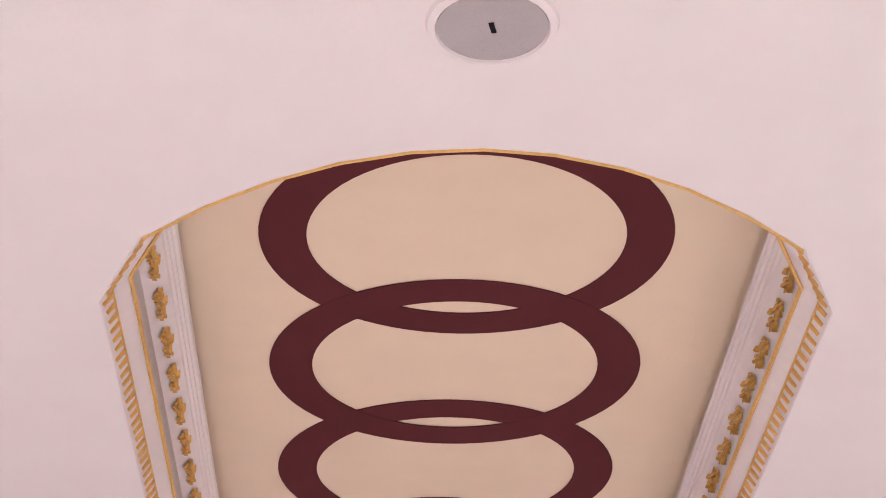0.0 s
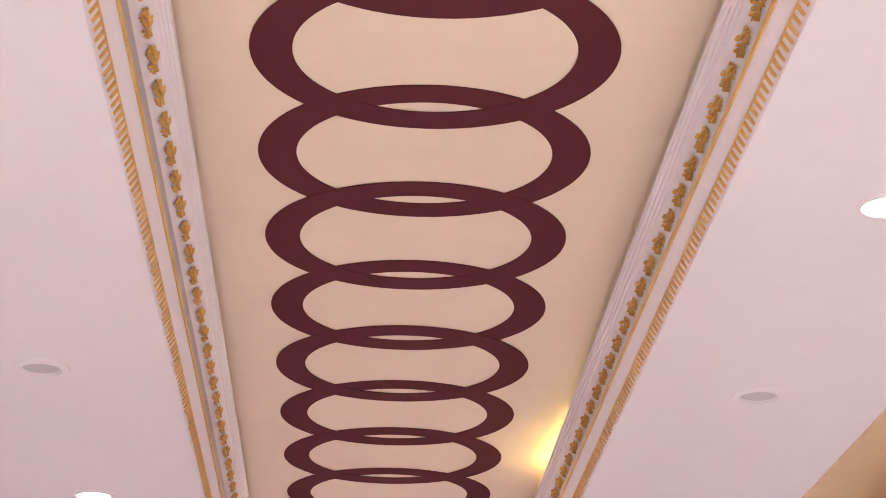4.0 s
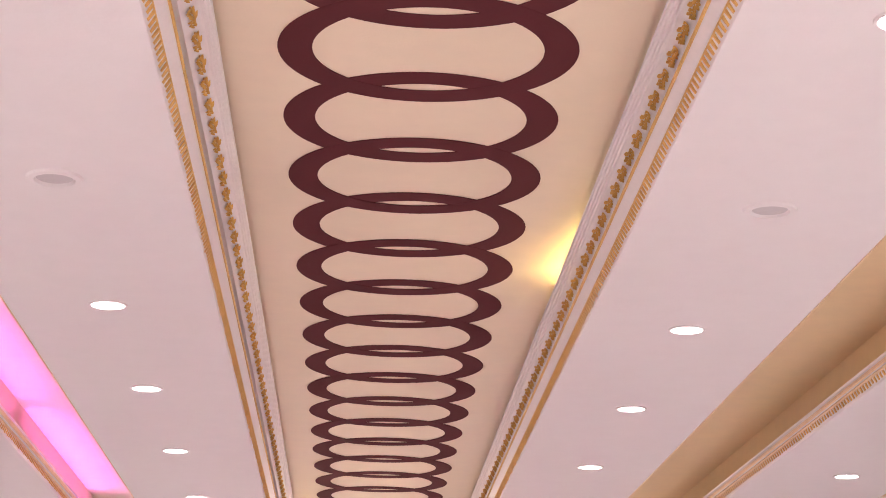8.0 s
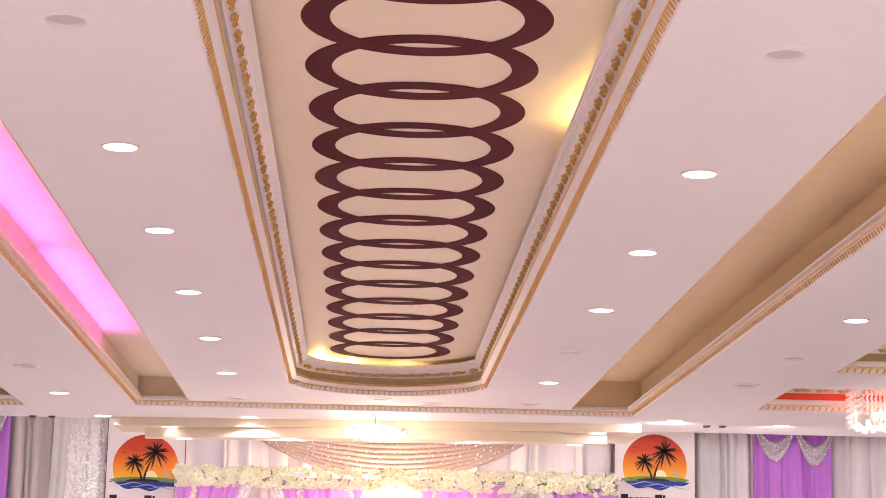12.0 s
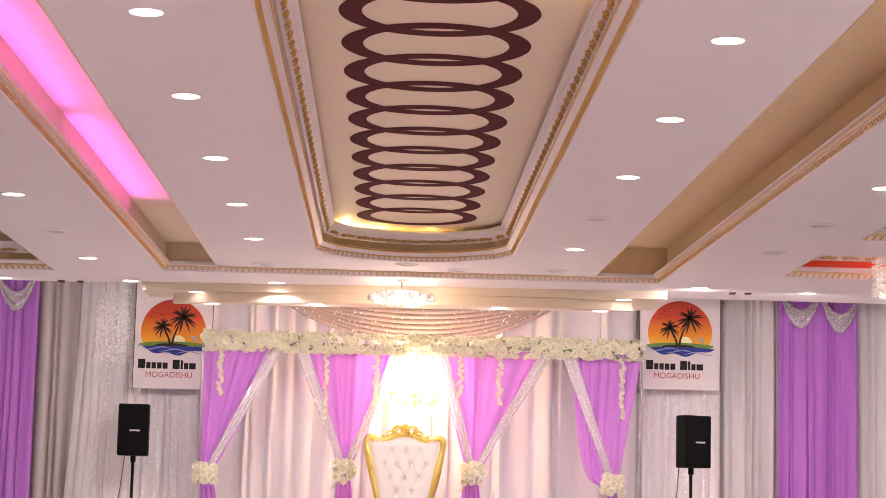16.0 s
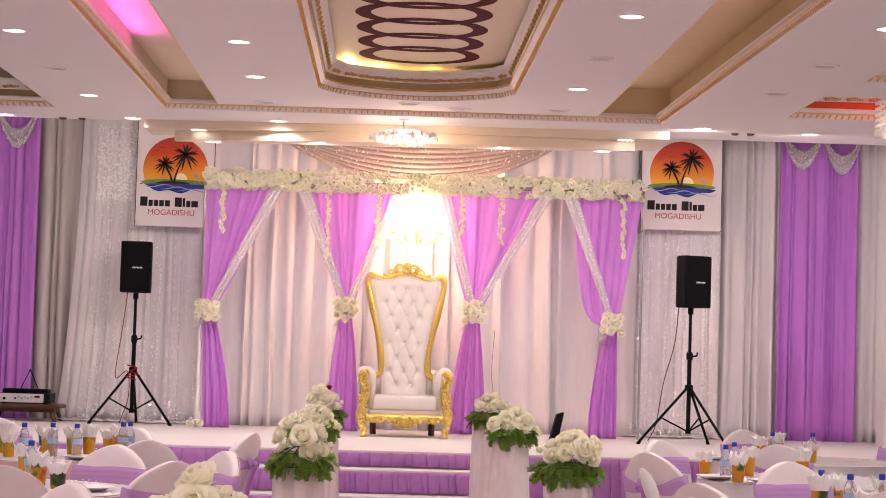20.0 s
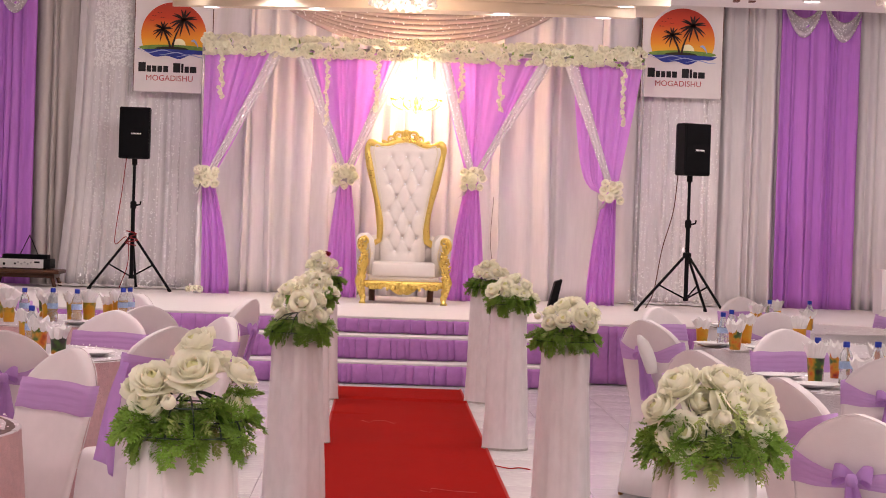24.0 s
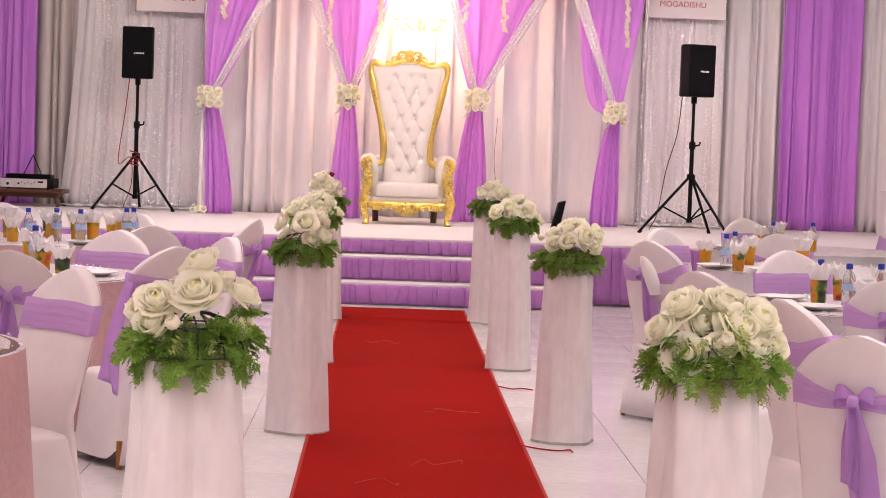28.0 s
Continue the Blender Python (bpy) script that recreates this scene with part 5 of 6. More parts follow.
    part("apron", apron, GOLD, th, "carved gold front apron", True, pose(0, 0, -0.035))
    seat_nails = bmesh.new()
    for i in range(30):
        lump(seat_nails, (-0.36 + 0.72 * i / 29, -0.668, 0.252), 0.0065, 0.005, 0.0065, 5)
    for s in (-1, 1):
        for i in range(16):
            lump(seat_nails, (s * (0.36 + 0.012 * math.sin(i * 0.5)), -0.645, 0.28 + 0.023 * i), 0.006, 0.005, 0.006, 5)
    ob = part("nail_trim", seat_nails, GOLD, th, "row of brass nail heads")
    ob["kind"] = "stuff"
    return th


throne(pose(0.213, 21.35, ST, 0, 0, 1.2))


# ---- loudspeakers on stands ----
def speaker(x, y, z, w, h, turn, feet, label, d=0.30):
    sp = thing("loudspeaker", label, "loudspeaker", "loudspeakers on stands", pose(x, y, z, 0, 0, turn))
    body = bmesh.new()
    hw = w / 2
    ring = [(-hw, -d / 2), (hw, -d / 2), (hw, 0.02), (hw * 0.62, d / 2), (-hw * 0.62, d / 2), (-hw, 0.02)]
    add_rings(body, [[(px, py, q) for px, py in ring] for q in (0, h)], True, True, True)
    bmesh.ops.bevel(body, geom=body.edges[:], offset=0.008, segments=2, affect="EDGES")
    part("cabinet", body, BLACK, sp, "black painted cabinet")
    part("grille", box(-hw + 0.012, hw - 0.012, -d / 2 - 0.010, -d / 2 - 0.002, 0.015, h - 0.015, 0.004, 2), MESH_BLACK, sp, "black steel mesh grille")
    for i in range(7):
        part("badge_bar", box(-0.035 + 0.016 * i, -0.035 + 0.016 * i + 0.011, -d / 2 - 0.0135, -d / 2 - 0.0105, h * 0.47, h * 0.47 + 0.016), PAPER, sp, "white badge bar")
    part("socket", lathe([(0.03, -0.07), (0.03, 0.0)], 12), BLACK, sp)
    st = thing("speaker_stand", "black steel tripod stand holding a loudspeaker", "speaker stand", "loudspeakers on stands", pose(x, y, ST))
    top = z - ST - 0.05
    part("pole", tube([(0, 0, 0.42), (0, 0, top)], 0.017, 10), BLACK, st)
    part("lower_tube", tube([(0, 0, 0.13), (0, 0, top * 0.66)], 0.023, 10), BLACK, st)
    part("collar", lathe([(0.03, top * 0.64), (0.034, top * 0.65), (0.034, top * 0.69), (0.026, top * 0.70)], 12), BLACK, st)
    part("knob", tube([(0.02, 0, top * 0.665), (0.075, -0.01, top * 0.675), (0.08, -0.01, top * 0.70)], 0.010, 7), BLACK, st)
    hub = 0.60
    part("hub", lathe([(0.035, hub - 0.03), (0.045, hub - 0.02), (0.045, hub + 0.02), (0.03, hub + 0.03)], 12), BLACK, st)
    part("lower_hub", lathe([(0.03, 0.12), (0.03, 0.16)], 12), BLACK, st)
    for fx, fy in feet:
        leg = part("leg", tube([(0.03 * fx, 0.03 * fy, hub), (fx, fy, 0.02)], 0.0145, 8), BLACK, st)
        part("rubber_foot", tube([(fx * 0.97, fy * 0.97, 0.03), (fx * 1.02, fy * 1.02, 0.0)], 0.019, 8), BLACK, leg)
        part("brace", tube([(0, 0, 0.14), (fx * 0.55, fy * 0.55, 0.02 + (hub - 0.02) * 0.45)], 0.009, 6), BLACK, st)
    return sp, st


speaker(-2.775, 22.25, 2.0, 0.335, 0.565, 2.0, ((-0.42, -0.30), (0.46, -0.33), (0.02, 0.28)), "black loudspeaker on a tripod, facing the hall")
speaker(3.19, 20.85, 1.985, 0.33, 0.54, 27.0, ((-0.53, -0.10), (0.33, -0.48), (0.26, 0.30)), "black loudspeaker on a tripod, turned a little outwards", 0.26)
for pts, mt, lb in (([(-2.86, 22.2, 2.0), (-2.90, 22.18, 1.6), (-2.95, 22.16, 1.2), (-2.94, 22.12, 1.05), (-2.82, 22.12, 1.13), (-2.80, 22.12, 0.85), (-2.9, 22.2, 0.56)], CABLE_RED, "thin dark red cable wound round the tripod"),
                    ([(3.08, 20.95, 1.99), (3.05, 21.0, 1.6), (2.96, 21.1, 1.2), (2.90, 21.2, 0.75), (2.86, 21.5, 0.56)], BROWN_EDGE, "thin brown cable hanging from the loudspeaker")):
    tagged(obj("cable", tube(smooth_curve(pts, 6), 0.005, 6), mt), lb, "cable")
bmc = tube(smooth_curve([(-2.83, 22.14, 1.20), (-2.72, 22.14, 1.17), (-2.80, 22.2, 1.13), (-2.70, 22.13, 1.10), (-2.84, 22.15, 1.07), (-2.73, 22.2, 1.04)], 6), 0.007, 6)
tagged(obj("cable_bundle", bmc, CABLE_RED), "dark red cable tangled round the tripod hub", "cable")

# ---- amplifier on a side table, wedge on the stage ----
tb = thing("side_table", "small dark wooden side table on the stage", "table", m=pose(-3.95, 22.35, ST))
part("tabletop", box(-0.40, 0.40, -0.25, 0.25, 0.145, 0.19, 0.012, 2), WOOD, tb)
part("rail", box(-0.34, 0.34, -0.20, 0.20, 0.10, 0.146, 0.004, 1), WOOD, tb)
for sx in (-1, 1):
    for sy in (-1, 1):
        part("leg", tube([(sx * 0.31, sy * 0.18, 0.12), (sx * 0.35, sy * 0.20, 0.0)], 0.022, 8), WOOD, tb)
ap = thing("amplifier", "silver-fronted audio amplifier on a dark side table", "amplifier", m=pose(-3.95, 22.33, ST + 0.19))
part("case", box(-0.29, 0.29, -0.18, 0.18, 0.012, 0.115, 0.006, 2), BLACK, ap)
part("front_panel", box(-0.29, 0.22, -0.19, -0.181, 0.014, 0.112, 0.003, 1), PANEL, ap, "brushed silver front panel")
for i in range(6):
    bm = lathe([(0.012, 0), (0.010, 0.018)], 10)
    part("knob", bm, STEEL if i else BLACK, ap, m=pose(-0.09 + 0.035 * i, -0.19, 0.075 if i % 2 else 0.06, 90))
part("display", box(0.12, 0.18, -0.1935, -0.190, 0.07, 0.09), BLACK, ap, "small dark display")
part("socket", lathe([(0.016, 0), (0.014, 0.012)], 10), BLACK, ap, m=pose(-0.21, -0.19, 0.055, 90))
for sx in (-1, 1):
    part("foot", lathe([(0.016, 0), (0.018, 0.014)], 8), BLACK, ap, m=pose(0.22 * sx, -0.12, 0))
mx = thing("receiver_box", "flat black receiver lying on the amplifier", "receiver", m=pose(-3.95, 22.36, ST + 0.305))
part("case", box(-0.25, 0.24, -0.12, 0.12, 0, 0.045, 0.005, 2), BLACK, mx)
part("front_panel", box(-0.25, 0.24, -0.126, -0.1205, 0.004, 0.041, 0.002, 1), MESH_BLACK, mx)
for sx in (-1, 1):
    part("antenna", tube([(0.02 + 0.10 * sx, 0.02, 0.04), (0.02, 0.03, 0.26)], 0.006, 6), BLACK, mx)
tagged(obj("cable", tube(smooth_curve([(-4.23, 22.15, ST + 0.25), (-4.36, 22.10, ST + 0.20), (-4.42, 22.12, ST + 0.08), (-4.33, 22.2, ST + 0.005)], 6), 0.006, 6), BLACK), "black cable trailing from the amplifier", "cable")
wd = thing("stage_wedge", "small black stage box leaning on its edge", "stage box", m=pose(1.83, 21.0, ST))
bm = bmesh.new()
add_rings(bm, [[(-0.07, y, 0), (0.015, y, 0), (0.075, y, 0.30), (0.0, y, 0.275)] for y in (-0.02, 0.16)], True, True, True)
bmesh.ops.bevel(bm, geom=bm.edges[:], offset=0.005, segments=2, affect="EDGES")
part("body", bm, BLACK, wd)
part("grille", box(-0.06, 0.0, -0.028, -0.0205, 0.01, 0.05, 0.002, 1), MESH_BLACK, wd)
tagged(obj("cable", tube(smooth_curve([(1.20, 21.9, 1.7), (1.18, 21.9, 1.2), (1.24, 21.88, 0.8), (1.22, 21.85, 0.56)], 6), 0.0025, 5), BROWN_EDGE), "thin dark wire hanging beside the drape", "cable")


# ---- chandeliers ----
def bead_string(bm, pts, r, step):
    for a, b in zip(pts, pts[1:]):
        a, b = Vector(a), Vector(b)
        k = max(int((b - a).length / step), 1)
        for i in range(k):
            lump(bm, a + (b - a) * ((i + 0.5) / k), r, r, r, 5)


ch = thing("chandelier", "glowing crystal chandelier with gold arms hanging behind the throne", "chandelier", m=pose(0.318, 22.12, 2.58))
part("chain", tube([(0, 0, 0.45), (0, -0.02, 0.68), (0, -0.30, 0.69)], 0.006, 6), GOLD, ch)
part("stem", lathe([(0.008, 0.02), (0.03, 0.05), (0.012, 0.09), (0.026, 0.15), (0.010, 0.22), (0.028, 0.30), (0.010, 0.36), (0.02, 0.42), (0.006, 0.46)], 12), GOLD, ch, "", True)
for i in range(8):
    a = 2 * math.pi * i / 8 + 0.2
    c, s = math.cos(a), math.sin(a)
    arm = part("arm", tube(smooth_curve([(0.01 * c, 0.01 * s, 0.12), (0.13 * c, 0.13 * s, 0.06), (0.25 * c, 0.25 * s, 0.10), (0.28 * c, 0.28 * s, 0.17)], 5), 0.009, 7), GOLD, ch, "", True)
    part("cup", lathe([(0.012, 0.165), (0.035, 0.18), (0.03, 0.19)], 10), GOLD, arm, m=pose(0.28 * c, 0.28 * s, 0))
    part("shade", lathe([(0.02, 0.19), (0.055, 0.23), (0.06, 0.27), (0.045, 0.31), (0.05, 0.335)], 14, True, True), BULB, arm, "glowing frosted glass shade", True, pose(0.28 * c, 0.28 * s, 0))
for i in range(6):
    a = 2 * math.pi * i / 6
    part("shade", lathe([(0.015, 0.30), (0.05, 0.33), (0.055, 0.37), (0.04, 0.42)], 12), BULB, ch, "glowing frosted glass shade", True, pose(0.14 * math.cos(a), 0.14 * math.sin(a), 0))
bm = bmesh.new()
for i in range(18):
    a = 2 * math.pi * i / 18
    c, s = math.cos(a), math.sin(a)
    bead_string(bm, [(0.06 * c, 0.06 * s, 0.43), (0.20 * c, 0.20 * s, 0.37), (0.31 * c, 0.31 * s, 0.345)], 0.010, 0.024)
    bead_string(bm, [(0.315 * c, 0.315 * s, 0.34), (0.315 * c, 0.315 * s, 0.16)], 0.011, 0.024)
    bead_string(bm, [(0.30 * c, 0.30 * s, 0.15), (0.20 * c, 0.20 * s, 0.08), (0.05 * c, 0.05 * s, 0.03)], 0.010, 0.026)
    lump(bm, (0.315 * c, 0.315 * s, 0.125), 0.013, 0.013, 0.028, 6)
ob = part("crystal_shade", bm, BEADS, ch, "strings of cut glass drops")
ob["kind"] = "stuff"


def flush_chandelier(label, x, y, z, top, r, square=False):
    c = thing("crystal_ceiling_lamp", label, "chandelier", "crystal ceiling lamps", pose(x, y, z))
    part("rod", tube([(0, 0, 0.08), (0, 0, top - z - 0.012)], 0.006, 8), STEEL, c, "thin steel rod")
    part("canopy", lathe([(0.03, top - z - 0.014), (0.04, top - z - 0.010), (0.045, top - z)], 20), PLASTER, c, "white ceiling rose")
    part("plate", lathe([(r * 0.5, 0.085), (r * 0.5, 0.105)], 24), CRYSTAL, c)
    for i in range(10):
        a = 2 * math.pi * i / 10
        part("bulb", lathe([(0.012, 0.03), (0.022, 0.05), (0.02, 0.075), (0.01, 0.086)], 10), BULB_WHITE, c, "glowing bulb", True, pose(r * 0.62 * math.cos(a), r * 0.62 * math.sin(a), 0))
    bm = bmesh.new()
    rg = random.Random(int(x * 100))
    if square:
        for i in range(16):
            for q in range(5):
                t = i / 15 * 2 - 1
                for px, py in ((t * r, -r), (t * r, r), (-r, t * r), (r, t * r)):
                    lump(bm, (px, py, 0.30 - 0.05 * q), 0.013, 0.013, 0.018, 6)
                    if q == 4:
                        lump(bm, (px * 0.97, py * 0.97, 0.02 + rg.uniform(-0.03, 0.03)), 0.03, 0.03, 0.036, 7)
    else:
        for i in range(190):
            a, rr = rg.uniform(0, 6.28), r * math.sqrt(rg.uniform(0.12, 1))
            lump(bm, (rr * math.cos(a), rr * math.sin(a), 0.07 - 0.13 * rg.random() * (1 - 0.6 * rr / r)), 0.018, 0.018, 0.022, 6)
    ob = part("crystal_shade", bm, BEADS, c, "clustered cut glass drops")
    ob["kind"] = "stuff"
    return c


flush_chandelier("low crystal ceiling lamp with clustered glass drops", 0.115, 18.82, 3.42, 3.63, 0.31)
flush_chandelier("square crystal chandelier under a red-lit coffer", 4.50, 16.95, 3.42, 3.966, 0.28, True)


# ---- flower pedestals along the aisle ----
def pedestal_mesh(h, seed, foot=0.170):
    k = 64
    rings = []
    r = random.Random(seed)
    ph = [r.uniform(0, 6.28) for _ in range(4)]
    for j in range(15):
        v = j / 14
        rad = foot + (0.106 - foot) * v ** 0.85
        row = []
        for i in range(k):
            a = 2 * math.pi * i / k
            f = 0.011 * math.sin(5 * a + ph[0] + 0.5 * v) + 0.009 * abs(math.sin(5.5 * a + ph[1] + 2 * noise.noise((math.cos(a), math.sin(a), v + seed)))) + 0.004 * math.sin(23 * a + ph[2] + v * 3) + 0.008 * noise.noise((3 * math.cos(a), 3 * math.sin(a), v * 2.5 + seed))
            sq = 0.010 * math.cos(4 * a + ph[3])
            row.append(((rad + f * (0.45 + 0.55 * v) + sq) * math.cos(a), (rad + f * (0.45 + 0.55 * v) + sq) * math.sin(a), 0.004 + (h - 0.004) * v))
        rings.append(row)
    bm = bmesh.new()
    add_rings(bm, rings, True, False, True)
    return bm, rings[0]


# roses of an arrangement: x, y, height above the pedestal, size
ROSE_SPOTS = {
    0: ((0.015, -0.02, 0.262, 1.05), (0.025, -0.08, 0.190, 1.15), (-0.075, -0.07, 0.193, 1.0), (-0.085, -0.09, 0.135, 1.02), (0.118, -0.035, 0.196, 0.86), (0.07, 0.02, 0.225, 0.85), (-0.05, 0.03, 0.225, 0.7), (0.0, 0.08, 0.17, 0.9), (-0.115, -0.03, 0.17, 0.7), (0.125, -0.05, 0.142, 0.58)),
    4: ((-0.095, -0.03, 0.222, 1.0), (-0.135, -0.06, 0.165, 0.95), (-0.07, -0.09, 0.112, 1.05), (0.015, -0.01, 0.228, 1.0), (0.05, -0.07, 0.165, 1.1), (0.09, -0.08, 0.118, 1.0), (0.105, -0.02, 0.196, 1.05), (-0.02, -0.04, 0.185, 0.85), (-0.04, 0.03, 0.236, 0.65), (0.02, 0.09, 0.18, 0.9), (0.0, -0.10, 0.14, 0.8), (0.14, -0.03, 0.14, 0.8), (0.06, 0.02, 0.23, 0.85)),
    1: ((0.016, -0.09, 0.162, 1.15), (0.10, -0.06, 0.118, 0.95), (0.023, -0.02, 0.225, 0.95), (-0.053, -0.03, 0.235, 1.0), (-0.03, -0.06, 0.16, 0.9), (0.08, 0.03, 0.19, 0.9), (-0.10, 0.02, 0.12, 0.8), (-0.10, -0.05, 0.175, 0.85), (0.10, 0.0, 0.185, 0.8), (-0.02, 0.0, 0.255, 0.8), (0.05, -0.10, 0.095, 0.8)),
    5: ((-0.025, -0.03, 0.195, 1.0), (0.048, -0.02, 0.202, 0.95), (0.05, -0.09, 0.150, 1.1), (0.128, -0.04, 0.16, 0.95), (-0.09, -0.07, 0.125, 0.8), (0.02, 0.05, 0.205, 0.95), (0.09, 0.05, 0.17, 0.85), (-0.02, -0.10, 0.135, 0.85), (-0.085, 0.0, 0.165, 0.8), (0.11, -0.09, 0.11, 0.8)),
    6: ((-0.11, -0.06, 0.092, 1.0), (-0.04, -0.05, 0.15, 1.05), (0.03, -0.08, 0.108, 1.05), (0.10, -0.04, 0.136, 1.0), (0.16, -0.03, 0.075, 0.9), (0.03, 0.03, 0.17, 0.95), (-0.09, 0.03, 0.14, 0.85), (-0.03, -0.10, 0.09, 0.85), (0.08, -0.09, 0.085, 0.85), (0.0, 0.0, 0.185, 0.8))}
PEDS = [(-0.436, 4.58, 0.93), (-0.39, 9.72, 0.865), (-0.445, 12.72, 0.90), (-0.465, 15.75, 0.90), (0.795, 4.75, 0.905), (0.905, 9.68, 0.865), (0.82, 12.69, 0.91), (0.845, 15.86, 0.90)]
for i, (px, py, ph) in enumerate(PEDS):
    pd = thing("pedestal", "tall tapered pedestal draped in white satin beside the red carpet", "pedestal", "pedestals along the aisle", pose(px, py, 0, 0, 0, 40 * i))
    bm, foot = pedestal_mesh(ph, i, {0: 0.190, 4: 0.176}.get(i, 0.148))
    part("drape", bm, SATIN, pd, "pleated white satin cover", True)
    bm = bmesh.new()
    add_rings(bm, [[(x * 1.012, y * 1.012, 0.0) for x, y, z in foot], [(x * 1.016, y * 1.016, 0.006) for x, y, z in foot], [(x * 1.006, y * 1.006, 0.013) for x, y, z in foot]])
    part("hem", bm, GREY_HEM, pd, "grey hem")
    fa = thing("flower_arrangement", ("ivory roses and green fern in a wire cage", "ivory roses with pale sprigs and green fern")[i == 4], "flower arrangement", "arrangements on the pedestals", pose(px, py, ph))
    r = random.Random(100 + i)
    big = 1.12 if i == 4 else 1.0
    # wire cage
    cage = bmesh.new()
    for q in range(7):
        a = math.pi * q / 7
        add_tube(cage, [(0.145 * math.cos(a) * math.cos(t), 0.145 * math.sin(a) * math.cos(t), 0.10 * math.sin(t) + 0.008) for t in [math.pi * s / 10 for s in range(11)]], 0.0022, 4)
    for zc, rc in ((0.012, 0.147), (0.045, 0.132), (0.075, 0.10)):
        add_tube(cage, [(rc * math.cos(t), rc * math.sin(t), zc) for t in [2 * math.pi * s / 24 for s in range(25)]], 0.0022, 4)
    part("wire_cage", cage, WIRE, fa, "dark green wire cage")
    for sx, sy, sz, sc in ROSE_SPOTS.get(i, ROSE_SPOTS[(1, 5, 6)[i % 3]]):
        j = [r.gauss(0, 0.006) for _ in range(3)]
        c = Vector((sx + j[0], sy + j[1], sz + j[2] - {0: 0.046, 4: 0.050}.get(i, 0.012)))
        d = Vector((c.x * 5.5 + r.gauss(0, 0.3), c.y * 5 - 0.22 + r.gauss(0, 0.2), 0.42 + c.z * 2.0 + r.gauss(0, 0.15)))
        child("rose", r.choice(ROSES), fa, facing(c - d.normalized() * 0.028, d, sc * r.uniform(0.95, 1.08) * {0: 0.98, 4: 1.04}.get(i, 1.06), r.uniform(0, 6)))
    if i == 4:
        for q in range(34):
            a, rr = r.uniform(0, 6.28), r.uniform(0.0, 0.12)
            child("sprig", PALE[0], fa, facing((rr * math.cos(a), rr * math.sin(a) - 0.03, 0.10 + 0.06 * r.random()), (math.cos(a) * 0.8, math.sin(a) * 0.8 - 0.5, 0.8), r.uniform(0.4, 0.6), a))
    for q in range(3):
        a = r.uniform(0, 6.28)
        child("bud", BUD, fa, facing((0.13 * math.cos(a), 0.13 * math.sin(a), 0.07 + 0.05 * r.random()), (math.cos(a), math.sin(a), 0.9), 0.85, a))
    for q in range(138):
        a = 2 * math.pi * q / 138 + r.uniform(-0.1, 0.1)
        low = q % 3
        base = 0.07 if low == 2 else 0.105
        m = Matrix.Translation((base * math.cos(a), base * math.sin(a), (0.03, 0.06, 0.065)[low])) @ Matrix.Rotation(a + r.gauss(0, 0.25), 4, "Z") @ Matrix.Rotation(radians((r.uniform(25, 68), r.uniform(5, 40), r.uniform(-12, 20))[low]), 4, "Y") @ Matrix.Rotation(r.gauss(0, 0.5), 4, "X") @ Matrix.Scale(r.uniform(0.45, 0.74) * big, 4)
        child("sprig", r.choice(PALE if (i == 4 and q % 3 == 0) or q % 5 == 0 else SPRIGS), fa, m)
    # fern that stands up beside the roses
    for q in range({0: 15, 4: 10}.get(i, 0)):
        a = r.uniform(-1.1, 0.35) if i == 0 else r.uniform(2.5, 3.9)
        m = Matrix.Translation((0.085 * math.cos(a), 0.085 * math.sin(a), r.uniform(0.06, 0.10))) @ Matrix.Rotation(a + r.gauss(0, 0.3), 4, "Z") @ Matrix.Rotation(radians(r.uniform(-30, 8)), 4, "Y") @ Matrix.Rotation(r.gauss(0, 0.6), 4, "X") @ Matrix.Scale(r.uniform(0.45, 0.66), 4)
        child("sprig", r.choice(SPRIGS if q % 4 else PALE), fa, m)
    if i == 3:
        child("red_rose", mesh_of("red_rose", petal_rose(0.034, BIG[:4], 4), [RED_PETAL, RED_PETAL]), fa, facing((0.03, 0.02, 0.215), (0, -0.5, 1)))


# ---- covered chairs ----
def chair_half(z, top):
    s = top - 0.155
    if z <= s:
        return 0.196 + 0.012 * min(1, max(z - 0.40, 0) / 0.25) + 0.018 * max(0.40 - z, 0) / 0.4
    t = (z - s) / (top - s)
    return 0.198 * (1 - t ** 1.8) ** 0.66 + 0.010 * (1 - t)


def chair_lean(z):
    """The way back of a chair's backrest at height z."""
    return -0.135 - 0.135 * max(z - 0.42, 0) / 0.5 - 0.22 * max(0.42 - z, 0)


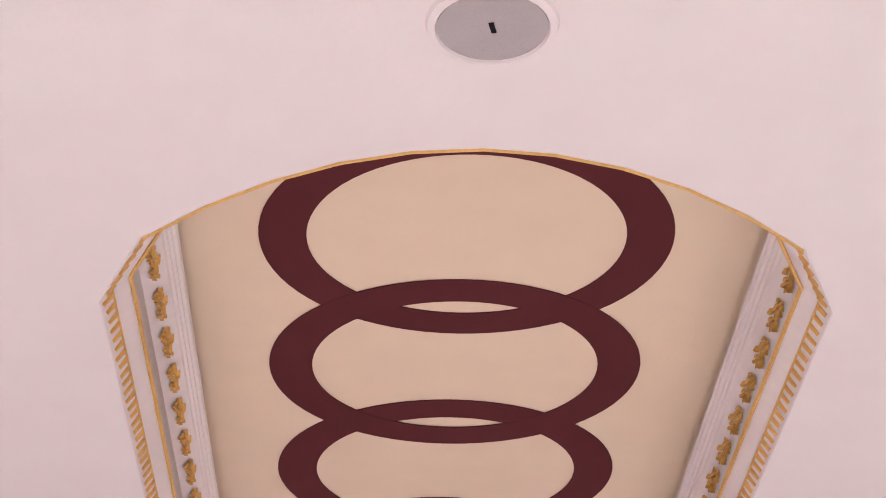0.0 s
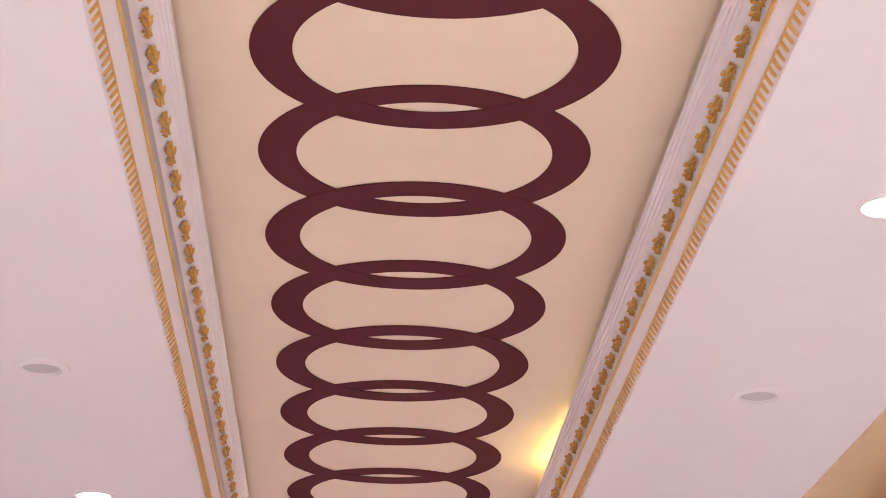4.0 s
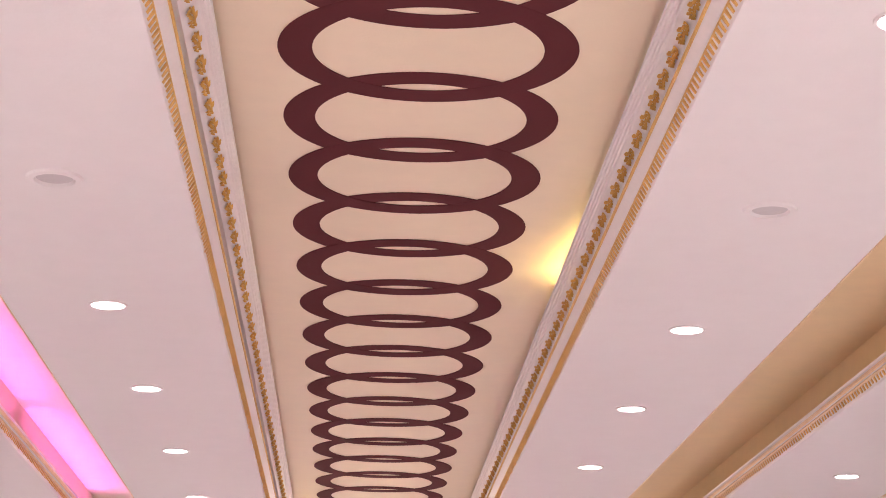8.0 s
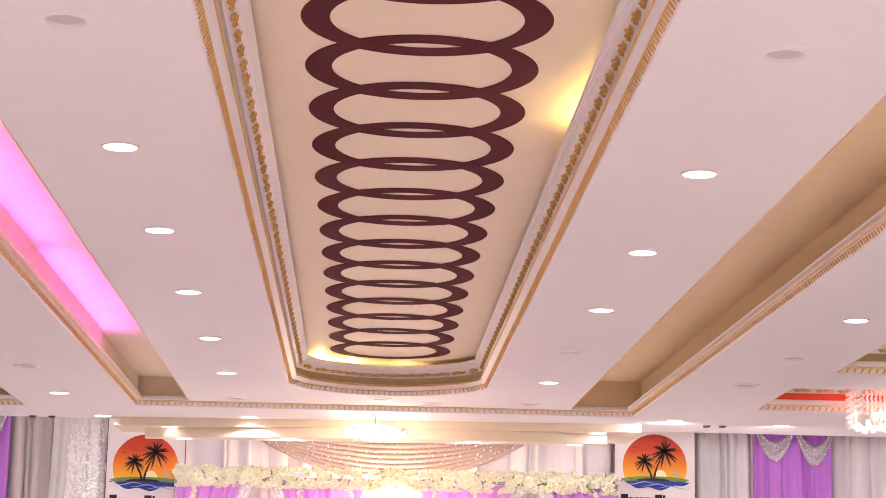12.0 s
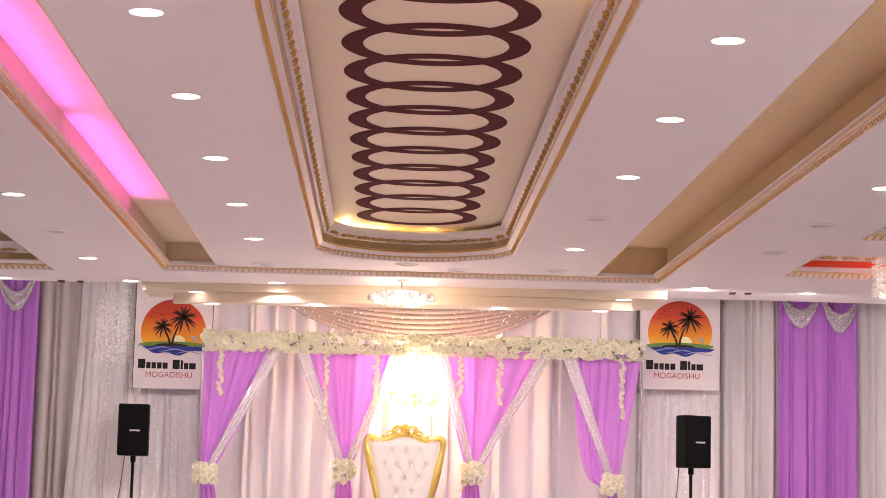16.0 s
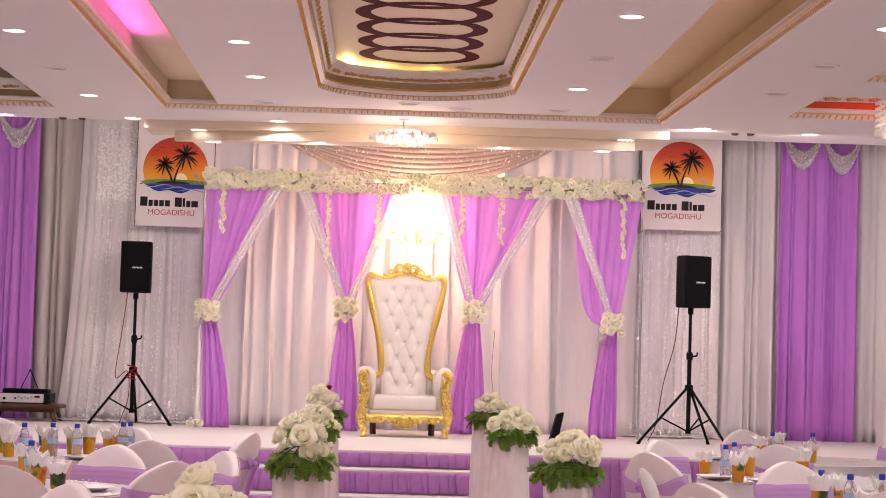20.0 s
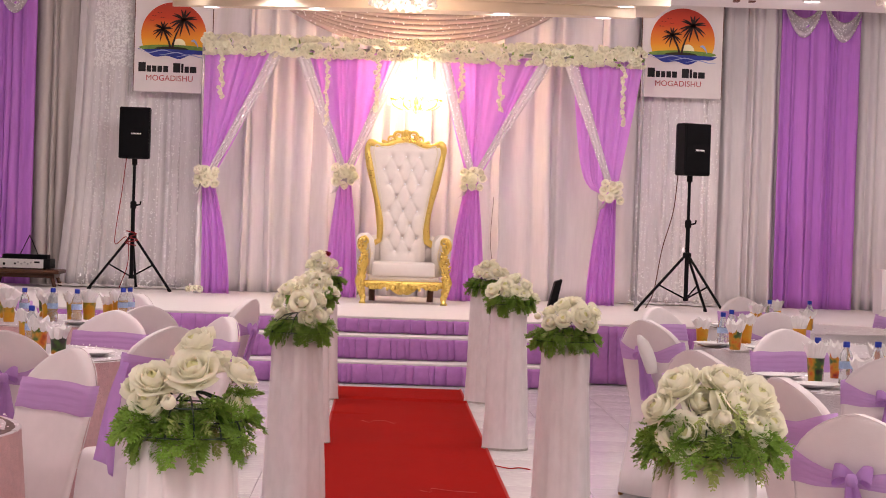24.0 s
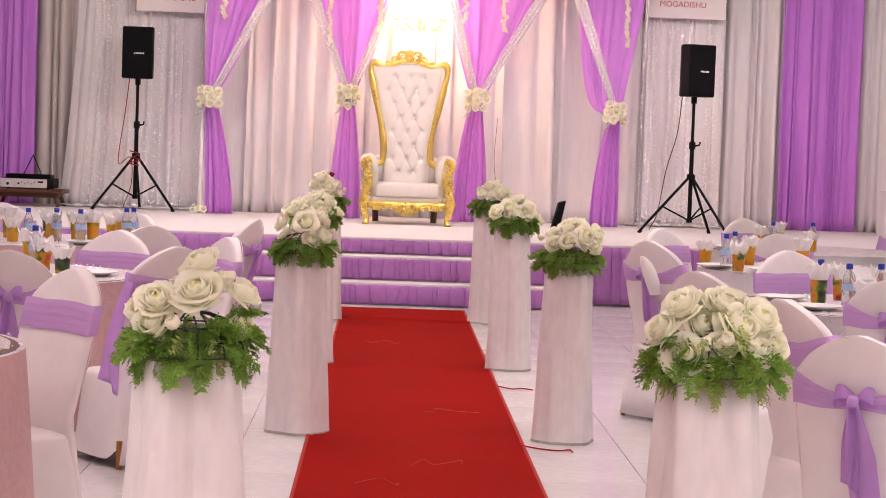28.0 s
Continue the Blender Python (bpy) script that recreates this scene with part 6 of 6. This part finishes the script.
def covered_chair(seed, bow):
    TOPZ = 0.95
    r = random.Random(seed)
    ch = thing("banquet_chair", "white-covered banquet chair with a lilac sash" + (" bow" if bow else ""), "chair", "covered chairs round the tables")
    zs = [0.02, 0.15, 0.30, 0.45, 0.55, 0.65, 0.75, 0.795, 0.83, 0.86, 0.885, 0.905, 0.92, 0.932, 0.942, 0.948]
    rings = []
    for z in zs:
        hw = max(chair_half(z, TOPZ), 0.012)
        lean = chair_lean(z)
        th = 0.026 + 0.010 * max(0, 1 - z)
        row = []
        for i in range(28):
            a = 2 * math.pi * i / 28
            c, s = math.cos(a), math.sin(a)
            x = hw * math.copysign(abs(c) ** 0.5, c)
            curve = 0.03 * (1 - (x / 0.22) ** 2)
            wr = 0.004 * noise.noise((x * 9 + seed, z * 7, s)) + (0.006 * noise.noise((x * 14 + seed, z * 3, s)) if z < 0.45 else 0)
            row.append((x + wr, lean - curve + th * math.copysign(abs(s) ** 0.6, s) + wr, z))
        rings.append(row)
    bm = bmesh.new()
    add_rings(bm, rings, True, True, True)
    part("back_cover", bm, SPANDEX, ch, "white stretch back cover", True)
    pipe = [(-0.215, 0.02)] + [(-chair_half(z, TOPZ), z) for z in zs[4:]] + [(0.0, TOPZ)] + [(chair_half(z, TOPZ), z) for z in reversed(zs[4:])]
    part("seam", tube([(x * 0.955, chair_lean(z) - 0.03 * (1 - (x / 0.22) ** 2) - 0.023, z) for x, z in pipe[1:]], 0.0020, 5), SPANDEX, ch, "stitched seam", True)
    rings = []
    for z, w, d0, d1 in ((0.035, 0.235, -0.24, 0.225), (0.13, 0.226, -0.235, 0.215), (0.25, 0.218, -0.23, 0.20), (0.34, 0.208, -0.225, 0.19), (0.378, 0.204, -0.22, 0.185), (0.394, 0.190, -0.21, 0.17), (0.400, 0.10, -0.1, 0.09)):
        row = []
        for i in range(40):
            a = 2 * math.pi * i / 40
            c, s = math.cos(a), math.sin(a)
            x, y = w * math.copysign(abs(c) ** 0.42, c), (d0 + d1) / 2 + (d1 - d0) / 2 * math.copysign(abs(s) ** 0.42, s)
            wr = 0.010 * noise.noise((x * 8 + seed, y * 8, z * 3)) * (1 - z / 0.6)
            lift = 0.05 * abs(math.sin(2 * a)) ** 4 if z < 0.05 else 0
            row.append((x + wr, y + wr, z + lift + wr * 0.5))
        rings.append(row)
    bm = bmesh.new()
    add_rings(bm, rings, True, False, True)
    part("seat_cover", bm, SPANDEX, ch, "white stretch seat cover", True)
    for sx in (-1, 1):
        for sy in (-0.21, 0.18):
            part("leg_foot", tube([(sx * 0.20, sy, 0.12), (sx * 0.207, sy * 1.03, 0.0)], [0.016, 0.013], 8), WOOD_LEG, ch, "varnished wooden foot")
    rings = []
    for j in range(13):
        # gathered band: long shallow pleats that wander a little
        z0 = 0.735 + 0.105 * j / 12
        row = []
        for i in range(36):
            a = 2 * math.pi * i / 36
            c, s = math.cos(a), math.sin(a)
            gr = (1.0 if j in (0, 12) else 1.045) + 0.055 * math.sin(j * 2.1 + 1.6 * noise.noise((c * 2, s * 2, seed + 5.0))) * (j not in (0, 12))
            x = (0.206 + 0.006 * gr) * math.copysign(abs(c) ** 0.5, c)
            z, lean = z0, chair_lean(z0)
            if bow and s < 0:
                z = 0.785 + (z0 - 0.785) * (0.32 + 0.68 * (abs(x) / 0.212) ** 1.2)
            row.append((x, lean - 0.03 * (1 - (x / 0.22) ** 2) + 0.037 * gr * math.copysign(abs(s) ** 0.6, s), z + 0.012 * noise.noise((x * 7, s, seed)) - 0.03 * (0.5 - 0.5 * s) * (1 - (x / 0.21) ** 2)))
        rings.append(row)
    bm = bmesh.new()
    add_rings(bm, rings)
    part("sash", bm, SASH, ch, "lilac organza sash", True)
    if bow:
        y = -0.315
        for s in (-1, 1):
            lp = smooth_curve([(0, y, 0.772), (s * 0.030, y - 0.02, 0.790), (s * 0.055, y - 0.012, 0.782), (s * 0.050, y - 0.006, 0.758), (s * 0.02, y, 0.765)], 6)
            cloth("bow_loop", grid(lambda u, v, lp=lp: Vector(lp[int(u * 24)]) + Vector((0, 0.02 * (v - 0.5), 0.034 * (v - 0.5) * (0.3 + math.sin(math.pi * u)))), 24, 4), SASH_SHEER, ch, 0.002, "sash bow loop")
        for s, ln, wd in ((1, 0.34, 0.085), (-1, 0.24, 0.055)):
            cloth("tail", grid(lambda u, v, s=s, ln=ln, wd=wd: (s * 0.022 * v + (u - 0.5) * (0.03 + (wd - 0.03) * min(v * 2, 1)), y - 0.012 + 0.10 * v * ln / 0.34 - 0.008 * math.sin(u * 8 + v * 3 + s) - 0.010 * (s > 0), 0.765 - ln * v + 0.03 * u * s * v), 8, 14), SASH_SHEER, ch, 0.002, "hanging sash tail")
        bm = bmesh.new()
        lump(bm, (0, y - 0.02, 0.765), 0.020, 0.016, 0.022)
        part("knot", bm, SASH, ch, "sash knot", True)
    return ch


KINDS = {}
CHAIRS = [  # place of the chair's back, the point it faces, height, bow shown at the back
    ((-1.49, 7.95), (-1.95, 9.5), 0.955, 1), ((-1.11, 7.05), (-2.08, 6.12), 0.95, 0), ((-0.90, 8.55), (-1.75, 9.7), 0.955, 0), ((-1.37, 10.25), (-1.75, 9.2), 0.925, 0),
    ((-0.79, 9.80), (-1.9, 9.1), 0.93, 0), ((-0.80, 11.70), (-2.1, 12.2), 0.945, 1), ((-1.25, 10.65), (-2.0, 12.2), 0.935, 1), ((-1.60, 12.95), (-2.1, 12.3), 0.90, 0),
    ((1.43, 10.50), (2.6, 11.6), 0.95, 1), ((1.80, 12.75), (2.6, 11.8), 0.93, 0), ((1.31, 8.05), (2.4, 9.0), 0.95, 1), ((2.07, 10.05), (2.30, 9.0), 0.948, 0),
    ((1.395, 6.70), (2.5, 7.3), 0.95, 0), ((1.36, 5.56), (1.95, 6.5), 0.95, 1), ((2.47, 12.40), (2.95, 13.8), 0.935, 1), ((2.12, 8.18), (2.45, 9.1), 0.95, 1),
    ((-2.55, 8.75), (-1.95, 9.5), 0.95, 0), ((-2.75, 9.9), (-1.9, 9.5), 0.95, 0), ((-2.4, 10.35), (-1.95, 9.5), 0.95, 0), ((-2.5, 13.2), (-2.15, 12.3), 0.93, 0), ((-3.05, 12.4), (-2.15, 12.3), 0.95, 0),
    ((3.2, 9.6), (2.4, 9.1), 0.95, 0), ((3.1, 8.5), (2.4, 9.1), 0.95, 0), ((3.3, 11.2), (2.6, 11.8), 0.95, 0), ((3.5, 12.2), (2.6, 11.8), 0.95, 0), ((2.75, 15.1), (3.0, 14.2), 0.93, 0), ((3.8, 14.6), (3.0, 14.2), 0.94, 0),
    ((-2.5, 5.4), (-1.95, 6.0), 0.95, 0), ((-2.6, 6.7), (-1.95, 6.0), 0.95, 0)]
for i, ((bx, by), (tx, ty), hgt, bow) in enumerate(CHAIRS):
    d = Vector((tx - bx, ty - by)).normalized()
    m = pose(bx + 0.26 * d.x, by + 0.26 * d.y, 0, 0, 0, math.degrees(math.atan2(d.y, d.x)) - 90) @ Matrix.Diagonal((1, 1, hgt / 0.95, 1))
    key = (bow, i % 2)
    if key not in KINDS:
        KINDS[key] = covered_chair(7 + i, bow)
        KINDS[key].matrix_basis = m
    else:
        copy_thing(KINDS[key], m)


# a sash come loose, its end hanging down at the side of one chair
cloth("tail", grid(lambda u, v: (-0.215 - 0.09 * math.sin(min(v * 2, 1.57)) + 0.02 * math.sin(u * 6 + v * 4) * v, -0.28 - 0.02 * v + (u - 0.5) * (0.06 + 0.12 * v), 0.80 - 0.46 * v + 0.05 * u * v), 10, 16), SASH_SHEER, KINDS[(0, 0)], 0.002, "loose sash end")
# a folded napkin tucked into a chair's sash
bm = bmesh.new()
add_rings(bm, [[(x * w + sh, y, z) for x, y in ((-0.5, -0.012), (0.0, -0.022), (0.5, -0.010), (0.5, 0.010), (0.0, 0.016), (-0.5, 0.012))] for z, w, sh in ((0.0, 0.046, 0.02), (0.06, 0.062, 0.010), (0.11, 0.062, -0.004), (0.15, 0.050, -0.016), (0.182, 0.014, -0.030))], True, True, True)
nk = obj("folded_napkin", bm, PAPER, True)
nk.matrix_basis = pose(1.392, 10.28, 0.685, 4, -7, 10) @ Matrix.Scale(1.12, 4)
tagged(nk, "white folded napkin tucked behind the chair sash", "napkin")


# ---- round tables and what stands on them ----
def cup_mesh():
    return lathe([(0.030, 0.0), (0.031, 0.002), (0.040, 0.112), (0.042, 0.114), (0.040, 0.116), (0.036, 0.112), (0.029, 0.01)], 20, True, True)


def napkin_mesh(seed):
    """A paper napkin stuffed in a cup, its corners fanned above the rim."""
    r = random.Random(seed)
    bm = bmesh.new()
    k = 36
    lo, mid, hi = [], [], []
    spikes = [r.uniform(0.062, 0.100) for _ in range(6)]
    for i in range(k):
        a = 2 * math.pi * i / k
        t = i / k * 6
        s0, s1 = spikes[int(t) % 6], 0.055
        w = abs((t % 1) * 2 - 1)
        h = s0 + (s1 - s0) * w + r.uniform(-0.004, 0.004)
        fl = 1.0 + 0.22 * (1 - w)
        lo.append((0.034 * math.cos(a), 0.034 * math.sin(a), 0.095))
        mid.append((0.045 * math.cos(a) * fl * r.uniform(0.9, 1.08), 0.040 * math.sin(a) * fl, 0.13 + 0.01 * r.random()))
        hi.append((0.058 * math.cos(a) * fl, 0.052 * math.sin(a) * fl, 0.100 + h))
    add_rings(bm, [lo, mid, hi])
    add_rings(bm, [[(x * 0.7, y * 0.7, z) for x, y, z in lo], [(y * 0.75, x * 0.8, z + 0.01) for x, y, z in mid], [(y * 0.72, x * 0.8, z - 0.004) for x, y, z in hi]])
    return bm


CUP = mesh_of("cup", cup_mesh(), [FRUIT])
CUP_Y = mesh_of("cup", cup_mesh(), [FRUIT_YELLOW])
NAPS = [mesh_of("napkin", napkin_mesh(s), [PAPER]) for s in (1, 2, 3, 4)]
BOTTLE = mesh_of("bottle_body", lathe([(0.028, 0.0), (0.031, 0.006), (0.031, 0.05), (0.028, 0.06), (0.031, 0.07), (0.031, 0.12), (0.026, 0.145), (0.013, 0.168), (0.012, 0.178)], 18), [WATER])
BLABEL = mesh_of("bottle_label", lathe([(0.0315, 0.078), (0.0322, 0.080), (0.0322, 0.108), (0.0315, 0.110)], 18, False, False), [LABEL_BLUE])
BCAP = mesh_of("bottle_cap", lathe([(0.015, 0.174), (0.0155, 0.176), (0.0155, 0.196), (0.014, 0.199)], 14), [CAP])
PLATE_ME = mesh_of("plate", lathe([(0.06, 0.0), (0.07, 0.003), (0.115, 0.016), (0.118, 0.018), (0.115, 0.019), (0.07, 0.007), (0.02, 0.006)], 28), [PLATE])
for me in (BOTTLE, PLATE_ME, CUP, CUP_Y, BCAP):
    for p in me.polygons:
        p.use_smooth = True


def round_table(label, cx, cy, material, top_material, rad=0.74):
    t = thing("round_table", "round banquet table hidden under a cloth to the floor", "table", "round tables", pose(cx, cy, 0))
    part("tabletop", lathe([(rad - 0.01, 0.725), (rad, 0.73), (rad, 0.748), (rad - 0.01, 0.753)], 48), WOOD, t)
    part("column", lathe([(0.25, 0.0), (0.24, 0.03), (0.05, 0.08), (0.05, 0.70), (0.2, 0.725)], 20), WOOD, t)
    c = thing("tablecloth", label, "tablecloth", "tablecloths", pose(cx, cy, 0))
    sd = cx * 3 + cy
    k = 160
    rings = []
    for v in range(12):
        q = v / 11
        row = []
        for i in range(k):
            a = 2 * math.pi * i / k
            w = math.sin(11 * a + sd) + 0.6 * math.sin(17 * a + 2 * sd) + 0.5 * noise.noise((3 * math.cos(a) + sd, 3 * math.sin(a), q))
            rr = rad + 0.012 + 0.03 * q + 0.022 * q ** 0.7 * w
            row.append((rr * math.cos(a), rr * math.sin(a), 0.757 - 0.72 * q - (0.006 if v == 0 else 0)))
        rings.append(row)
    bm = bmesh.new()
    add_rings(bm, rings)
    part("skirt", bm, material, c, "", True)
    part("cover", grid(lambda u, v: ((rad + 0.014) * v * math.cos(2 * math.pi * u), (rad + 0.014) * v * math.sin(2 * math.pi * u), 0.757 + 0.002 * noise.noise((u * 20, v * 9, sd)) - 0.006 * v ** 8), 72, 10), top_material, c, "shimmering top cloth", True)
    if abs(cx) < 3.2:
        def rim(u, v):
            a, q = 2 * math.pi * u, rad * (0.55 + 0.46 * v)
            return (q * math.cos(a), q * math.sin(a), 0.7615)
        sequins(c, 0, 0, 0, 0, 0, 420, int(cy * 10), 0.005, rim, True)
    return t


TABLES = [(-1.86, 6.2, "l"), (-1.87, 9.45, "l"), (-2.12, 12.25, "l"), (2.38, 9.1, "r"), (2.62, 11.75, "r"), (3.02, 14.15, "r"), (-4.4, 7.6, "l"), (-4.3, 11.0, "l"), (4.6, 7.8, "r"), (4.9, 11.2, "r")]
for cx, cy, sd in TABLES:
    round_table("pink sequined tablecloth hanging to the floor" if sd == "l" else "pale silver-white sequined tablecloth hanging to the floor", cx, cy, PINK_TULLE if sd == "l" else GLITTER, GLITTER)
TZ = 0.7605


def cup(x, y, yellow=False, nap=0, h=1.0):
    c = thing("paper_cup", "fruit-printed paper cup stuffed with a white napkin", "cup", "cups on the tables", pose(x, y, TZ, 0, 0, 57 * (x + y) * 10))
    child("cup_body", CUP_Y if yellow else CUP, c, Matrix.Identity(4))
    n = child("napkin", NAPS[nap % 4], c, Matrix.Diagonal((1, 1, h, 1)))
    n["label"] = "white paper napkin"


def bottle(x, y):
    b = thing("water_bottle", "small clear water bottle with a blue cap and label", "bottle", "water bottles on the tables", pose(x, y, TZ, 0, 0, 90 * x))
    child("bottle_body", BOTTLE, b, Matrix.Identity(4))
    child("bottle_label", BLABEL, b, Matrix.Identity(4))["label"] = "blue paper label"
    child("bottle_cap", BCAP, b, Matrix.Identity(4))["label"] = "blue screw cap"


def plate(x, y):
    p = tagged(new("plate", PLATE_ME), "white china plate on the tablecloth", "plate", "plates on the tables")
    p.matrix_basis = pose(x, y, TZ)


CUPS = [(-1.465, 9.17, 0), (-1.60, 9.45, 0), (-1.74, 9.90, 1), (-1.95, 9.30, 0), (-2.18, 11.80, 1), (-1.985, 12.0, 1), (-1.84, 12.02, 1), (-1.75, 12.06, 1), (-1.70, 12.55, 1), (-2.08, 12.45, 0), (-1.62, 12.42, 1), (-2.28, 12.2, 1),
        (1.925, 11.88, 1), (2.02, 11.30, 0), (2.20, 11.95, 1), (1.975, 8.98, 0), (2.115, 8.66, 0), (2.16, 9.35, 0), (2.58, 13.66, 1), (2.80, 14.1, 1), (2.96, 13.75, 1), (2.35, 9.3, 0), (2.6, 9.0, 0), (2.45, 11.6, 1)]
for i, (x, y, q) in enumerate(CUPS):
    cup(x, y, bool(q), i, 0.8 + 0.1 * (i % 4))
for x, y in ((-1.70, 9.80), (-1.80, 11.9), (-2.10, 11.85), (-1.95, 11.95), (-1.55, 12.4), (-1.58, 12.3), (1.99, 11.55), (2.11, 11.95), (2.09, 8.88), (2.25, 8.95), (2.02, 9.15), (2.70, 13.8), (3.0, 13.9)):
    bottle(x, y)
for x, y in ((-1.35, 9.35), (-1.55, 9.0), (1.95, 11.62), (1.86, 9.25), (1.92, 8.75), (-1.36, 6.45), (-1.43, 5.95), (2.4, 13.9), (2.2, 11.35), (-1.75, 11.8)):
    plate(x, y)


# ---- downlights, grilles ----
DISC = mesh_of("lens", lathe([(0.074, -0.004), (0.076, 0.001)], 28), [GLOW])
TRIM = mesh_of("trim", lathe([(0.075, 0.0), (0.077, -0.007), (0.086, -0.006), (0.090, 0.001)], 28, False, False), [PLASTER])
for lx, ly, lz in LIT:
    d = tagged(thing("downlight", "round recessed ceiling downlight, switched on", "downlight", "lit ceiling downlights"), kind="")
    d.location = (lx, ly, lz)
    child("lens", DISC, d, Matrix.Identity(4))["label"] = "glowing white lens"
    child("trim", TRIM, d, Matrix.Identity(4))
GR = mesh_of("grille", lathe([(0.104, -0.010), (0.105, 0.001)], 32), [GRILLE])
GRIM = mesh_of("rim", lathe([(0.104, -0.006), (0.108, -0.014), (0.122, -0.010), (0.126, 0.001)], 32, False, False), [PAINT])
DARKL = mesh_of("lens", lathe([(0.066, -0.003), (0.070, 0.001)], 28), [DULL])
FLAT_RIM = mesh_of("rim", lathe([(0.068, 0.002), (0.076, -0.012), (0.098, -0.009), (0.106, 0.001)], 32, False, False), [PAINT])
g = thing("ceiling_speaker", "round white ceiling loudspeaker with a fine grille", "ceiling speaker", "", pose(0.203, 2.985, CEIL))
child("grille", GR, g, Matrix.Identity(4))
child("rim", GRIM, g, Matrix.Identity(4))
part("slot", box(-0.005, 0.005, -0.016, 0.016, -0.0125, -0.0095, 0.001, 1), BLACK, g, "small dark slot", m=pose(0, 0, 0, 0, 0, -14))
for lx, ly, lz in ((-1.12, 7.01, CEIL), (1.545, 7.16, CEIL), (1.546, 14.83, CEIL), (-1.16, 18.2, CEIL), (1.52, 18.1, CEIL), (-2.70, 16.0, LOW), (3.17, 14.5, LOW), (3.12, 16.08, LOW), (0.15, 17.95, CEIL), (0.62, 18.25, CEIL)):
    d = thing("downlight", "round recessed ceiling downlight, switched off", "downlight", "unlit ceiling downlights", pose(lx, ly, lz))
    child("lens", DARKL, d, Matrix.Identity(4))["label"] = "dull grey lens"
    child("rim", FLAT_RIM, d, Matrix.Identity(4))

# ---- brown curtain-track ends under the ceiling edge ----
for x in (-3.24, -3.05, 3.32, 3.47):
    y = edge_y(x) + 0.06
    tagged(obj("track_end", box(x - 0.028, x + 0.028, y, y + 0.10, LOW - 0.007, LOW + 0.036, 0.004, 1), BROWN_EDGE), "brown wooden track end under the ceiling edge", "curtain track", "track ends")
# stray threads of the carpet
for pts in ([(0.69, 9.42, 0.01), (0.78, 9.36, 0.006), (0.86, 9.33, 0.006), (0.91, 9.36, 0.006), (0.92, 9.30, 0.006)], [(0.70, 11.7, 0.01), (0.78, 11.62, 0.006), (0.84, 11.66, 0.006), (0.90, 11.6, 0.006)]):
    tagged(obj("loose_thread", tube(smooth_curve(pts, 5), 0.004, 5), CARPET), "loose red thread frayed from the carpet edge", "thread", "loose carpet threads")
lint = random.Random(4)
for k in range(4):
    x, y = lint.uniform(-0.3, 0.6), lint.uniform(7.6, 14.5)
    pts = [(x + 0.05 * q * lint.uniform(0.6, 1.2), y + lint.uniform(-0.12, 0.12), 0.0125) for q in range(6)]
    tagged(obj("lint_thread", tube(smooth_curve(pts, 4), 0.0008, 4), LINT), "pale lint thread lying on the red carpet", "thread", "lint on the carpet")
ls = thing("draped_stand", "small stand under a plain white cloth on the stage", "stand", m=pose(5.72, 21.9, ST))
bm = bmesh.new()
add_rings(bm, [[(x + 0.012 * math.sin(x * 40 + y * 31) * (1 - q), y, z) for x, y in ((-0.25, -0.2), (-0.1, -0.22), (0.1, -0.2), (0.25, -0.2), (0.25, 0.2), (-0.25, 0.2))] for q, z in ((0, 0.003), (0.5, 0.3), (1, 0.50))], True, False, True)
part("cloth", bm, WHITE_CLOTH, ls)

# ---- floor tiles ----
S = 0.6
TILE_ME = mesh_of("tile", box(-S / 2 + 0.0015, S / 2 - 0.0015, -S / 2 + 0.0015, S / 2 - 0.0015, -0.008, 0.0, 0.0015, 1), [TILE])
rest = bmesh.new()
for i in range(-16, 13):
    for j in range(-25, 16):
        x, y = 1.165 + S * (i + 0.5), 8.5 + S * (j + 0.5)
        if not (X0 + 0.3 < x < X1 - 0.3 and Y0 + 0.3 < y < 17.9):
            continue
        if -1.9 < x < 2.4 and 7.0 < y < 17.4:
            child("tile", TILE_ME, floor, Matrix.Translation((x, y, 0)))
        else:
            h = S / 2 - 0.0015
            rest.faces.new([rest.verts.new((x + a * h, y + b * h, 0)) for a, b in ((-1, -1), (1, -1), (1, 1), (-1, 1))])
ob = part("far_tiles", rest, TILE, floor)
ob["kind"] = "stuff"
